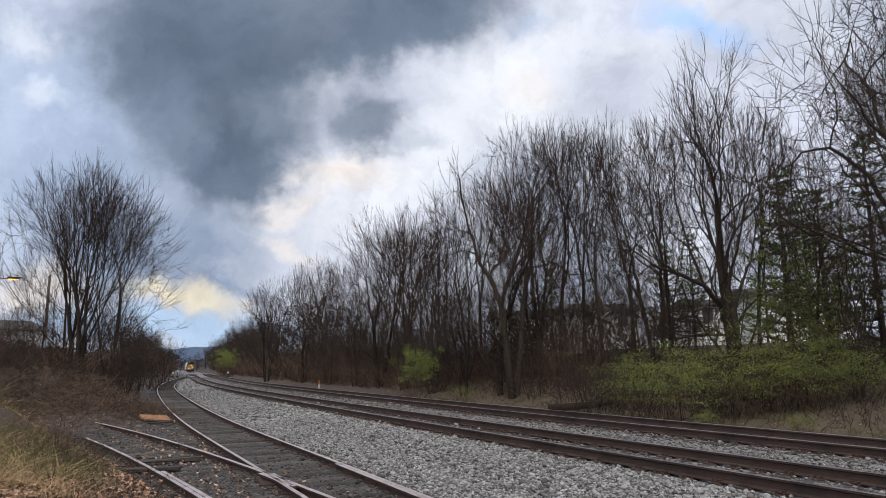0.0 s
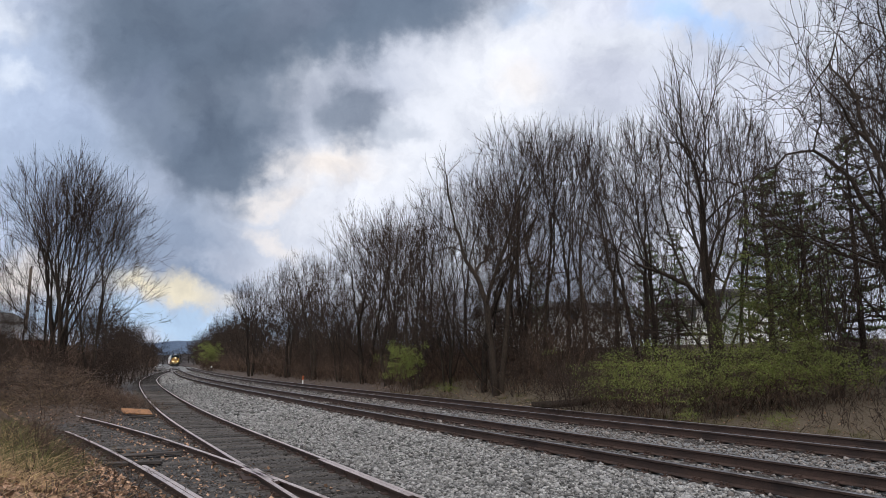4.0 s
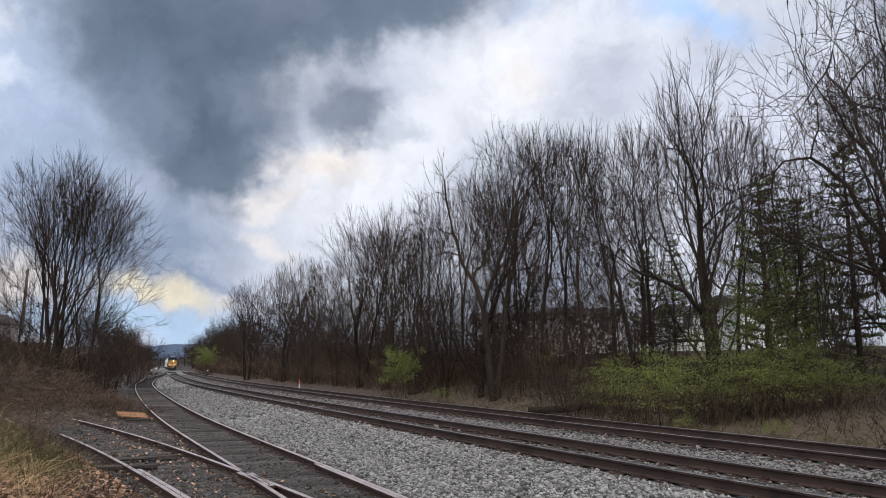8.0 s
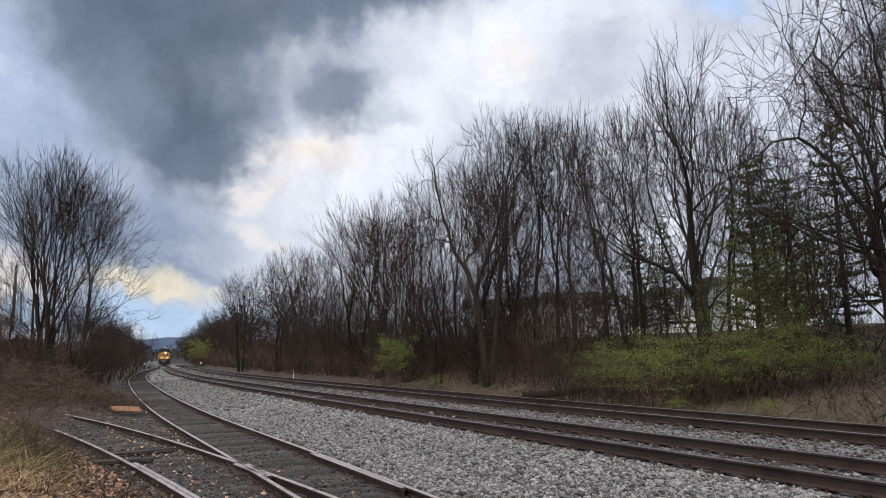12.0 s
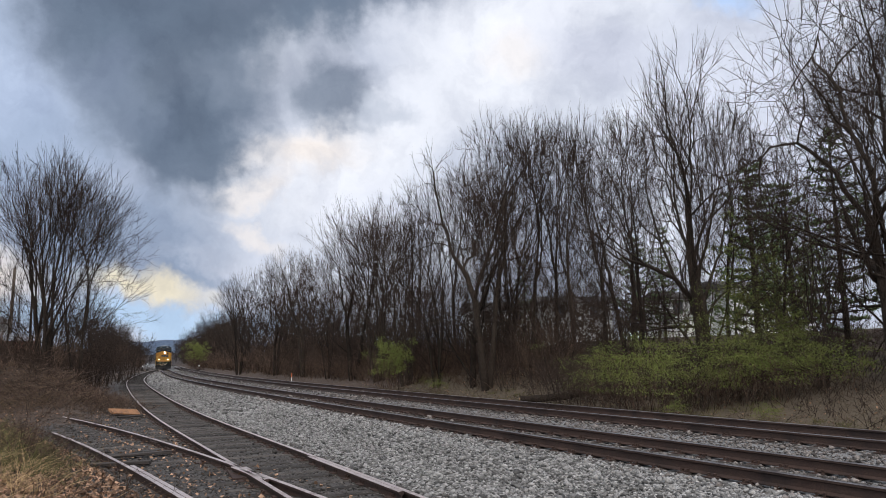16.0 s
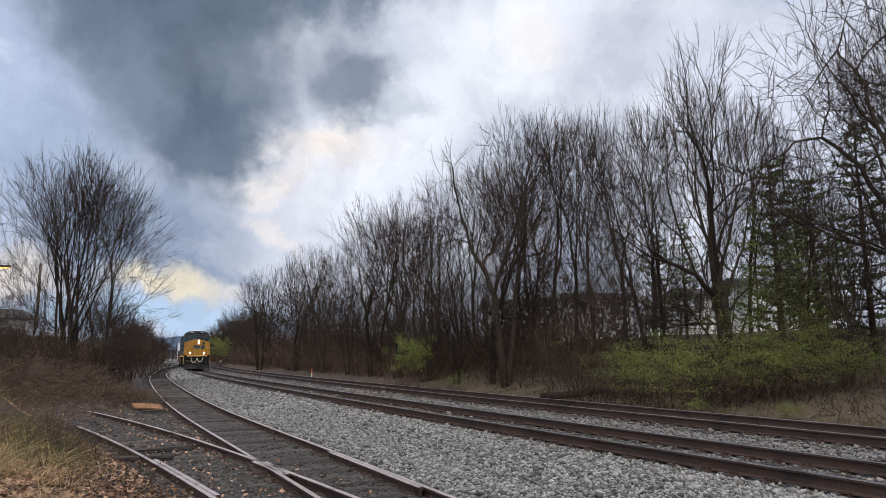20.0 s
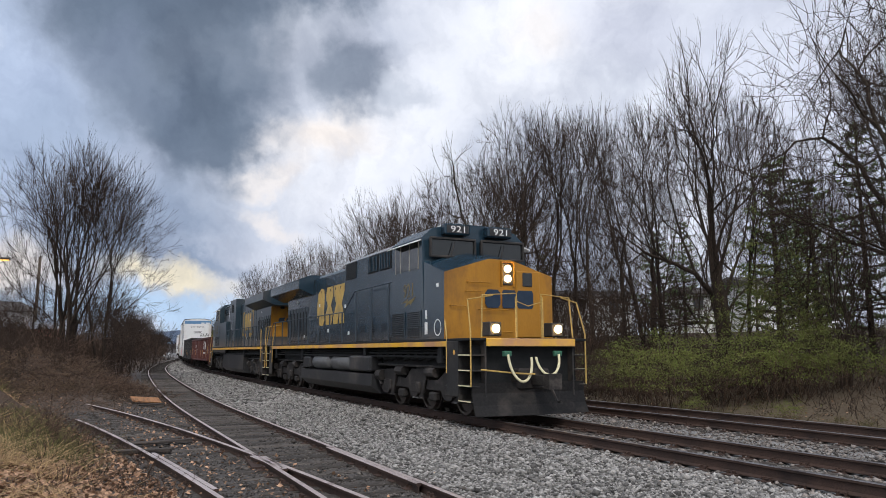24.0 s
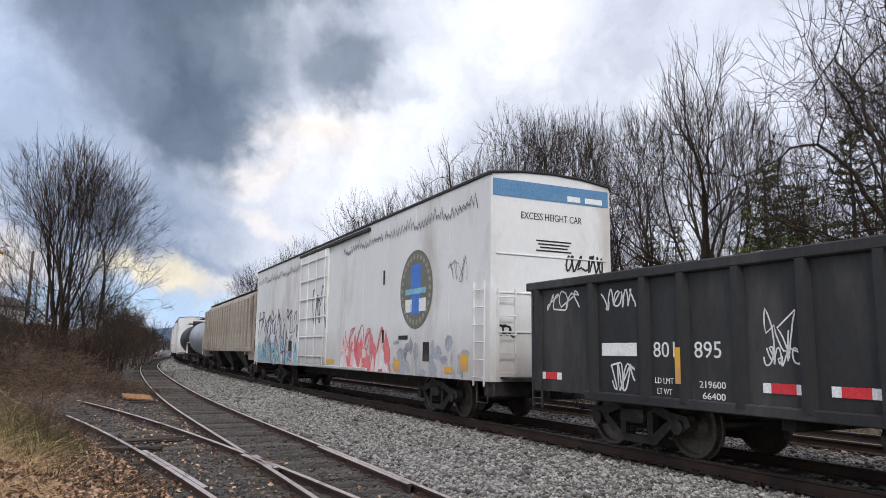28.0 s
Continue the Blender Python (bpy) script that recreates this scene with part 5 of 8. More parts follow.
def freight_truck_mesh():
    s = Shape()
    for a, b in ((-1.08, -0.93), (0.93, 1.08)):
        # the frame in three pieces, so that windows stay open beside the springs
        s.prism([(-1.12, 0.5), (-1.05, 0.62), (-0.72, 0.66), (-0.35, 0.8), (0.35, 0.8), (0.72, 0.66), (1.05, 0.62), (1.12, 0.5), (1.0, 0.42), (0.7, 0.52), (0.35, 0.64), (-0.35, 0.64), (-0.7, 0.52), (-1.0, 0.42)], "x", a, b)
        s.prism([(-0.82, 0.5), (-0.68, 0.54), (-0.3, 0.26), (0.3, 0.26), (0.68, 0.54), (0.82, 0.5), (0.42, 0.15), (-0.42, 0.15)], "x", a, b)
        s.prism([(-0.36, 0.2), (-0.24, 0.2), (-0.24, 0.7), (-0.36, 0.7)], "x", a, b).prism([(0.24, 0.2), (0.36, 0.2), (0.36, 0.7), (0.24, 0.7)], "x", a, b)
        for y in (-0.89, 0.89):
            s.rod((a - 0.05, y, 0.457), (b + 0.05, y, 0.457), 0.11, 12)
    s.box(-1.15, 1.15, -0.2, 0.2, 0.44, 0.68, 0.03)
    s.rod((-0.8, -0.5, 0.35), (0.8, -0.5, 0.35), 0.06, 8).rod((-0.8, 0.5, 0.35), (0.8, 0.5, 0.35), 0.06, 8)
    return s.mesh("truck", SOOT)


freight_truck.mesh = freight_truck_mesh()


def spring_mesh(high=0.26, r=0.055, turns=5):
    pts = [(r * math.cos(k * 2 * math.pi / 8), r * math.sin(k * 2 * math.pi / 8), high * k / (turns * 8)) for k in range(turns * 8 + 1)]
    return Shape().tube(pts, 0.016, 4).mesh("spring", SOOT)


freight_truck.spring = spring_mesh()


def coupler(car, y, way):
    s = Shape().box(-0.09, 0.09, min(y, y + way * 0.62), max(y, y + way * 0.62), 0.76, 0.98, 0.02)
    e = y + way * 0.7
    s.prism([(-0.16, e - 0.12), (0.15, e - 0.14), (0.17, e + 0.05), (0.05, e + 0.12), (0.02, e), (-0.1, e + 0.02), (-0.16, e + 0.1)], "z", 0.7, 1.02)
    part("coupler", s, SOOT, car)
    hose = [(0.35, y, 0.85), (0.36, y + way * 0.2, 0.62), (0.3, y + way * 0.45, 0.42), (0.22, y + way * 0.7, 0.42)]
    part("brake_hose", Shape().tube(hose, 0.025, 6), BLACK, car)


def ladder(car, side, x, y0, y1, z0, z1, rungs, material, name="ladder", across=False):
    """Two uprights and rungs, on a flank, or across an end."""
    lad = part(name, Shape().box(*((x - 0.02, x + 0.02, y0, y0 + 0.04, z0, z1) if not across else (y0, y0 + 0.04, x - 0.02, x + 0.02, z0, z1)), 0.006)
               .box(*((x - 0.02, x + 0.02, y1 - 0.04, y1, z0, z1) if not across else (y1 - 0.04, y1, x - 0.02, x + 0.02, z0, z1)), 0.006), material, car)
    for k in range(rungs):
        z = z0 + (z1 - z0) * (k + 0.5) / rungs
        o = 0.045 * side
        pts = [(x, y0 + 0.02, z), (x + o, y0 + 0.04, z), (x + o, y1 - 0.04, z), (x, y1 - 0.02, z)] if not across else [(y0 + 0.02, x, z), (y0 + 0.04, x + o, z), (y1 - 0.04, x + o, z), (y1 - 0.02, x, z)]
        part("rung", Shape().tube(pts, 0.013, 6), material, lad)


CARS = []


def rolling(name, label, category, s0, s1, reach, group=""):
    """A car between two places measured back from the leading cab; returns it and its middle."""
    c = thing(name, label, category, group)
    CARS.append((c, (s0 + s1) / 2, reach, False))
    return c, (s0 + s1) / 2


# ---- locomotive ----
def locomotive(number, label, mid, rear, turned_round, paint):
    """Built nose towards -Y; y counts back from the cab's front corner, less mid."""
    loco = thing("locomotive", label, "locomotive", "diesel locomotives")
    CARS.append((loco, (39.0 - mid) if turned_round else mid, 6.7, turned_round))
    sense = -1 if turned_round else 1

    def Y(s):
        return s - mid

    end = rear + 1.75
    # underframe, walkway, pilots
    s = Shape().box(-1.05, 1.05, Y(-0.9), Y(end - 0.2), 1.1, 1.58, 0.03).box(-1.5, 1.5, Y(-1.35), Y(end), 1.72, 1.78, 0.01)
    for y in (0.3, 5.6, 12.9, rear):
        s.box(-1.42, 1.42, Y(y), Y(y + 0.25), 1.2, 1.72, 0.02)
    for k in range(9):
        s.rod((-1.2, Y(0.6 + k * 0.5), 1.38), (-1.2, Y(1.0 + k * 0.5), 1.3), 0.07, 8).rod((1.2, Y(13.2 + k * 0.5), 1.38), (1.2, Y(13.6 + k * 0.5), 1.3), 0.07, 8)
    for z, x in ((1.45, 1.3), (1.36, 1.36), (1.52, 1.22)):
        for q in (-1, 1):
            s.rod((q * x, Y(0.2), z), (q * x, Y(end - 0.6), z), 0.03, 6)
    # near-black colour stands for the deep shade below the walkway
    part("underframe", s, GRILLE_AND_SHADE, loco)
    for side in (-1, 1):
        x0, x1 = sorted((side * 1.44, side * 1.5))
        part("side_sill", Shape().box(x0, x1, Y(-0.1), Y(rear + 0.95), 1.6, 1.72, 0.006), STRIPE, loco, "chipped yellow stripe along the side sill")
    for y, way, nm in ((-1.35, -1, "front"), (end, 1, "rear")):
        part("end_sill", Shape().box(-1.15, 1.15, *sorted((Y(y), Y(y + way * 0.06))), 1.6, 1.77, 0.008), STRIPE, loco, "yellow band across the end sill")
        e = Y(y)
        # painted near-black to give the dark of the recess behind the plow
        part("pilot_plate", Shape().box(-1.35, 1.35, *sorted((e - way * 0.3, e - way * 0.22)), 0.6, 1.62, 0.02), GRILLE_AND_SHADE, loco)
        part("cut_lever", Shape().tube([(-1.3, e + way * 0.05, 1.1), (-0.5, e + way * 0.12, 1.02), (-0.1, e + way * 0.3, 1.0)], 0.018, 6), HANDRAIL, loco)
        part("draft_pocket", Shape().box(-0.4, 0.4, *sorted((e - way * 0.25, e + way * 0.12)), 0.66, 1.12, 0.04), SOOT, loco)
        sh = Shape()
        n = 9
        for i in range(n):
            x = -1.45 + 2.9 * i / (n - 1)
            bow = 0.2 * (1 - abs(x) / 1.45)
            for j, (z, out) in enumerate(((0.13, 0.2), (0.35, 0.08), (0.6, 0.02), (0.82, 0.04))):
                sh.v.append((x, e + way * (bow * (1.1 - z * 0.4) + out - 0.1), z))
        for i in range(n - 1):
            for j in range(3):
                k = i * 4 + j
                sh.f.append((k, k + 1, k + 5, k + 4))
                sh.m.append(0)
        back = [(x, y2 - way * 0.04, z) for x, y2, z in sh.v]
        k0 = len(sh.v)
        faces = list(sh.f)
        sh.v += back
        for f in faces:
            sh.f.append(tuple(k0 + i for i in reversed(f)))
            sh.m.append(0)
        part("snow_plow", sh, PLOW, loco, "scuffed black snow plow")
        coupler(loco, e + way * 0.1, way)
        for hx, low in ((-0.36, 0.55), (0.36, 0.42)):
            q = 1 if hx > 0 else -1
            pts = [(hx + q * 0.3 * math.cos(math.pi * k / 14), e + way * (0.1 + 0.12 * math.sin(math.pi * k / 14)), 1.42 - 0.06 * k / 14 - low * math.sin(math.pi * k / 14)) for k in range(15)]
            part("air_hose", Shape().tube(pts, 0.03, 8), HOSE, loco, "cream air hose looped under the end sill")
            part("hose_bracket", Shape().box(hx + q * 0.3 - 0.1, hx + q * 0.3 + 0.1, *sorted((e, e + way * 0.1)), 1.38, 1.5, 0.015), surface_green, loco)
        # corner steps
        for side in (-1, 1):
            xo, xi = side * 1.5, side * 1.12
            x0, x1 = sorted((xo, xi))
            a, b = Y(y) - way * 0.02, Y(y) - way * 1.22
            m = a - way * 0.6
            well = part("step_well", Shape().box(x0, x1, *sorted((m, m - way * 0.04)), 0.36, 1.72, 0.01).box(*sorted((xi, xi + side * 0.04)), *sorted((a, b)), 0.36, 1.72, 0.01).box(*sorted((xo, xo - side * 0.03)), *sorted((m, b)), 0.5, 1.72, 0.01), BLACK, loco)
            part("yellow_dot", lathe([(0.0, 0.0), (0.055, 0.0), (0.055, 0.006), (0.0, 0.006)], 16), STRIPE, well, "round yellow dot on the black panel", at=Matrix.Translation((xo + side * 0.001, m - way * 0.22, 1.47)))
            for k in range(4):
                z = 0.4 + k * 0.33
                part("step", Shape().box(x0, x1, *sorted((a - way * 0.03, m)), z, z + 0.03, 0.006), BLACK, well)
                part("step_edge", Shape().box(*sorted((xo, xo + side * 0.012)), *sorted((a - way * 0.02, m)), z + 0.01, z + 0.035), HOSE, well, "pale yellow step edge")
            rail = [(side * 1.5, a - way * 0.02, 0.75), (side * 1.5, a - way * 0.02, 1.9), (side * 1.45, a - way * 0.25, 2.62), (side * 0.9, a - way * 0.1, 2.72)]
            part("grab_rail", Shape().tube(rail, 0.018, 8), HANDRAIL, loco, "bent yellowed grab rail")
            rail = [(side * 1.5, b, 1.0), (side * 1.5, b, 1.85), (side * 1.46, b + way * -0.28, 2.55)]
            part("grab_rail", Shape().tube(rail, 0.018, 8), HANDRAIL, loco, "bent yellowed grab rail")
        for x in (-0.35, 0.35):
            part("end_stanchion", Shape().rod((x, Y(y) - way * 0.05, 1.78), (x, Y(y) - way * 0.05, 2.7), 0.022, 8), HANDRAIL, loco)
    # nose and cab
    prof = [(-1.5, 1.78), (1.5, 1.78), (1.5, 3.34), (0.32, 3.7), (-0.32, 3.7), (-1.5, 3.34)]
    nose = Shape()
    nose.v = [(x, Y(0.0), z) for x, z in prof] + [(x, Y(1.16), 1.78 if z < 2 else z + (0.28 if abs(x) < 1 else 0.36)) for x, z in prof]
    nose.f, nose.m = [(0, 1, 2, 3, 4, 5)] + [(i, (i + 1) % 6, (i + 1) % 6 + 6, i + 6) for i in range(6)], [1] + [0] * 6
    part("nose", nose, (paint, GOLD), loco, "blue nose with a gold front face")
    roof = [(-1.5, 1.78), (-1.5, 4.34), (-1.2, 4.6), (-0.55, 4.74), (0.55, 4.74), (1.2, 4.6), (1.5, 4.34), (1.5, 1.78)]
    cab = Shape()
    cab.v = [(x, Y(1.12 + (0.16 if z > 4 else 0)), z) for x, z in roof] + [(x, Y(3.3), z) for x, z in roof]
    cab.f, cab.m = [tuple(range(8)), tuple(range(15, 7, -1))] + [(i, (i + 1) % 8, (i + 1) % 8 + 8, i + 8) for i in range(8)], [0] * 10
    part("cab", cab, paint, loco)
    for x0, x1 in ((-1.32, -0.12), (0.12, 1.32)):
        o = [(x0, 3.86), (x1, 3.86), (x1, 4.3), (x0, 4.3)]
        ws = part("windshield", Shape().prism(o, "y", Y(1.11), Y(1.3)), GLASS, loco, "dark cab windshield")
        part("window_frame", Shape().box(x0 - 0.04, x1 + 0.04, Y(1.05), Y(1.12), 4.28, 4.34, 0.01).box(x0 - 0.04, x1 + 0.04, Y(1.05), Y(1.12), 3.82, 3.88, 0.01).box(x0 - 0.05, x0, Y(1.05), Y(1.12), 3.84, 4.32, 0.01).box(x1, x1 + 0.05, Y(1.05), Y(1.12), 3.84, 4.32, 0.01), BLACK, ws)
        part("wiper", Shape().rod((x0 + 0.5, Y(1.03), 3.84), (x0 + 0.62, Y(1.03), 4.22), 0.012, 6), BLACK, ws)
        bx = (x0 + x1) / 2 * 0.86
        bd = part("number_board", Shape().box(bx - 0.36, bx + 0.36, Y(1.02), Y(1.3), 4.42, 4.7, 0.03), paint, loco)
        part("board_face", Shape().box(bx - 0.31, bx + 0.31, Y(1.008), Y(1.024), 4.46, 4.66, 0.006), BOARD, bd, "dark number board")
        letters(number, 0.4, 0.16, PALE_PAINT, bd, facing(AHEAD, bx, Y(1.004), 4.56), "white digits")
    for side in (-1, 1):
        x0, x1 = sorted((side * 1.47, side * 1.515))
        for a, b in ((1.5, 2.02), (2.08, 2.62), (2.68, 3.0)):
            w = part("side_window", Shape().box(x0, x1, Y(a), Y(b), 3.58, 4.22), GLASS, loco)
            for e in (a - 0.03, b):
                part("window_post", Shape().box(x0, x1, Y(e), Y(e + 0.03), 3.55, 4.25), HALO, w, "bright metal window post")
        part("window_awning", Shape().prism([(side * 1.5, 4.26), (side * 1.74, 4.18), (side * 1.74, 4.2), (side * 1.5, 4.3)], "y", Y(1.35), Y(3.1)), PALE_PAINT, loco, "pale awning above the cab side windows")
        mark = letters(number, 0.62, 0.36, FADED, loco, facing(side, side * 1.503, Y(2.15), 3.05), "faded gold fleet number")
        bolt = [(-0.5, 0.02), (-0.05, 0.12), (-0.08, 0.04), (0.5, 0.16), (0.08, -0.08), (0.1, 0.0), (-0.3, -0.1), (-0.12, 0.02)]
        part("lightning_mark", patch(bolt), FADED, loco, "gold zigzag mark below the number", at=facing(side, side * 1.503, Y(2.1), 2.72))
        part("label_plate", bar(0.16, 0.3), PALE_PAINT, loco, at=facing(side, side * 1.503, Y(1.0), 2.05))
        part("label_plate", bar(0.13, 0.1), PALE_PAINT, loco, at=facing(side, side * 1.503, Y(0.35), 3.05))
        part("label_plate", bar(0.1, 0.22), PALE_PAINT, loco, at=facing(side, side * 1.503, Y(1.0), 2.38))
        ring = lathe([(0.17, 0.0), (0.2, 0.0), (0.2, 0.006), (0.17, 0.006), (0.17, 0.0)], 20)
        part("round_emblem", ring, PALE_PAINT, loco, at=Matrix.Translation((side * 1.503, Y(0.35), 2.05)))
        for a, b in ((1.3, 2.15), (2.3, 3.2)):
            v = part("louver_panel", Shape().box(*sorted((side * 1.5, side * 1.525)), Y(a), Y(b), 1.84, 2.52, 0.008), paint, loco)
            for k in range(12):
                z = 1.9 + k * 0.05
                part("slat", Shape().box(*sorted((side * 1.52, side * 1.545)), Y(a + 0.05), Y(b - 0.05), z, z + 0.022), GRILLE_AND_SHADE, v)
    # front details
    hd = part("headlight", Shape().box(0.04, 0.36, Y(-0.03), Y(0.02), 3.08, 3.63, 0.02), BLACK, loco)
    part("hood", Shape().box(0.01, 0.04, Y(-0.08), Y(0.0), 3.04, 3.64, 0.004).box(0.36, 0.39, Y(-0.08), Y(0.0), 3.04, 3.64, 0.004).box(0.01, 0.39, Y(-0.08), Y(0.0), 3.63, 3.66, 0.004), GOLD, hd)
    for z in (3.24, 3.48):
        part("lens", lathe([(0.0, 0), (0.085, 0), (0.085, 0.03), (0, 0.03)], 16).mesh("lens", LAMP if not turned_round else HALO), LAMP, hd, "glowing warm headlight lens", at=Matrix.Translation((0.2, Y(-0.035), z)) @ Matrix.Rotation(radians(-90), 4, "Z"))
    for x in (-0.82, 0.82):
        dl = part("ditch_light", Shape().box(x - 0.16, x + 0.16, Y(-1.2), Y(-0.85), 1.82, 2.14, 0.02), BLACK, loco)
        part("lens", lathe([(0.0, 0), (0.09, 0), (0.09, 0.03), (0, 0.03)], 16).mesh("lens", LAMP if not turned_round else HALO), LAMP, dl, "glowing warm ditch light lens", at=Matrix.Translation((x, Y(-1.215), 1.99)) @ Matrix.Rotation(radians(-90), 4, "Z"))
    door = part("nose_door", Shape().box(0.44, 1.12, Y(-0.03), Y(0.01), 1.82, 3.44, 0.015), GOLD, loco)
    part("porthole", Shape().box(0.62, 0.9, Y(-0.05), Y(-0.02), 3.06, 3.4, 0.06), GLASS, door)
    for w, x, cut in ((0.42, -0.22, 0.07), (0.38, 0.23, 0.03), (0.46, 0.69, 0.04)):
        o = [(-w / 2, -0.2 + cut), (-w / 2 + cut, -0.22), (w / 2 - cut, -0.22), (w / 2, -0.2 + cut), (w / 2, 0.2 - cut), (w / 2 - cut, 0.22), (-w / 2 + cut, 0.22), (-w / 2, 0.2 - cut)]
        part("logo_block", patch(o), LOGO, loco, "dark blue logo block on the gold nose", at=facing(AHEAD, x, Y(-0.036), 2.74))
    for z, a, b in ((3.12, -0.9, -0.3), (2.9, -0.95, -0.5), (2.55, -1.35, -0.95), (1.95, -0.2, 0.3), (2.48, -0.6, 0.2)):
        part("grab_iron", Shape().tube([(a, Y(0), z), (a, Y(-0.07), z), (b, Y(-0.07), z), (b, Y(0), z)], 0.012, 6), GOLD, loco)
    part("front_rail", Shape().tube([(-1.2, Y(-1.25), 1.8), (-1.15, Y(-1.2), 2.72), (-0.3, Y(-1.25), 2.78), (-0.3, Y(-1.25), 1.8)], 0.018, 8), HANDRAIL, loco, "yellowed front handrail")
    part("front_rail", Shape().tube([(1.2, Y(-1.25), 1.8), (1.15, Y(-1.2), 2.72), (0.35, Y(-1.25), 2.78), (0.35, Y(-1.25), 1.8)], 0.018, 8), HANDRAIL, loco, "yellowed front handrail")
    part("chain", Shape().tube([(-0.3, Y(-1.25), 2.6), (0, Y(-1.25), 2.5), (0.35, Y(-1.25), 2.6)], 0.012, 5), HANDRAIL, loco)
    # hoods
    part("electrical_hood", Shape().prism([(-1.2, 1.78), (1.2, 1.78), (1.2, 4.42), (0.95, 4.58), (-0.95, 4.58), (-1.2, 4.42)], "y", Y(3.3), Y(8.35)), paint, loco)
    part("engine_hood", Shape().prism([(-0.95, 1.78), (0.95, 1.78), (0.95, 4.3), (0.75, 4.46), (-0.75, 4.46), (-0.95, 4.3)], "y", Y(8.35), Y(rear)), paint, loco)
    part("hood_end", Shape().prism([(-0.95, 2.22), (0.95, 2.22), (0.95, 4.1), (-0.95, 4.1)], "y", Y(rear), Y(rear + 0.03)), GOLD, loco, "gold rear hood end")
    for w, x in ((0.4, -0.32), (0.3, 0.06), (0.36, 0.42)):
        o = [(-w / 2, -0.06), (-w / 4, -0.13), (w / 2, -0.08), (w / 3, 0.0), (w / 2, 0.12), (-w / 3, 0.1)]
        part("logo_block", patch(o), LOGO, loco, "dark blue logo block on the rear hood", at=Matrix.Translation((x, Y(rear + 0.032), 3.05)) @ Matrix.Rotation(radians(180), 4, "Z") @ facing(AHEAD, 0, 0, 0))
    letters(number, 0.4, 0.2, BLACK, loco, Matrix.Translation((-0.55, Y(rear + 0.034), 3.98)) @ Matrix.Rotation(radians(180), 4, "Z") @ facing(AHEAD, 0, 0, 0))
    rl = part("rear_light", Shape().box(0.3, 0.5, Y(rear), Y(rear + 0.08), 3.6, 4.05, 0.02), BLACK, loco)
    w0, w1 = 13.2 if not turned_round else 13.6, rear + 1.0
    wing = [(-1.55, 3.98), (-1.55, 4.34), (-1.1, 4.52), (1.1, 4.52), (1.55, 4.34), (1.55, 3.98), (0.95, 3.72), (-0.95, 3.72)]
    part("radiator_wing", Shape().prism(wing, "y", Y(w0), Y(w1)), paint, loco, "overhanging radiator wings")
    for k in range(4):
        a = w0 + 0.3 + k * (w1 - w0 - 0.5) / 4
        part("radiator_grille", Shape().box(-1.0, 1.0, Y(a), Y(a + 1.2), 4.52, 4.56, 0.01), GRILLE_AND_SHADE, loco)
    part("exhaust_stack", Shape().box(-0.35, 0.35, Y(10.2), Y(11.3), 4.46, 4.62, 0.03), BLACK, loco)
    part("roof_cooler", Shape().box(-0.55, 0.55, Y(1.9), Y(2.9), 4.74, 4.86, 0.03), PALE_PAINT, loco)
    horn = part("horn", Shape().rod((-0.2, Y(9.2), 4.46), (-0.2, Y(9.2), 4.6), 0.02, 6), SOOT, loco)
    for k in (-0.12, 0, 0.12):
        part("bell", Shape().tube([(-0.2 + k, Y(9.3), 4.62), (-0.2 + k, Y(8.95), 4.62)], [0.02, 0.06], 10), SOOT, horn)
    for side in (-1, 1):
        xs = sorted((side * 1.19, side * 1.225))
        for a, b in ((4.1, 5.0), (5.15, 6.02)):
            g = part("intake_grille", Shape().box(*xs, Y(a), Y(b), 3.86, 4.4, 0.01), GRILLE_AND_SHADE, loco, "dark ribbed air intake")
            for k in range(7):
                y = Y(a + 0.08 + k * (b - a - 0.16) / 6)
                part("slat", Shape().box(*sorted((side * 1.22, side * 1.245)), y - 0.015, y + 0.015, 3.9, 4.36), paint, g)
        part("intake_grille", Shape().box(*xs, Y(7.2), Y(8.2), 3.86, 4.4, 0.01), GRILLE_AND_SHADE, loco, "dark mesh air intake")
        part("intake_grille", Shape().box(*xs, Y(3.45), Y(3.95), 4.0, 4.3, 0.01), GRILLE_AND_SHADE, loco)
        part("equipment_box", Shape().box(*sorted((side * 1.18, side * 1.42)), Y(3.3), Y(6.6), 1.78, 2.5, 0.02), paint, loco)
        for a in (3.9, 4.7, 5.6):
            v = part("vent", Shape().box(*sorted((side * 1.41, side * 1.43)), Y(a), Y(a + 0.4), 2.05, 2.3, 0.005), paint, loco)
            for k in range(4):
                part("slat", Shape().box(*sorted((side * 1.425, side * 1.44)), Y(a + 0.03), Y(a + 0.37), 2.08 + k * 0.055, 2.1 + k * 0.055), GRILLE_AND_SHADE, v)
        panel = Shape().box(-0.008, 0.008, -0.29, 0.29, -1.15, 1.15, 0.006).mesh("hood_door", paint)
        y = 8.75
        while y < min(rear - 3.6, 14.0):
            d = part("hood_door", panel, paint, loco, at=Matrix.Translation((side * 0.955, Y(y), 3.0)))
            for z in (0.75, -0.75):
                part("latch", latch_mesh, SOOT, d, at=Matrix.Translation((side * 0.012, 0.22, z)))
            y += 0.615
        for k in range(7):
            a = rear - 3.45 + k * 0.5
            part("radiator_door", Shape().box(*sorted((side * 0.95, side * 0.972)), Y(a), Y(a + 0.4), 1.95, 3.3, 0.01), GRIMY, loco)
            part("grille_slot", Shape().box(*sorted((side * 0.965, side * 0.98)), Y(a + 0.11), Y(a + 0.29), 2.1, 3.12, 0.008), GRILLE_AND_SHADE, loco)
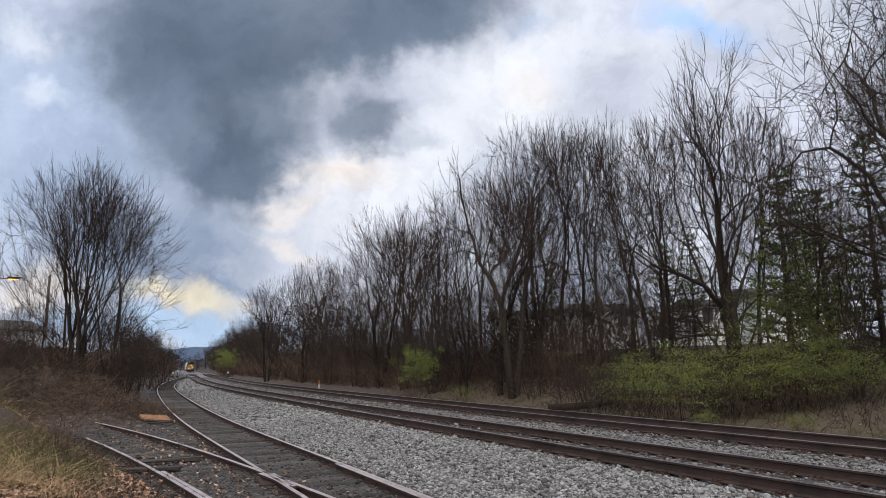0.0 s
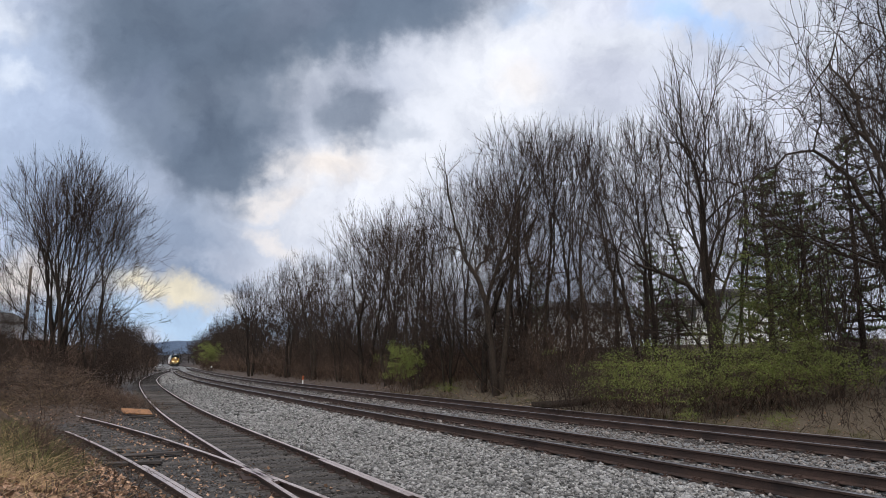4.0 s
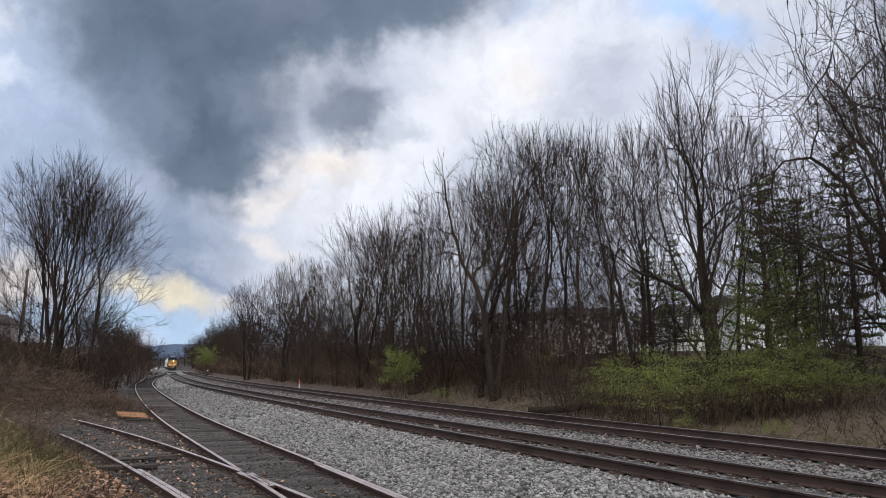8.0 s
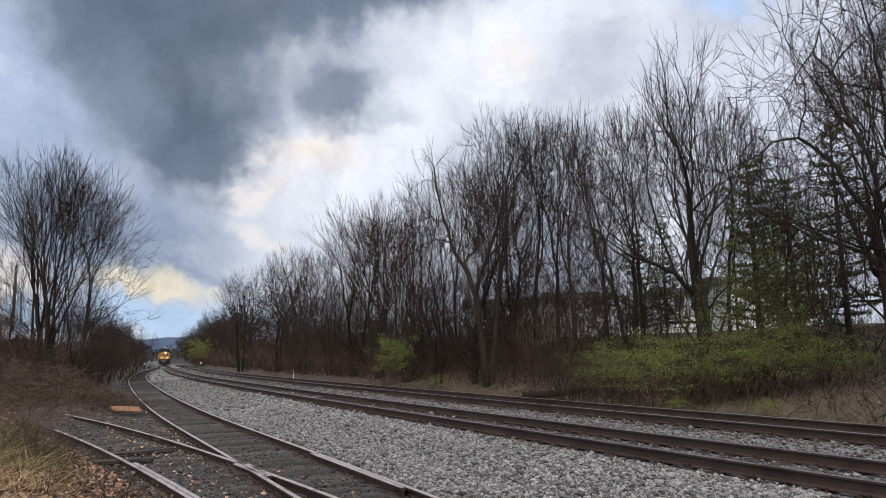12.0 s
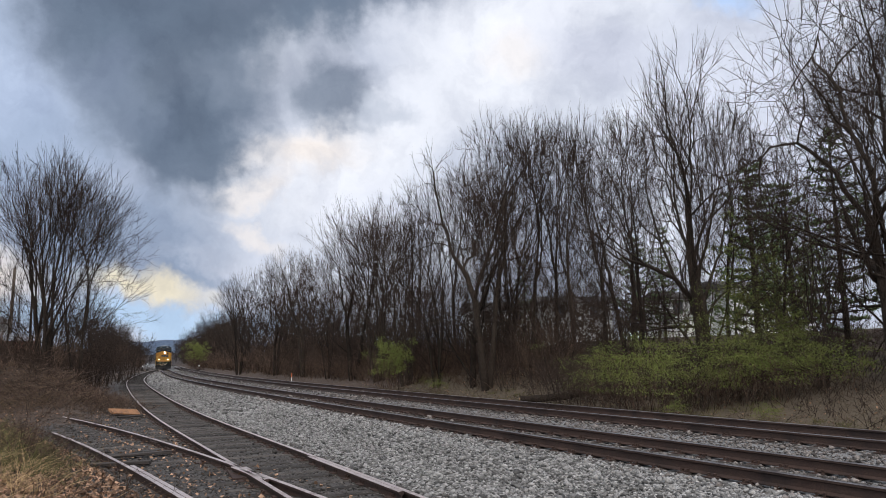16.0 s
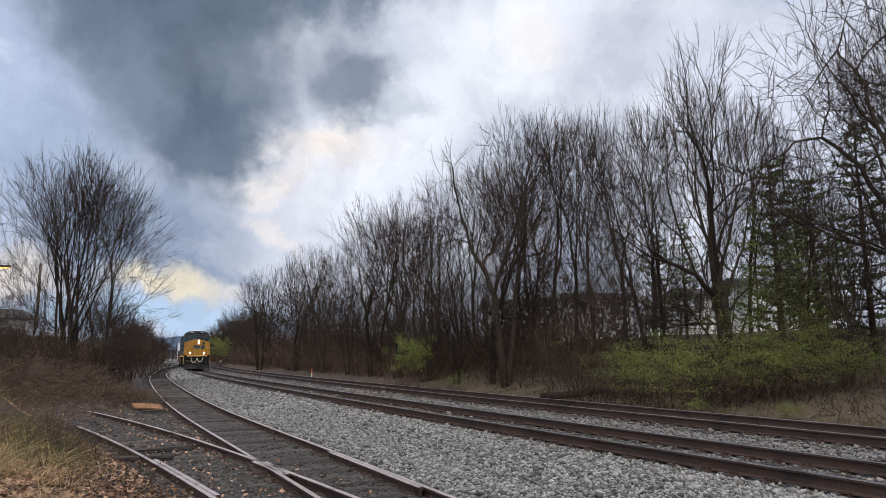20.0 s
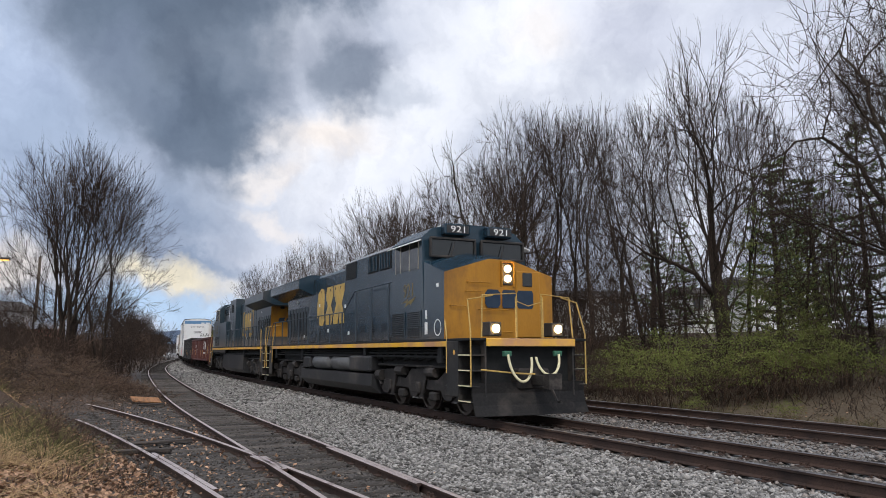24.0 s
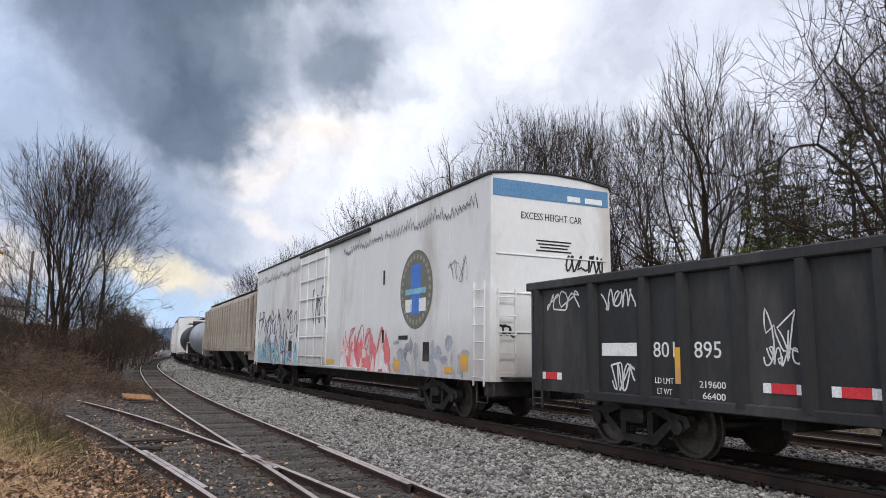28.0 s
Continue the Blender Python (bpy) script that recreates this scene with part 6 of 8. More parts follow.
        # the logo as plain blocks
        if turned_round:
            for a0, o in ((9.9, [(-0.25, -0.7), (0.25, -0.7), (0.25, -0.58), (-0.08, -0.58), (-0.08, 0.58), (0.25, 0.58), (0.25, 0.7), (-0.25, 0.7)]), (12.9, [(-0.25, -0.7), (0.25, -0.7), (0.25, 0.7), (-0.25, 0.7), (-0.25, 0.58), (0.08, 0.58), (0.08, -0.58), (-0.25, -0.58)])):
                part("logo_bracket", patch(o if side > 0 else [(-x, z) for x, z in reversed(o)]), DECAL, loco, "gold bracket of the worn hood emblem", at=facing(side, side * 0.968, Y(a0), 3.1))
            for a0, w in ((10.7, 0.62), (11.4, 0.5), (12.1, 0.6)):
                part("logo_block", patch([(-w / 2, -0.3), (-w / 4, -0.5), (w / 3, -0.5), (w / 2, -0.2), (w / 3, 0.1), (w / 2, 0.42), (w / 4, 0.5), (-w / 2, 0.4)]), DECAL, loco, "worn gold emblem block on the hood", at=facing(side, side * 0.968, Y(a0), 3.2))
            for a0 in (10.4, 10.75, 12.0, 12.35):
                part("logo_dot", patch([(0.13 * math.cos(k * math.pi / 8), 0.13 * math.sin(k * math.pi / 8)) for k in range(16)]), DECAL, loco, at=facing(side, side * 0.968, Y(a0), 2.42))
        else:
            block_a = [(-0.1, -0.7), (0.35, -0.72), (0.5, -0.5), (0.42, -0.2), (0.48, 0.3), (0.4, 0.66), (0.05, 0.72), (-0.35, 0.55), (-0.5, 0.15), (-0.48, -0.35)]
            block_b = [(-0.42, -0.7), (0.3, -0.7), (0.46, -0.3), (0.2, 0.0), (0.46, 0.34), (0.4, 0.7), (-0.3, 0.7), (-0.46, 0.3), (-0.2, 0.0), (-0.46, -0.34)]
            block_c = [(-0.62, -0.7), (-0.1, -0.7), (0.0, -0.3), (0.12, -0.7), (0.66, -0.7), (0.66, -0.45), (0.36, 0.0), (0.66, 0.45), (0.66, 0.7), (-0.62, 0.7), (-0.62, 0.45), (-0.3, 0.0), (-0.62, -0.45)]
            for a0, o in ((12.05, block_a), (10.95, block_b), (9.8, block_c)):
                o = o if side < 0 else [(-x, z) for x, z in reversed(o)]
                part("logo_block", patch(o), DECAL, loco, "large gold logo block on the hood", at=facing(side, side * 0.966, Y(a0), 3.17))
        for a, z in ((8.3, 3.0), (12.2, 3.25), (7.9, 2.1), (14.4, 2.1), (11.0, 2.25), (15.6, 3.55)):
            part("label_plate", bar(0.16, 0.12), PALE_PAINT, loco, at=facing(side, side * (1.204 if a < 8.35 else 0.975), Y(a), z))
        # handrails
        tube = ([(side * 1.47, Y(6.4), 2.78)] if turned_round else [(side * 1.47, Y(2.95), 3.38), (side * 1.47, Y(6.5), 3.36)]) + [(side * 1.47, Y(7.6), 2.76), (side * 1.47, Y(rear + 0.5), 2.76), (side * 1.47, Y(rear + 0.85), 2.6), (side * 1.47, Y(rear + 0.95), 1.0)]
        part("handrail", Shape().tube(tube, 0.02, 8), DARKRAIL, loco)
        for k in range(11):
            y = (6.5 if turned_round else 3.6) + k * (rear - (6.3 if turned_round else 3.4)) / 10
            part("stanchion", Shape().rod((side * 1.47, Y(y), 1.76), (side * 1.47, Y(y), 3.38 if y < 6.6 and not turned_round else 2.76), 0.024, 6), DARKRAIL, loco)
    if turned_round:
        for side in (-1, 1):
            part("side_panel", Shape().box(*sorted((side * 1.18, side * 1.495)), Y(3.3), Y(6.35), 1.78, 3.37, 0.015), paint, loco, "flat grimy side panel behind the cab")
            part("side_skirt", Shape().box(*sorted((side * 1.4, side * 1.49)), Y(0.0), Y(6.3), 1.42, 1.598, 0.01), BLACK, loco)
            part("deck_box", Shape().box(*sorted((side * 1.0, side * 1.4)), Y(7.1), Y(8.2), 1.78, 2.15, 0.02), paint, loco)
            part("roof_pipe", Shape().tube([(side * 1.22, Y(5.9), 4.4), (side * 1.4, Y(6.8), 3.45), (side * 1.4, Y(8.1), 3.4), (side * 1.4, Y(8.1), 2.8)], 0.014, 6), TANK, loco)
        part("dynamic_brake_box", Shape().box(-1.26, 1.26, Y(6.35), Y(8.6), 1.78, 4.7, 0.03), paint, loco)
        for side in (-1, 1):
            part("intake_grille", Shape().box(*sorted((side * 1.25, side * 1.275)), Y(6.9), Y(7.7), 3.9, 4.4, 0.01), GRILLE_AND_SHADE, loco, "dark mesh air intake")
            for y in (6.5, 7.2, 7.9):
                part("hood_door", Shape().box(*sorted((side * 1.25, side * 1.268)), Y(y), Y(y + 0.5), 2.1, 3.7, 0.006), paint, loco)
    # tank, reservoirs
    tank = [(-1.42, 0.84), (-1.42, 0.5), (-1.15, 0.27), (1.15, 0.27), (1.42, 0.5), (1.42, 0.84), (0.9, 0.84), (0.9, 1.05), (-0.9, 1.05), (-0.9, 0.84)]
    if turned_round:
        tank = [(-1.42, 1.3), (-1.42, 0.5), (-1.2, 0.3), (1.2, 0.3), (1.42, 0.5), (1.42, 1.3)]
    part("fuel_tank", Shape().prism(tank, "y", Y(5.05), Y(13.0)), TANK_GREY, loco, "grimy fuel tank between the trucks")
    if not turned_round:
        for side in (-1, 1):
            part("tank_box", Shape().box(*sorted((side * 0.9, side * 1.46)), Y(5.1), Y(7.05), 0.9, 1.36, 0.05), TANK_GREY, loco)
            part("tank_box", Shape().box(*sorted((side * 0.9, side * 1.44)), Y(11.75), Y(12.7), 0.9, 1.3, 0.05), TANK_GREY, loco)
            for a, b in ((7.2, 9.2), (9.5, 11.5)):
                prof = [(0.0, Y(a)), (0.16, Y(a + 0.03)), (0.25, Y(a + 0.14)), (0.25, Y(b - 0.14)), (0.16, Y(b - 0.03)), (0.0, Y(b))]
                part("air_reservoir", Shape().tube([(side * 1.2, y, 1.12) for r, y in prof], [max(r, 0.01) for r, y in prof], 16), RESERVOIR, loco, "dull cylindrical air reservoir", smooth=True)
    # trucks
    frame_out = [(-2.75, 0.55), (-2.6, 0.98), (-1.7, 1.02), (-1.25, 0.8), (-0.75, 0.78), (-0.4, 1.04), (0.4, 1.04), (0.75, 0.78), (1.25, 0.8), (1.7, 1.02), (2.6, 0.98), (2.75, 0.55), (2.4, 0.34), (1.62, 0.34), (1.4, 0.55), (0.6, 0.55), (0.36, 0.33), (-0.36, 0.33), (-0.6, 0.55), (-1.4, 0.55), (-1.62, 0.34), (-2.4, 0.34)]
    for yc in (2.3, rear - 1.62):
        sh = Shape().box(-1.0, 1.0, -0.5, 0.5, 0.55, 1.1, 0.04)
        for a, b in ((-1.17, -0.98), (0.98, 1.17)):
            sh.prism(frame_out, "x", a, b)
            q = -1 if a < 0 else 1
            for y in (-2, 0, 2):
                sh.rod((a - 0.06, y, 0.53), (b + 0.06, y, 0.53), 0.2, 12)
                sh.box(*sorted((q * 0.98, q * 1.24)), y - 0.26, y + 0.26, 0.42, 0.72, 0.04)
            for y in (-1.0, 1.0):
                sh.rod((q * 1.22, y - 0.28, 0.98), (q * 1.22, y + 0.22, 0.98), 0.12, 10)
                sh.rod((q * 1.2, y + 0.3, 0.95), (q * 1.2, y + 0.55, 0.4), 0.035, 6)
                sh.box(*sorted((q * 1.05, q * 1.22)), y - 0.2, y + 0.2, 0.28, 0.5, 0.04)
            sh.rod((q * 1.25, -2.9, 0.98), (q * 1.25, -2.35, 0.55), 0.04, 6).rod((q * 1.25, 2.9, 0.98), (q * 1.25, 2.35, 0.55), 0.04, 6)
            sh.rod((q * 1.25, -2.6, 1.12), (q * 1.25, 2.6, 1.12), 0.03, 6)
            for y in (-2.55, 2.55):
                sh.rod((q * 1.2, y - 0.18, 0.82), (q * 1.2, y + 0.18, 0.82), 0.15, 10)
        tr = part("truck", sh, SOOT, loco, "grimy three-axle truck", at=Matrix.Translation((0, Y(yc), 0)))
        for dy in (-2, 0, 2):
            w = part("wheelset", WHEELS[0.53], TREAD, tr, at=Matrix.Translation((0, dy, 0.53)))
            SPINNING.append((w, dy, 0.53, sense))
    return loco


surface_green = surface("glad_hand_green", (0.03, 0.1, 0.065), (0.05, 0.14, 0.095), 4, 30, 0.6, 0, 0)
latch_mesh = Shape().box(-0.012, 0.012, -0.03, 0.03, -0.05, 0.05, 0.006).mesh("latch", SOOT)
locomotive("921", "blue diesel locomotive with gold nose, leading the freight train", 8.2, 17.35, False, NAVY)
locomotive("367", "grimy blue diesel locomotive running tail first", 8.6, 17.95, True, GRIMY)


# ---- gondolas ----
def gondola(label, s0, s1, low, high, paint, ribs, seed):
    car, mid = rolling("gondola_car", label, "gondola car", s0, s1, 5.6, "gondola cars")
    h = (s1 - s0) / 2
    for side in (-1, 1):
        part("side_wall", Shape().box(*sorted((side * 1.4, side * 1.43)), -h, h, low, high - 0.1, 0.004), paint, car)
        part("top_chord", Shape().box(*sorted((side * 1.36, side * 1.52)), -h - 0.05, h + 0.05, high - 0.15, high, 0.02), paint, car)
        part("side_sill", Shape().box(*sorted((side * 1.36, side * 1.5)), -h + 1.6, h - 1.6, low - 0.08, low + 0.06, 0.015), paint, car)
        rib = Shape().prism([(-0.09, 0.0), (-0.06, side * 0.085), (0.06, side * 0.085), (0.09, 0.0)], "z", low, high - 0.14)
        rib.v = [(y, x, z) for x, y, z in rib.v]
        me = rib.mesh("rib", paint)
        for at_s in ribs:
            part("rib", me, paint, car, at=Matrix.Translation((side * 1.43, at_s - mid, 0)))
        for y in (-h + 0.06, h - 0.36):
            ladder(car, side, side * 1.44, y, y + 0.3, low - 0.3, high - 0.25, 6, paint)
    part("floor", Shape().box(-1.4, 1.4, -h, h, low + 0.02, low + 0.1, 0.01), paint, car)
    part("center_sill", Shape().box(-0.25, 0.25, -h - 0.3, h + 0.3, low - 0.2, low + 0.02, 0.02), SOOT, car)
    for way in (-1, 1):
        part("end_wall", Shape().box(-1.4, 1.4, *sorted((way * (h - 0.03), way * h)), low, high - 0.1, 0.004), paint, car)
        part("top_chord", Shape().box(-1.36, 1.36, *sorted((way * (h - 0.06), way * (h + 0.06))), high - 0.15, high, 0.02), paint, car)
        for k in range(4):
            z = low + 0.25 + k * (high - low - 0.6) / 3
            part("end_rib", Shape().box(-0.85, 1.38, *sorted((way * h, way * (h + 0.09))), z, z + 0.12, 0.03), paint, car)
        ladder(car, way, way * (h + 0.05), -1.38, -0.98, low - 0.2, high - 0.3, 6, paint, across=True)
        coupler(car, way * h, way)
        freight_truck(car, way * (h - 2.35), True)
        part("brake_gear", Shape().rod((-0.7, way * (h - 3.6), low - 0.15), (0.5, way * (h - 3.9), low - 0.2), 0.09, 8), SOOT, car)
    part("brake_reservoir", Shape().tube([(-0.8, 0.6, low - 0.25), (-0.8, 1.7, low - 0.25)], 0.2, 12), SOOT, car)
    part("brake_cylinder", Shape().tube([(-0.6, -1.4, low - 0.22), (-0.6, -0.7, low - 0.22)], 0.13, 12), SOOT, car)
    for y in (-2.7, 0.0, 2.7):
        part("cross_bearer", Shape().box(-1.2, 1.2, y - 0.1, y + 0.1, low - 0.25, low, 0.02), SOOT, car)
    return car, mid


def near_patch(car, mid, s, z, shape, material, label="", name="marking", x=-1.434):
    return part(name, shape, material, car, label, at=facing(NEAR, x, s - mid, z))


def build_gondolas():
    car, mid = gondola("rust-red gondola car with ribbed sides and white lettering", 41.1, 57.1, 0.84, 2.56, OXIDE, [56.85, 55.75, 54.49, 53.05, 51.59, 50.12, 49.04, 47.94, 46.89, 45.83, 44.7, 43.55, 42.4, 41.35], 3)
    hook = [(-0.42, 0.3), (-0.42, -0.3), (0.34, -0.3), (0.34, -0.16), (-0.24, -0.16), (-0.24, 0.16), (0.34, 0.16), (0.34, 0.3)]
    near_patch(car, mid, 45.0, 1.95, patch(hook), PALE_PAINT, "large white logo shape", "logo_shape", -1.5)
    near_patch(car, mid, 44.15, 1.95, patch([(-0.42, -0.3), (-0.2, -0.3), (0.0, 0.02), (0.2, -0.3), (0.42, -0.3), (0.42, 0.3), (0.24, 0.3), (0.0, 0.12), (-0.24, 0.3), (-0.42, 0.3)]), PALE_PAINT, "large white logo shape", "logo_shape", -1.5)
    for s, w in ((45.3, 0.5), (44.55, 0.3), (44.1, 0.3)):
        near_patch(car, mid, s, 1.38, bar(w, 0.13), PALE_PAINT, x=-1.5)
    near_patch(car, mid, 54.0, 1.93, bar(0.55, 0.17), PALE_PAINT)
    letters("8259", 0.62, 0.2, PALE_PAINT, car, facing(NEAR, -1.436, 53.0 - mid, 1.93))
    letters("LD.LMT", 0.34, 0.08, PALE_PAINT, car, facing(NEAR, -1.436, 54.0 - mid, 1.62))
    letters("LT.WT", 0.28, 0.08, PALE_PAINT, car, facing(NEAR, -1.436, 54.0 - mid, 1.45))
    letters("279000", 0.36, 0.08, PALE_PAINT, car, facing(NEAR, -1.436, 53.0 - mid, 1.62))
    letters("CONCENTRATE\nSERVICE ONLY", 0.5, 0.17, PALE_PAINT, car, facing(NEAR, -1.436, 51.7 - mid, 1.62))
    near_patch(car, mid, 51.8, 2.05, bar(0.6, 0.03), PALE_PAINT)
    for s, z in ((55.6, 1.5), (52.4, 1.45), (47.6, 1.35), (46.0, 1.3), (43.05, 1.3), (42.0, 1.6)):
        near_patch(car, mid, s, z, bar(0.09, 0.55), STRIPE, "yellow reflector strip", "reflector", -1.518)
    for seed, s, z, w, h in ((1, 53.2, 1.25, 0.7, 0.7), (2, 50.6, 1.75, 0.8, 0.5), (3, 48.5, 1.8, 0.75, 0.35), (4, 42.5, 1.95, 0.75, 0.32), (5, 42.4, 1.5, 0.6, 0.4), (6, 55.3, 1.5, 0.6, 0.4)):
        near_patch(car, mid, s, z, scrawl(seed, w, h, 4, 0.03), CHALK, "white graffiti scrawl", "graffiti")
    near_patch(car, mid, 43.3, 1.72, patch([(-0.26, -0.2), (0.26, -0.2), (0.26, 0.2), (-0.26, 0.2)]), PALE_PAINT, name="placard")
    near_patch(car, mid, 43.3, 1.72, bar(0.46, 0.33), SOOT, name="placard_field", x=-1.439)
    for s, w in ((54.0, 0.4), (56.0, 0.2), (47.0, 0.3), (42.2, 0.4)):
        near_patch(car, mid, s, 0.98, bar(w, 0.05), PALE_PAINT)
    car, mid = gondola("black gondola car with ribbed sides, white numbers and graffiti", 58.2, 73.9, 0.84, 2.78, COAL, [73.63, 72.08, 70.89, 70.13, 69.19, 68.25, 67.32, 66.4, 65.5, 64.75, 63.85, 62.9, 61.95, 61.2, 60.0, 58.47], 4)
    near_patch(car, mid, 71.5, 1.57, bar(0.8, 0.2), PALE_PAINT)
    letters("801", 0.42, 0.22, PALE_PAINT, car, facing(NEAR, -1.436, 70.54 - mid, 1.57))
    letters("895", 0.46, 0.22, PALE_PAINT, car, facing(NEAR, -1.436, 69.74 - mid, 1.57))
    letters("LD LMT", 0.36, 0.08, PALE_PAINT, car, facing(NEAR, -1.436, 70.55 - mid, 1.13))
    letters("LT WT", 0.28, 0.08, PALE_PAINT, car, facing(NEAR, -1.436, 70.55 - mid, 0.98))
    letters("219600", 0.44, 0.09, PALE_PAINT, car, facing(NEAR, -1.436, 69.68 - mid, 1.11))
    letters("66400", 0.38, 0.09, PALE_PAINT, car, facing(NEAR, -1.436, 69.66 - mid, 0.96))
    letters("IL 52-6", 0.3, 0.07, PALE_PAINT, car, facing(NEAR, -1.436, 62.6 - mid, 1.35))
    near_patch(car, mid, 62.6, 1.23, bar(0.4, 0.05), PALE_PAINT)
    for s in (73.27, 68.6, 67.7, 65.9, 65.05, 63.3, 62.35, 60.6, 59.2):
        near_patch(car, mid, s, 1.11, bar(0.58, 0.12), PALE_PAINT, name="reflector")
        near_patch(car, mid, s, 1.11, bar(0.34, 0.12), RED_MARK, "red and white reflector strip", "reflector_red", -1.439)
    for s in (70.2, 66.2, 64.0, 58.75):
        near_patch(car, mid, s, 1.35, bar(0.1, 0.5), STRIPE, "yellow reflector strip", "reflector", -1.52)
    for seed, s, z, w, h, n in ((11, 72.9, 2.4, 0.95, 0.32, 5), (12, 71.5, 2.35, 0.85, 0.4, 5), (13, 71.4, 1.15, 0.6, 0.45, 4), (14, 68.6, 1.75, 0.5, 0.7, 3), (15, 65.4, 1.4, 0.7, 0.7, 3), (16, 64.6, 1.5, 0.6, 0.8, 3), (17, 61.6, 1.7, 0.85, 1.2, 4), (18, 59.6, 1.75, 1.0, 0.45, 5), (19, 68.6, 1.5, 0.5, 0.25, 4), (20, 66.9, 1.3, 0.5, 0.5, 3)):
        near_patch(car, mid, s, z, scrawl(seed, w, h, n, 0.022 if seed > 13 else 0.03), CHALK, "chalky white graffiti scrawl", "graffiti")


build_gondolas()


# ---- boxcars ----
def boxcar(label, s0, s1, low, high, paint, keyed, detailed=False, name="boxcar"):
    car, mid = rolling(name, label, "boxcar", s0, s1, (s1 - s0) / 2 - 3, "boxcars")
    h = (s1 - s0) / 2
    out = [(-1.53, low), (1.53, low), (1.53, high - 0.06), (1.5, high), (0.75, high + 0.09), (0, high + 0.12), (-0.75, high + 0.09), (-1.5, high), (-1.53, high - 0.06)]
    part("body", Shape().prism(out, "y", -h, h), paint, car)
    part("roof_edge", Shape().box(-1.56, -1.5, -h - 0.02, h + 0.02, high - 0.05, high + 0.02, 0.01), SOOT, car)
    part("roof_edge", Shape().box(1.5, 1.56, -h - 0.02, h + 0.02, high - 0.05, high + 0.02, 0.01), SOOT, car)
    part("center_sill", Shape().box(-0.35, 0.35, -h - 0.3, h + 0.3, low - 0.35, low, 0.02), SOOT, car)
    for way in (-1, 1):
        coupler(car, way * h, way)
        freight_truck(car, way * (h - 3.4), keyed)
        part("end_sill", Shape().box(-1.45, 1.45, *sorted((way * (h - 0.4), way * h)), low - 0.3, low, 0.02), SOOT, car)
        part("roof_edge", Shape().tube([(x, way * (h + 0.01), z) for x, z in out[2:]], 0.028, 6), SOOT, car, "dark lip along the roof end")
        for z in (1.9, 2.7, 3.5):
            part("end_corrugation", Shape().box(-1.4, 1.4, *sorted((way * h, way * (h + 0.02))), z, z + 0.03, 0.005), paint, car)
        for side in (-1, 1):
            ladder(car, side, side * 1.55, *sorted((way * (h - 0.2), way * (h - 0.68))), low - 0.1, 2.95, 6, paint)
            part("stirrup_step", Shape().tube([(side * 1.5, way * (h - 0.15), low), (side * 1.5, way * (h - 0.15), low - 0.42), (side * 1.5, way * (h - 0.6), low - 0.42), (side * 1.5, way * (h - 0.6), low)], 0.018, 6), SOOT, car)
        ladder(car, way, way * (h + 0.06), -1.4, -0.95, low, 2.8, 5, paint, across=True)
    for side in (-1, 1):
        d0 = -0.35
        dr = part("door", Shape().box(*sorted((side * 1.53, side * 1.6)), d0, d0 + 3.6, low + 0.1, high - 0.22, 0.02), paint, car)
        for k in range(4):
            y = d0 + 0.25 + k * 1.03
            part("door_rod", Shape().rod((side * 1.63, y, low + 0.1), (side * 1.63, y, high - 0.25), 0.025, 6), paint, dr)
        for k in range(6):
            z = low + 0.35 + k * 0.68
            part("door_rib", Shape().box(*sorted((side * 1.6, side * 1.64)), d0 + 0.1, d0 + 3.5, z, z + 0.05, 0.01), paint, dr)
        part("door_track", Shape().box(*sorted((side * 1.53, side * 1.62)), d0 - 3.9, d0 + 3.7, low + 0.02, low + 0.1, 0.01), paint, car)
        part("door_track", Shape().box(*sorted((side * 1.53, side * 1.62)), d0 - 3.9, d0 + 3.7, high - 0.22, high - 0.12, 0.01), SOOT, car)
        for k in range(1, 12):
            y = -h + k * 2 * h / 12
            if not d0 - 0.2 < y < d0 + 3.8:
                part("panel_seam", Shape().box(*sorted((side * 1.53, side * 1.536)), y - 0.012, y + 0.012, low, high - 0.08), paint, car)
    return car, mid, h


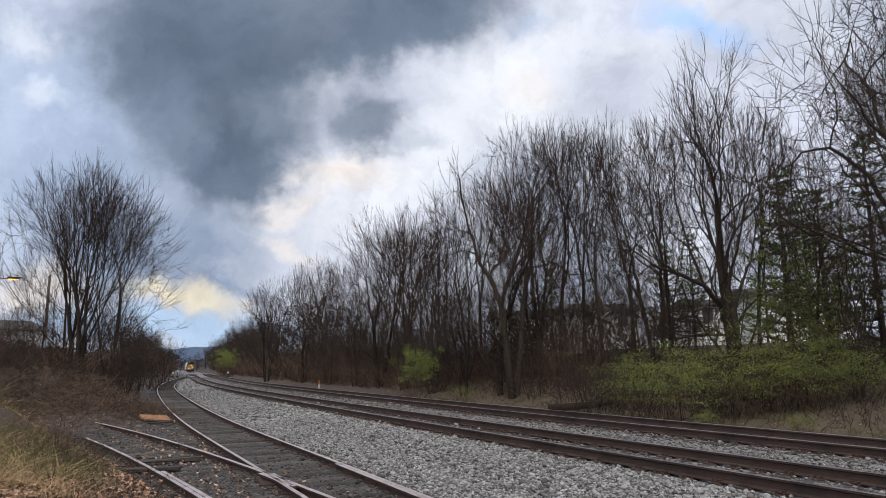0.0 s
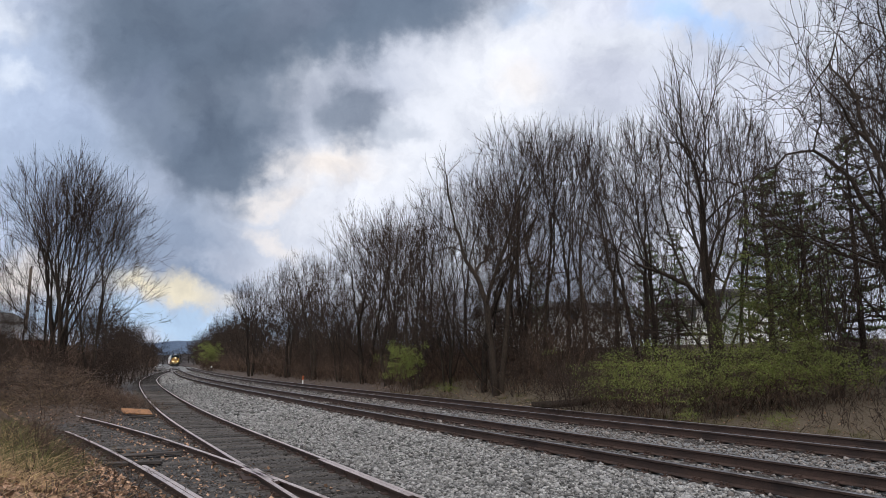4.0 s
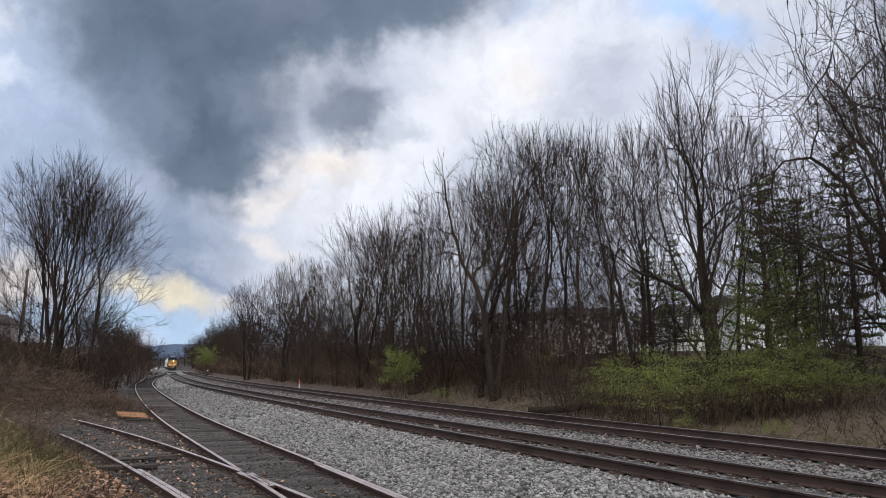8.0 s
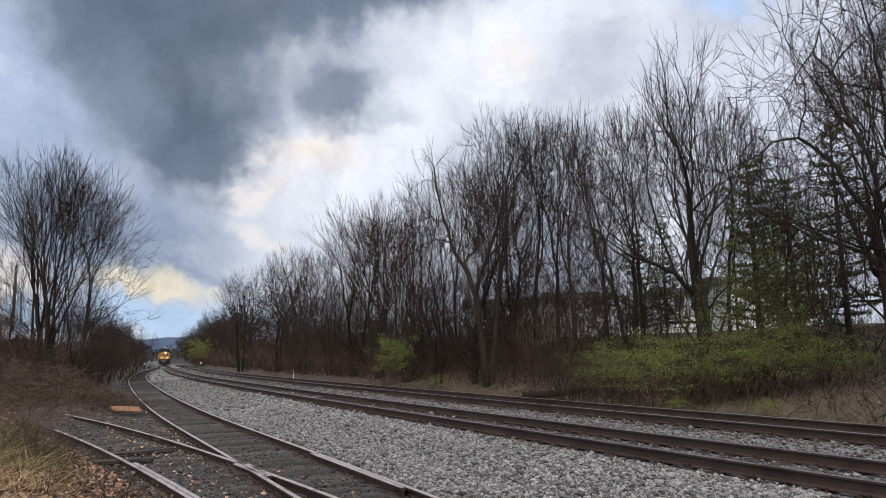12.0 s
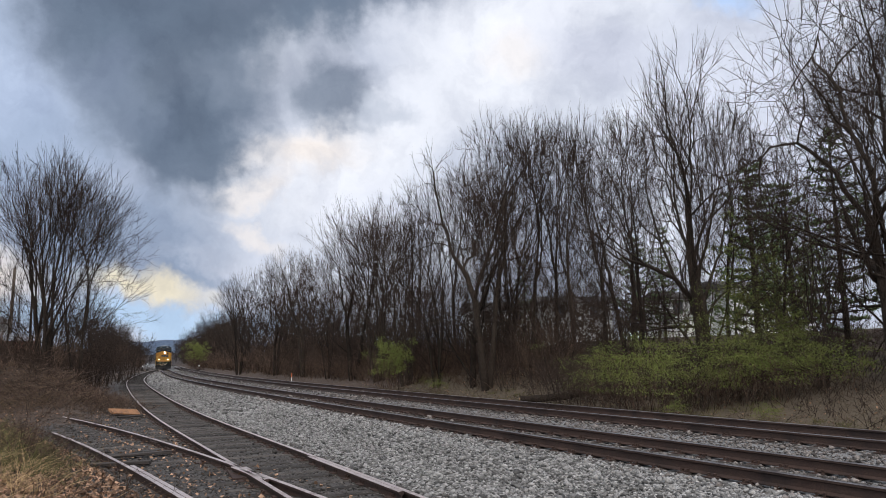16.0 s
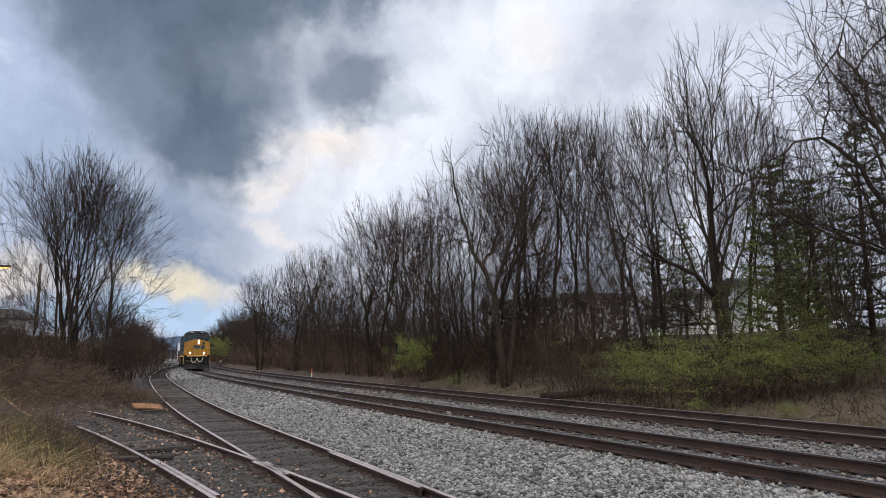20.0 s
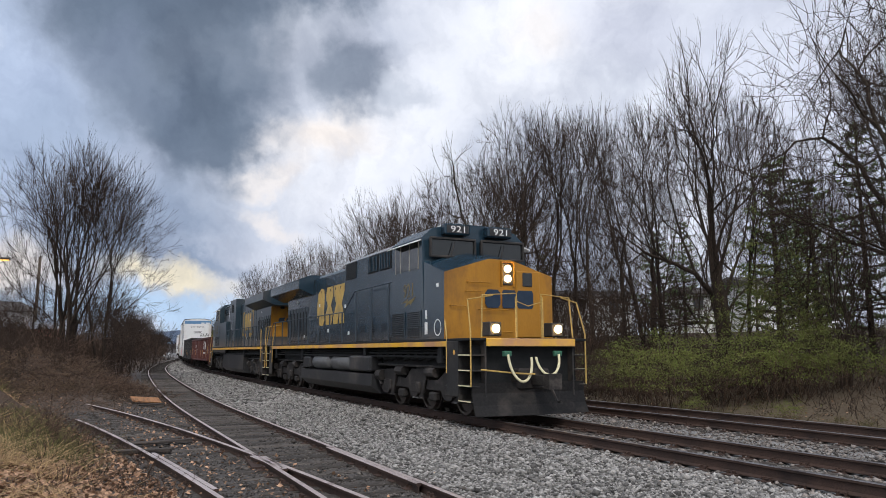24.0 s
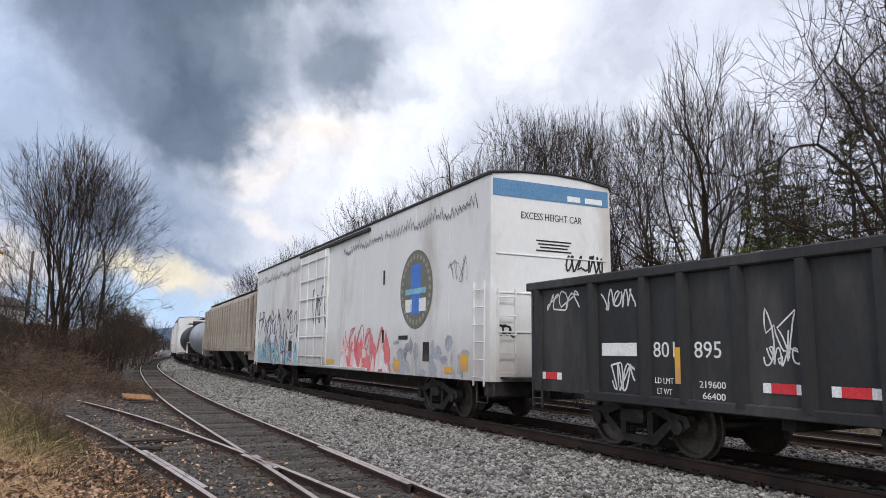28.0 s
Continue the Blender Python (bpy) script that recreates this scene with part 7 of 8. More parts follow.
def build_boxcar():
    car, mid, h = boxcar("tall white boxcar with graffiti, round emblem and blue end band", 75.15, 97.7, 0.92, 5.2, SHELL, True)
    r = random.Random(8)
    # drips along the eaves
    drips = Shape()
    for a, b in ((75.7, 81.0), (81.2, 84.6), (89.2, 97.3)):
        n = int((b - a) / 0.09)
        pts = [(-(a + (b - a) * k / n), 0.1 * (k % 2) * r.uniform(0.4, 2.8) + 0.06 * math.sin(k * 0.35)) for k in range(n + 1)]
        ribbon(pts, 0.035, drips)
        ribbon([(x + 0.02, y - 0.06) for x, y in pts], 0.02, drips)
    part("graffiti", drips, INK, car, "dark blue dripping graffiti line", at=facing(NEAR, -1.534, -mid, 4.58))
    em = part("emblem", lathe([(0.0, 0.0), (0.98, 0.0), (0.98, 0.006), (0.0, 0.006)], 32), OLIVE, car, "round olive emblem with a blue field", at=Matrix.Translation((-1.54, 78.85 - mid, 3.03)))
    part("emblem_field", Shape().prism([(-0.3, -0.62), (0.3, -0.62), (0.3, 0.62), (-0.3, 0.62)], "x", -0.006, -0.002), COBALT, em)
    part("emblem_bar", Shape().prism([(-0.62, -0.12), (0.62, -0.12), (0.62, 0.02), (-0.62, 0.02)], "x", -0.009, -0.006), TEAL, em)
    for y, z in ((-0.42, -0.4), (0.42, -0.4)):
        part("emblem_corner", Shape().prism([(y - 0.2, z - 0.16), (y + 0.2, z - 0.16), (y + 0.2, z + 0.16), (y - 0.2, z + 0.16)], "x", -0.008, -0.005), PALE_PAINT, em)
    for k in range(26):
        a = 2 * math.pi * k / 26
        part("emblem_mark", bar(0.1, 0.14), PUTTY, em, at=facing(NEAR, -0.004, 0.83 * math.cos(a), 0.83 * math.sin(a)) @ Matrix.Rotation(a + math.pi / 2, 4, "Z"))
    # spray paint
    for tone, count, seed, lift, label in ((PINK, 60, 1, 0.0, "faded pink spray paint"), (ROSE, 16, 2, 0.0016, "pale rose spray paint"), (CHALK, 5, 3, 0.0032, "white smears over the spray paint")):
        q0, fill = random.Random(seed), Shape()
        for k in range(count):
            s, z = q0.uniform(80.5, 84.5), 0.98 + 0.8 * q0.random() ** 2
            w, q = q0.uniform(0.08, 0.24), q0.uniform(0.15, 0.42)
            lean = q0.uniform(-0.15, 0.15)
            fill.prism([(-s - w, max(z - q, 0.94)), (-s + w * 0.9, max(z - q * 0.9, 0.94)), (-s + w * 0.6 + lean, z + q * 0.5), (-s + lean, z + q), (-s - w * 0.7 + lean, z + q * 0.4)], "z", lift + 0.00002 * k, lift + 0.0008 + 0.00002 * k)
        part("graffiti", fill, tone, car, label, at=facing(NEAR, -1.536, -mid, 0))["kind"] = "stuff"
    for tone, s0, s1, z0, z1, count, seed, lift, label in ((TANK, 75.7, 80.2, 0.95, 1.75, 30, 4, 0.0, "grey paint smears along the lower side"), (CHALK, 89.3, 97.4, 1.0, 2.7, 46, 5, 0.0, "white patches of old graffiti"), (TEAL, 89.6, 97.3, 0.98, 1.8, 40, 6, 0.0018, "pale teal graffiti fill"), (VIOLET, 90.0, 97.0, 1.2, 2.6, 16, 7, 0.003, "violet graffiti fill")):
        q0, fill = random.Random(seed), Shape()
        for k in range(count):
            s, z = q0.uniform(s0, s1), z0 + (z1 - z0) * q0.random()
            w, q = q0.uniform(0.08, 0.3), q0.uniform(0.08, 0.3)
            pts = [(-s + w * math.cos(t) * q0.uniform(0.5, 1.1), max(z + q * math.sin(t) * q0.uniform(0.5, 1.1), 0.94)) for t in (0.2, 1.0, 1.9, 2.7, 3.6, 4.5, 5.5)]
            fill.prism(pts, "z", lift + 0.00002 * k, lift + 0.0008 + 0.00002 * k)
        part("graffiti", fill, tone, car, label, at=facing(NEAR, -1.535, -mid, 0))["kind"] = "stuff"
    near_patch(car, mid, 82.6, 1.85, scrawl(31, 3.4, 0.9, 6, 0.05), PINK, "pink graffiti outline", "graffiti", -1.536)
    for k in range(3):
        near_patch(car, mid, 93.4, 2.6 - k * 0.55, scrawl(40 + k, 7.4 - k, 1.3, 15, 0.06 if k < 2 else 0.035), INK if k != 1 else CHALK, "grey graffiti lettering", "graffiti", -1.536 - 0.001 * k)
    near_patch(car, mid, 95.2, 1.4, scrawl(50, 4.2, 0.8, 9, 0.09), TEAL, "pale teal graffiti", "graffiti", -1.535)
    near_patch(car, mid, 87.0, 3.0, scrawl(51, 1.6, 1.6, 3, 0.07), INK, "dark graffiti on the door", "graffiti", -1.602)
    near_patch(car, mid, 76.6, 3.3, scrawl(52, 0.9, 0.6, 4, 0.012), INK, "thin scribbles", "graffiti", -1.536)
    for s, z, w, q, m in ((76.25, 1.28, 0.34, 0.34, STRIPE), (80.0, 1.13, 0.3, 0.3, STRIPE), (77.0, 1.1, 0.4, 0.14, STRIPE), (86.5, 1.15, 2.4, 0.14, STRIPE), (78.2, 1.5, 0.35, 0.45, SOOT), (79.6, 1.85, 0.6, 0.1, SOOT), (81.0, 3.5, 0.12, 0.4, SOOT), (81.0, 1.9, 0.12, 0.35, SOOT), (91.0, 1.65, 0.5, 0.4, SOOT)):
        near_patch(car, mid, s, z, bar(w, q), m, name="placard", x=-1.54)
    # the front end
    e = -h - 0.004
    part("end_band", bar(2.96, 0.36), BAND, car, "faded blue band across the end", at=facing(AHEAD, 0, e, 4.9))
    for x, w in ((0.55, 0.34), (1.08, 0.46)):
        part("end_marking", bar(w, 0.12), PALE_PAINT, car, at=facing(AHEAD, x, e - 0.005, 4.82))
    letters("EXCESS HEIGHT CAR", 1.55, 0.15, BLACK, car, facing(AHEAD, -0.02, e, 4.36), "dark lettering on the end")
    for k in range(4):
        part("end_marking", bar(0.9 - 0.1 * (k % 3), 0.03), SOOT, car, at=facing(AHEAD, 0.02, e, 3.85 - k * 0.07))
    part("graffiti", scrawl(60, 1.0, 0.4, 5, 0.045), BLACK, car, "black graffiti tag on the end", at=facing(AHEAD, 0.82, e, 3.42))
    part("graffiti", scrawl(61, 0.5, 0.25, 3, 0.04), BLACK, car, "black graffiti tag on the end", at=facing(AHEAD, -1.15, e, 1.95))
    part("end_platform", Shape().box(-1.3, 0.4, -h - 0.45, -h, 0.98, 1.02, 0.006), SOOT, car)
    part("handbrake_frame", Shape().tube([(-0.5, -h - 0.12, 1.0), (-0.5, -h - 0.12, 2.75), (0.5, -h - 0.12, 2.75), (0.5, -h - 0.12, 1.0)], 0.02, 6), SHELL, car)
    part("handbrake_wheel", Shape().tube([(0.2 + 0.26 * math.cos(k * math.pi / 8), -h - 0.2, 2.3 + 0.26 * math.sin(k * math.pi / 8)) for k in range(17)], 0.016, 6), SOOT, car)
    part("handbrake_box", Shape().box(-0.2, 0.35, -h - 0.14, -h, 1.3, 1.7, 0.03), PUTTY, car)


build_boxcar()


# ---- the cars behind ----
def hopper(label, s0, s1, paint, keyed=False):
    car, mid = rolling("hopper_car", label, "hopper car", s0, s1, (s1 - s0) / 2 - 2, "hopper cars")
    h = (s1 - s0) / 2
    out = [(-1.5, 1.6), (1.5, 1.6), (1.5, 4.1), (1.1, 4.5), (-1.1, 4.5), (-1.5, 4.1)]
    part("body", Shape().prism(out, "y", -h + 0.7, h - 0.7), paint, car)
    rib = Shape().box(-0.05, 0.05, -0.05, 0.05, 1.6, 4.15, 0.015).mesh("rib", paint)
    for side in (-1, 1):
        for k in range(19):
            part("rib", rib, paint, car, at=Matrix.Translation((side * 1.52, -h + 0.8 + (2 * h - 1.6) * k / 18, 0)))
        part("side_sill", Shape().box(*sorted((side * 1.4, side * 1.56)), -h, h, 1.4, 1.62, 0.02), paint, car)
        part("running_board", Shape().box(*sorted((side * 0.9, side * 1.15)), -h, h, 4.55, 4.6, 0.01), SOOT, car)
    for k in range(3):
        y = (k - 1) * (h * 0.52)
        part("hopper_chute", Shape().add([(-1.4, y - 1.7, 1.62), (1.4, y - 1.7, 1.62), (1.4, y + 1.7, 1.62), (-1.4, y + 1.7, 1.62), (-0.8, y - 0.4, 0.45), (0.8, y - 0.4, 0.45), (0.8, y + 0.4, 0.45), (-0.8, y + 0.4, 0.45)],
                                         [(0, 1, 2, 3), (4, 5, 6, 7), (0, 1, 5, 4), (1, 2, 6, 5), (2, 3, 7, 6), (3, 0, 4, 7)]), SOOT, car)
        part("roof_hatch", Shape().tube([(0, y, 4.5), (0, y, 4.64)], 0.4, 14), paint, car)
    for way in (-1, 1):
        part("end_slope", Shape().prism([(way * (h - 0.7), 4.2), (way * (h - 0.7), 1.62), (way * (h - 2.6), 1.2)], "x", -1.4, 1.4), paint, car)
        part("end_frame", Shape().box(-1.45, -1.35, *sorted((way * (h - 0.1), way * h)), 1.0, 4.2, 0.01).box(1.35, 1.45, *sorted((way * (h - 0.1), way * h)), 1.0, 4.2, 0.01).box(-1.45, 1.45, *sorted((way * (h - 1), way * h)), 1.0, 1.4, 0.02), paint, car)
        ladder(car, way, way * (h + 0.02), -1.4, -0.95, 1.0, 4.3, 8, paint, across=True)
        coupler(car, way * h, way)
        freight_truck(car, way * (h - 1.75), keyed)
    return car


def tank_car(label, s0, s1, paint):
    car, mid = rolling("tank_car", label, "tank car", s0, s1, (s1 - s0) / 2 - 2, "tank cars")
    h = (s1 - s0) / 2
    prof = [(-h + 0.9, 0.02), (-h + 0.95, 0.7), (-h + 1.2, 1.25), (-h + 1.5, 1.45), (h - 1.5, 1.45), (h - 1.2, 1.25), (h - 0.95, 0.7), (h - 0.9, 0.02)]
    part("tank", Shape().tube([(0, y, 2.45) for y, r in prof], [r for y, r in prof], 24), paint, car, smooth=True)
    part("dome", Shape().tube([(0, 0, 3.8), (0, 0, 4.25)], 0.55, 16), SOOT, car)
    part("walkway", Shape().box(-1.0, 1.0, -1.4, 1.4, 3.95, 4.0, 0.01), SOOT, car)
    part("walkway_rail", Shape().tube([(-1, -1.4, 4), (-1, -1.4, 4.6), (-1, 1.4, 4.6), (-1, 1.4, 4)], 0.025, 6).tube([(1, -1.4, 4), (1, -1.4, 4.6), (1, 1.4, 4.6), (1, 1.4, 4)], 0.025, 6), PALE_PAINT, car)
    part("underframe", Shape().box(-0.4, 0.4, -h, h, 0.7, 1.1, 0.03), SOOT, car)
    for way in (-1, 1):
        part("end_deck", Shape().box(-1.45, 1.45, *sorted((way * (h - 1.6), way * h)), 1.05, 1.12, 0.01), SOOT, car)
        part("end_rail", Shape().tube([(-1.4, way * h, 1.1), (-1.4, way * h, 2.1), (1.4, way * h, 2.1), (1.4, way * h, 1.1)], 0.025, 6), PALE_PAINT, car)
        coupler(car, way * h, way)
        freight_truck(car, way * (h - 1.75), False)
    return car


hopper("tan ribbed covered hopper car streaked with rust", 98.8, 117.9, PUTTY, True)
tank_car("dull grey tank car with a dark dome", 119.0, 131.8, TANK)
tank_car("black tank car with a railed walkway", 133.0, 145.5, COAL)
boxcar("white boxcar with dirty sides and roof", 146.8, 165.0, 1.0, 4.9, SHELL, False)
boxcar("pale boxcar far back in the train", 166.4, 184.6, 1.0, 4.7, SHELL, False)
hopper("tan hopper car far back in the train", 186.0, 204.5, PUTTY)
tank_car("dark tank car far back in the train", 205.8, 219.0, COAL)


# ================= small things along the line =================
def lie(x, y, up=0.0):
    return float(ground_z(x, y)) + up


WEATHERED = surface("weathered_board", (0.22, 0.1, 0.045), (0.42, 0.22, 0.11), 2, 30, 0.85, 0, 0.3, 0.005, stretch=(6, 1, 1), dirt=(0.1, 0.06, 0.04), dirt_scale=5.0, dirt_amount=0.5)
SIDING_WHITE = surface("house_siding", (0.74, 0.74, 0.74), (0.82, 0.82, 0.82), 1, 10, 0.7, 0, 0.2, 0.02, stretch=(1, 1, 8))
SHINGLE = surface("roof_shingle", (0.07, 0.065, 0.065), (0.13, 0.12, 0.115), 2, 20, 0.9, 0, 0.4, 0.02)
PANE = surface("window_pane", (0.05, 0.06, 0.07), (0.08, 0.09, 0.1), 1, 5, 0.08, 0, 0, gloss=0.9)
POLE = surface("pole_wood", (0.09, 0.07, 0.055), (0.16, 0.125, 0.1), 2, 25, 0.9, 0, 0.3, 0.01, stretch=(4, 4, 0.5))
# the blue-grey haze of distance is painted into the ridge's colour
HAZY_WOODS = surface("hazy_far_woods", (0.2, 0.25, 0.32), (0.28, 0.33, 0.4), 0.01, 0.08, 1.0, 0, 0.4, 3.0, gloss=0.0)
LAMP_GLOW = glowing("street_lamp_glow", (1.0, 0.5, 0.12), 4.0)
BRICK_RED = surface("red_metal", (0.16, 0.05, 0.04), (0.24, 0.08, 0.06), 1, 12, 0.7, 0, 0.1, 0.01)


def marker_post(x, y):
    t = thing("marker_post", "white trackside marker post with an orange top", "post", at=Matrix.Translation((x, y, lie(x, y))))
    part("post", Shape().tube([(0, 0, -0.1), (0, 0, 0.4)], 0.04, 10), PALE_PAINT, t)
    part("cap", Shape().tube([(0, 0, 0.4), (0, 0, 0.72), (0, 0, 0.74)], [0.04, 0.04, 0.02], 10), glow_free_orange, t, "orange top of the post")


glow_free_orange = surface("marker_orange", (0.5, 0.1, 0.03), (0.6, 0.16, 0.05), 4, 30, 0.6, 0, 0)


def plank(x, y, spin, length, wide, material, label, tilt=0.0, tip=0.0):
    s = Shape().box(-length / 2, length / 2, -wide / 2, wide / 2, 0, 0.06, 0.01)
    r = random.Random(int(x * 100))
    s.v = [(a + r.uniform(-0.03, 0.03), b + r.uniform(-0.02, 0.02), c + r.uniform(-0.008, 0.008)) for a, b, c in s.v]
    ob = tagged(new("plank", s.mesh("plank", material)), label, "plank")
    ob.matrix_basis = Matrix.Translation((x, y, lie(x, y, 0.05 + wide * 0.45 * math.sin(radians(tip))))) @ Euler((radians(tip), radians(tilt), radians(spin))).to_matrix().to_4x4()


def house(x, y, z, wide, deep, high, spin, label, door_side=False):
    h = thing("house", label, "house", "houses", at=Matrix.Translation((x, y, z)) @ Matrix.Rotation(radians(spin), 4, "Z"))
    part("wall", Shape().box(-wide / 2, wide / 2, -deep / 2, deep / 2, -2.0, high), SIDING_WHITE, h, "white siding walls")
    part("roof", Shape().prism([(-deep / 2 - 0.4, high), (deep / 2 + 0.4, high), (deep / 2 + 0.4, high + 0.12), (0, high + deep * 0.16), (-deep / 2 - 0.4, high + 0.12)], "x", -wide / 2 - 0.4, wide / 2 + 0.4), SHINGLE, h, "dark shingle roof")
    n = max(2, int(wide / 2.6))
    for k in range(n):
        cx = -wide / 2 + wide * (k + 0.5) / n
        for base in ((0.9, 3.5) if high > 4.5 else (0.9,)):
            w = part("window", Shape().box(cx - 0.5, cx + 0.5, -deep / 2 - 0.05, -deep / 2 + 0.02, base, base + 1.3, 0.02), SIDING_WHITE, h)
            part("pane", Shape().box(cx - 0.43, cx + 0.43, -deep / 2 - 0.06, -deep / 2 - 0.04, base + 0.07, base + 1.23), PANE, w)


def build_small():
    marker_post(float(main_line(57.0)) + PAIR + 1.9, 57.0)
    # boards and old ties dropped by the spur
    plank(0.8, 28.4, 14, 0.95, 0.55, WEATHERED, "broken orange-brown board lying in leaf litter", 5, 14)
    plank(0.95, 27.2, 20, 0.8, 0.24, TIE, "dark rotten tie stub beside the spur")
    plank(0.75, 16.2, 12, 1.3, 0.2, TIE, "split dark board between the spur rails")
    plank(0.4, 14.9, -8, 1.0, 0.16, TIE, "splintered dark board between the spur rails")
    # frog and guard rails of the yard turnout
    for line, side, y0, y1 in ((siding, 0.67, 9.4, 13.6), (spur, -0.67, 10.2, 14.2), (siding, -0.66, 11.4, 12.9), (spur, 0.66, 11.4, 12.9)):
        tagged(new("guard_rail", swept_rail(line, yard_level, side, y0, y1, DULL)), "short worn guard rail of the turnout", "rail", "guard rails", "structure")
    frog = Shape().prism([(-0.09, 13.9), (0.09, 13.9), (0.16, 12.2), (-0.2, 12.2)], "z", -0.16, -0.075)
    ob = tagged(new("frog", frog.mesh("frog", STEEL)), "worn cast steel crossing of two yard rails", "rail frog", kind="structure")
    ob.location = (float(siding(13.2)) - 0.755, 0, LOW)
    # joint bars on the yard rails
    for line, side, y in ((siding, 0.755, 18.6), (siding, 0.755, 10.6), (spur, 0.755, 18.4), (siding, -0.755, 21.8), (spur, -0.755, 15.2)):
        s = Shape()
        for q in (-1, 1):
            s.box(*sorted((q * 0.012, q * 0.045)), -0.32, 0.32, -0.14, -0.045, 0.008)
            for k in (-0.22, -0.08, 0.08, 0.22):
                s.rod((q * 0.04, k, -0.095), (q * 0.07, k, -0.095), 0.02, 6)
        ob = tagged(new("joint_bar", s.mesh("joint_bar", STEEL)), "rusty bolted joint bar on a yard rail", "joint bar", "joint bars")
        ob.matrix_basis = Matrix.Translation((float(line(y)) + side, y, float(yard_level(y)))) @ Matrix.Rotation(-math.atan(float(line(y + 0.5) - line(y - 0.5))), 4, "Z")
    # utility pole and street lamp beyond the bank
    x, y = spot(column(82), 62.0)
    z = lie(x, y)
    p = thing("utility_pole", "old brown wooden utility pole", "pole", at=Matrix.Translation((x, y, z)))
    part("shaft", Shape().tube([(0, 0, -0.5), (0.05, 0, 8.2)], [0.16, 0.11], 10), POLE, p)
    part("insulator", Shape().tube([(0.05, 0, 8.2), (0.05, 0, 8.35)], 0.05, 8), SOOT, p)
    x, y = spot(column(-22), 62.0)
    p = thing("street_lamp", "street lamp with a lit orange head", "street lamp", at=Matrix.Translation((x, y, lie(x, y))))
    part("shaft", Shape().tube([(0, 0, -0.5), (0, 0, 8.0)], [0.13, 0.09], 10), POLE, p)
    part("arm", Shape().tube([(0, 0, 7.6), (0.7, -0.3, 8.0), (1.6, -0.7, 8.05)], 0.04, 8), SOOT, p)
    head = part("lamp_head", Shape().box(1.35, 2.35, -1.0, -0.55, 7.98, 8.16, 0.06), SOOT, p)
    part("lens", Shape().box(1.45, 2.25, -0.95, -0.6, 7.9, 7.98, 0.03), LAMP_GLOW, head, "glowing orange lamp lens")
    # buildings seen through the woods
    for px, d, w, dp, hi, spin, label in ((1385, 58, 7.5, 5, 2.6, -12, "small white house behind the pines"), (1238, 62, 3, 5, 2.2, -15, "small white house behind bare trees"), (1055, 64, 6, 5, 2.2, -20, "low white house behind the wood"), (950, 72, 9, 6, 2.2, -20, "white bungalow behind the wood")):
        x, y = spot(column(px), d)
        house(x, y, lie(x, y) + 1.0, w, dp, hi, spin, label)
    x, y = spot(column(-40), 75.0)
    house(x, y, lie(x, y), 10, 8, 4.2, 30, "pale house beyond the brushy bank")
    x, y = spot(column(30), 60.0)
    s = thing("storage_shed", "low red metal shed behind the brush", "shed", at=Matrix.Translation((x, y, lie(x, y))) @ Matrix.Rotation(radians(25), 4, "Z"))
    part("wall", Shape().box(-4, 4, -2, 2, -0.5, 2.0), BRICK_RED, s)
    part("roof", Shape().prism([(-2.3, 2.0), (2.3, 2.0), (2.3, 2.1), (0, 2.6), (-2.3, 2.1)], "x", -4.2, 4.2), TANK, s)
    # signs and a switch stand far down the line
    for y, dx, hi in ((150, -3.0, 1.1), (146, -3.8, 0.8), (160, 7.0, 1.0)):
        x = float(main_line(y)) + dx
        t = thing("switch_stand", "small white switch stand beside the far track", "switch stand", "switch stands", at=Matrix.Translation((x, y, lie(x, y))))
        part("base", Shape().box(-0.25, 0.25, -0.2, 0.2, -0.1, 0.3, 0.03), SOOT, t)
        part("mast", Shape().tube([(0, 0, 0.3), (0, 0, hi)], 0.04, 8), SOOT, t)
        part("target", Shape().box(-0.13, 0.13, -0.03, 0.03, hi - 0.1, hi + 0.18, 0.02), PALE_PAINT, t, "white target plate")
    # a log on the wooded bank
    x, y = spot(column(1040), 30.0)
    ob = tagged(new("fallen_log", Shape().tube([(-1.8, 0, 0.1), (0, 0.1, 0.22), (1.6, -0.1, 0.5)], [0.16, 0.14, 0.09], 9).mesh("fallen_log", BARK, smooth=True)), "dark fallen log on the leafy bank", "log")
    ob.matrix_basis = Matrix.Translation((x, y, lie(x, y))) @ Matrix.Rotation(radians(-30), 4, "Z")


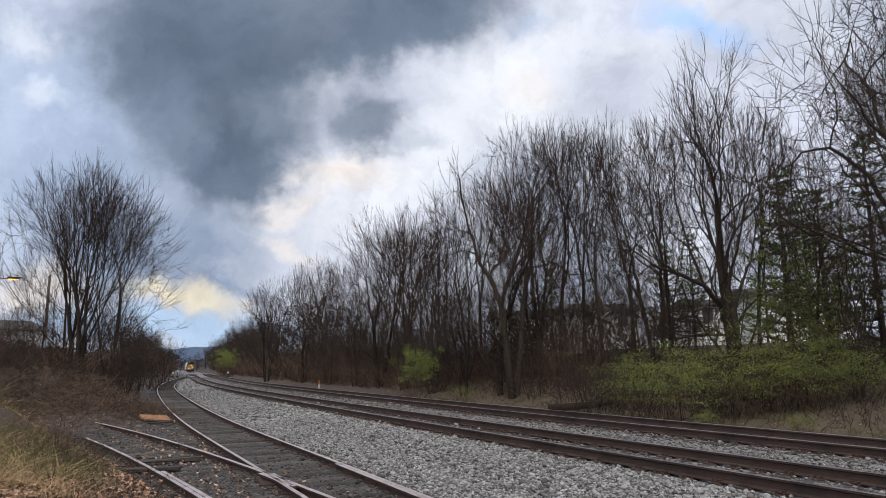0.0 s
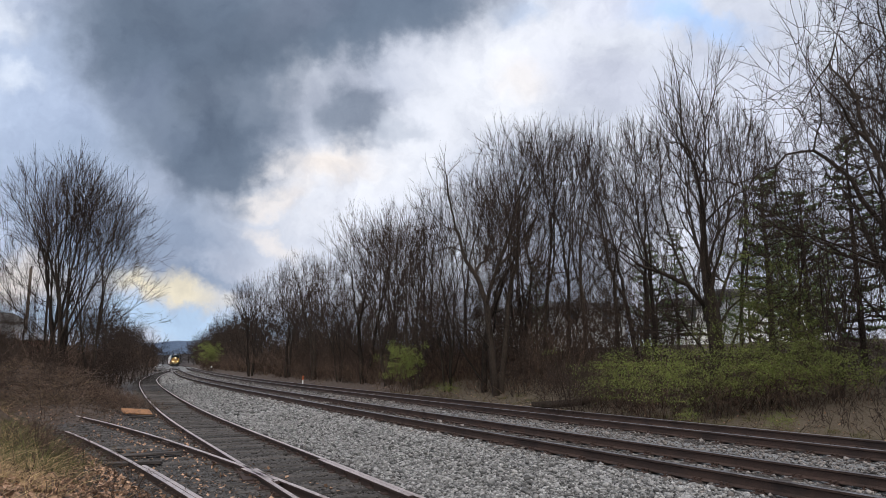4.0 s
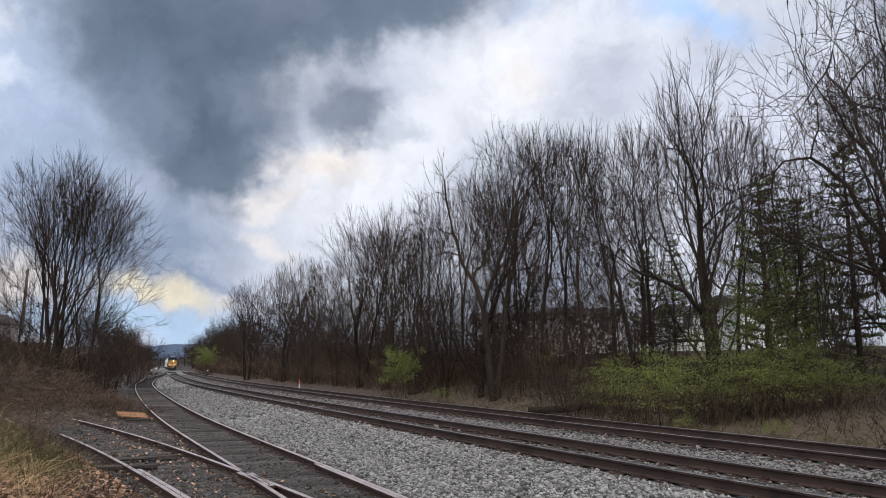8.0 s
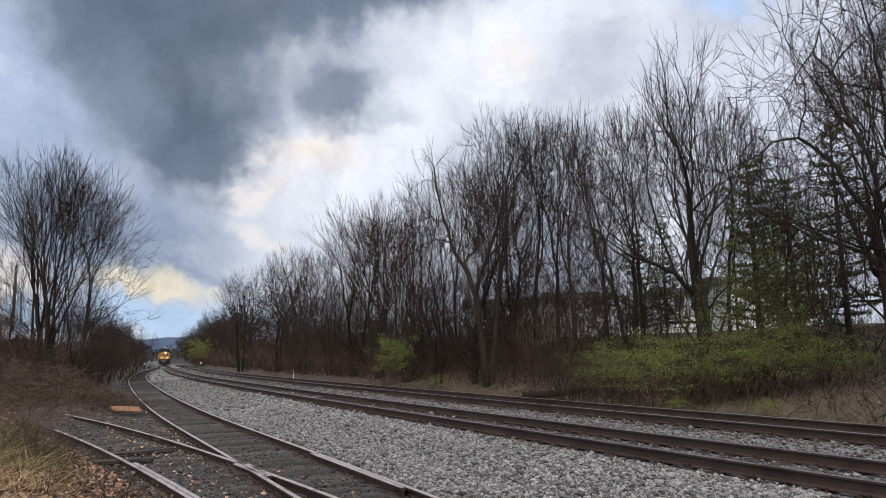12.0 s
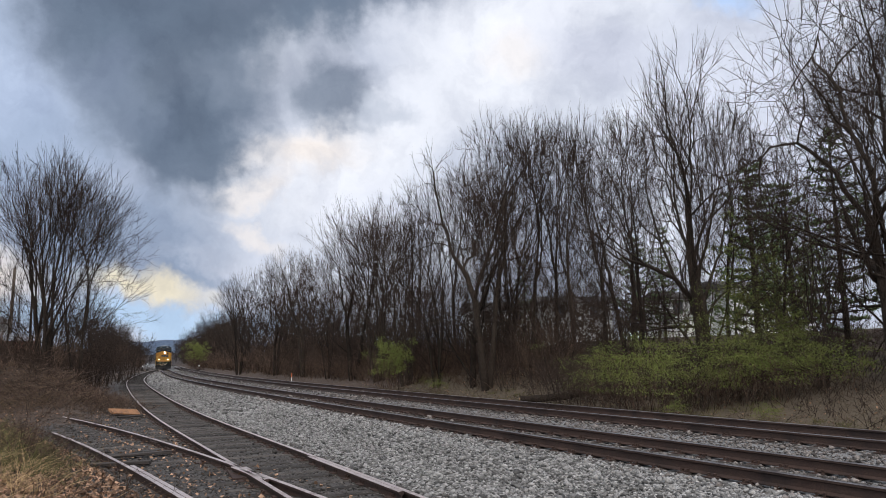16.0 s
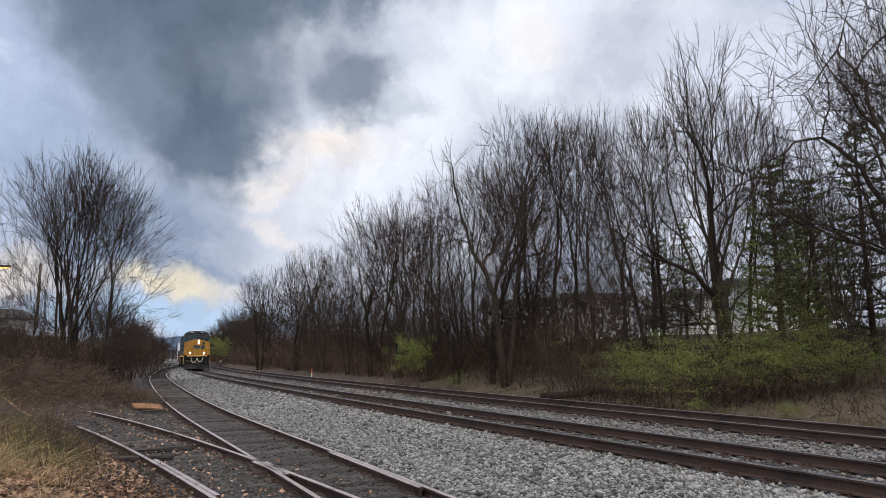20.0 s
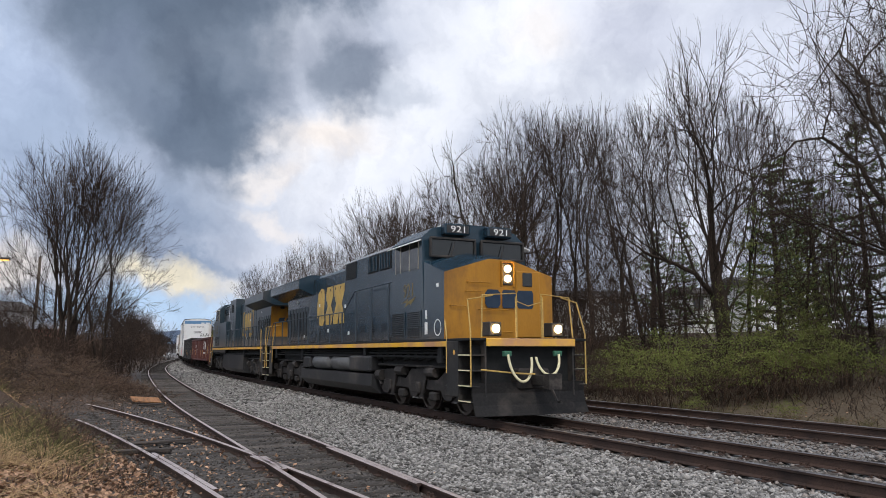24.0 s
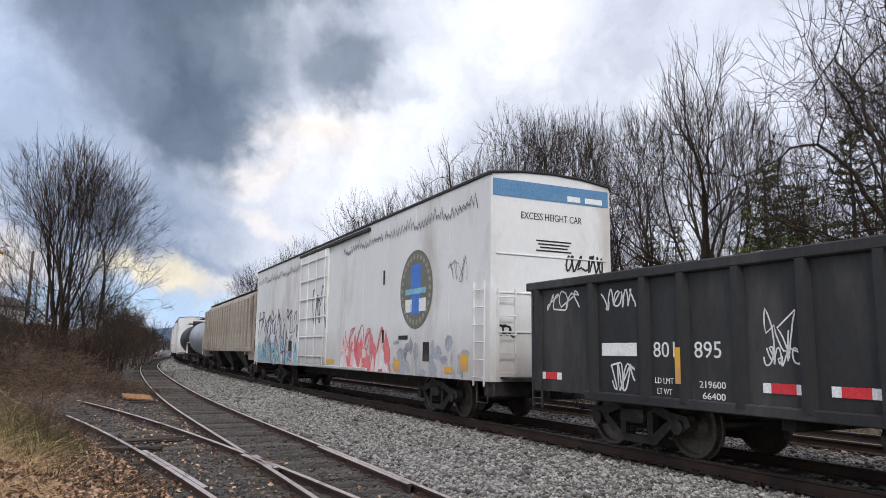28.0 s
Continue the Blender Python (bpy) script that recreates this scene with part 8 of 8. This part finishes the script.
def build_hills():
    """The wooded ridge that closes the view along the line."""
    r, s = random.Random(3), Shape()
    n = 160
    for i in range(n):
        a = radians(-60 + 120 * i / (n - 1))
        d = 2600 + 150 * math.sin(i * 0.21)
        h = 56 + 10 * math.sin(a * 5 + 0.6) + 5 * math.sin(a * 17) + r.uniform(-3, 3)
        for k, (f, hh) in enumerate(((0.75, -5), (0.86, h * 0.45), (0.95, h * 0.85), (1.0, h), (1.1, h * 0.6))):
            s.v.append((math.sin(a) * d * f, math.cos(a) * d * f, hh + (r.uniform(-2.5, 2.5) if k else 0)))
    for i in range(n - 1):
        for k in range(4):
            q = i * 5 + k
            s.f.append((q, q + 1, q + 6, q + 5))
            s.m.append(0)
    tagged(new("hill_backdrop", s.mesh("hill_backdrop", HAZY_WOODS, smooth=True)), "distant wooded ridge tinted blue-grey for haze", "hill", kind="structure")


build_small()
build_hills()


# ================= what moves =================
SPEEDS = [(0.0, 12.2), (10.0, 13.2), (14.0, 15.3), (17.5, 16.0), (19.0, 17.0), (21.0, 19.6), (22.5, 20.3), (24.0, 20.0), (24.8, 18.9), (28.0, 19.9)]   # seconds, metres a second
CLOCK = np.arange(0, 28.01, 0.01)
RUN = np.cumsum(np.interp(CLOCK, *np.array(SPEEDS).T)) * 0.01
PASSED = np.interp(24.3, CLOCK, RUN)


def nose_at(t):
    """Y of the leading cab's front corner; the train gathers speed to about 20 metres a second."""
    return 9.5 - float(np.interp(t, CLOCK, RUN) - PASSED)


def motions():
    walk(clouds, [(0.0, pose(0, 0, CLOUD_UP)), (28.0, pose(-66.0, -156.0, CLOUD_UP))])
    for car, back_by, half, reversed_car in CARS:
        rows = []
        for i in range(57):
            t = i * 0.5
            y = nose_at(t) + back_by
            a, b = float(main_line(y - half)), float(main_line(y + half))
            rows.append((t, pose((a + b) / 2, y, 0, 0, 0, -math.degrees(math.atan2(b - a, 2 * half)) + (180 if reversed_car else 0))))
        walk(car, rows)
    start = nose_at(0.0)
    for wheel, y, radius, sense in SPINNING:
        walk(wheel, [(k / FPS, pose(0, y, radius, sense * math.degrees((start - nose_at(k / FPS)) / radius))) for k in range(28 * FPS + 1)])


motions()
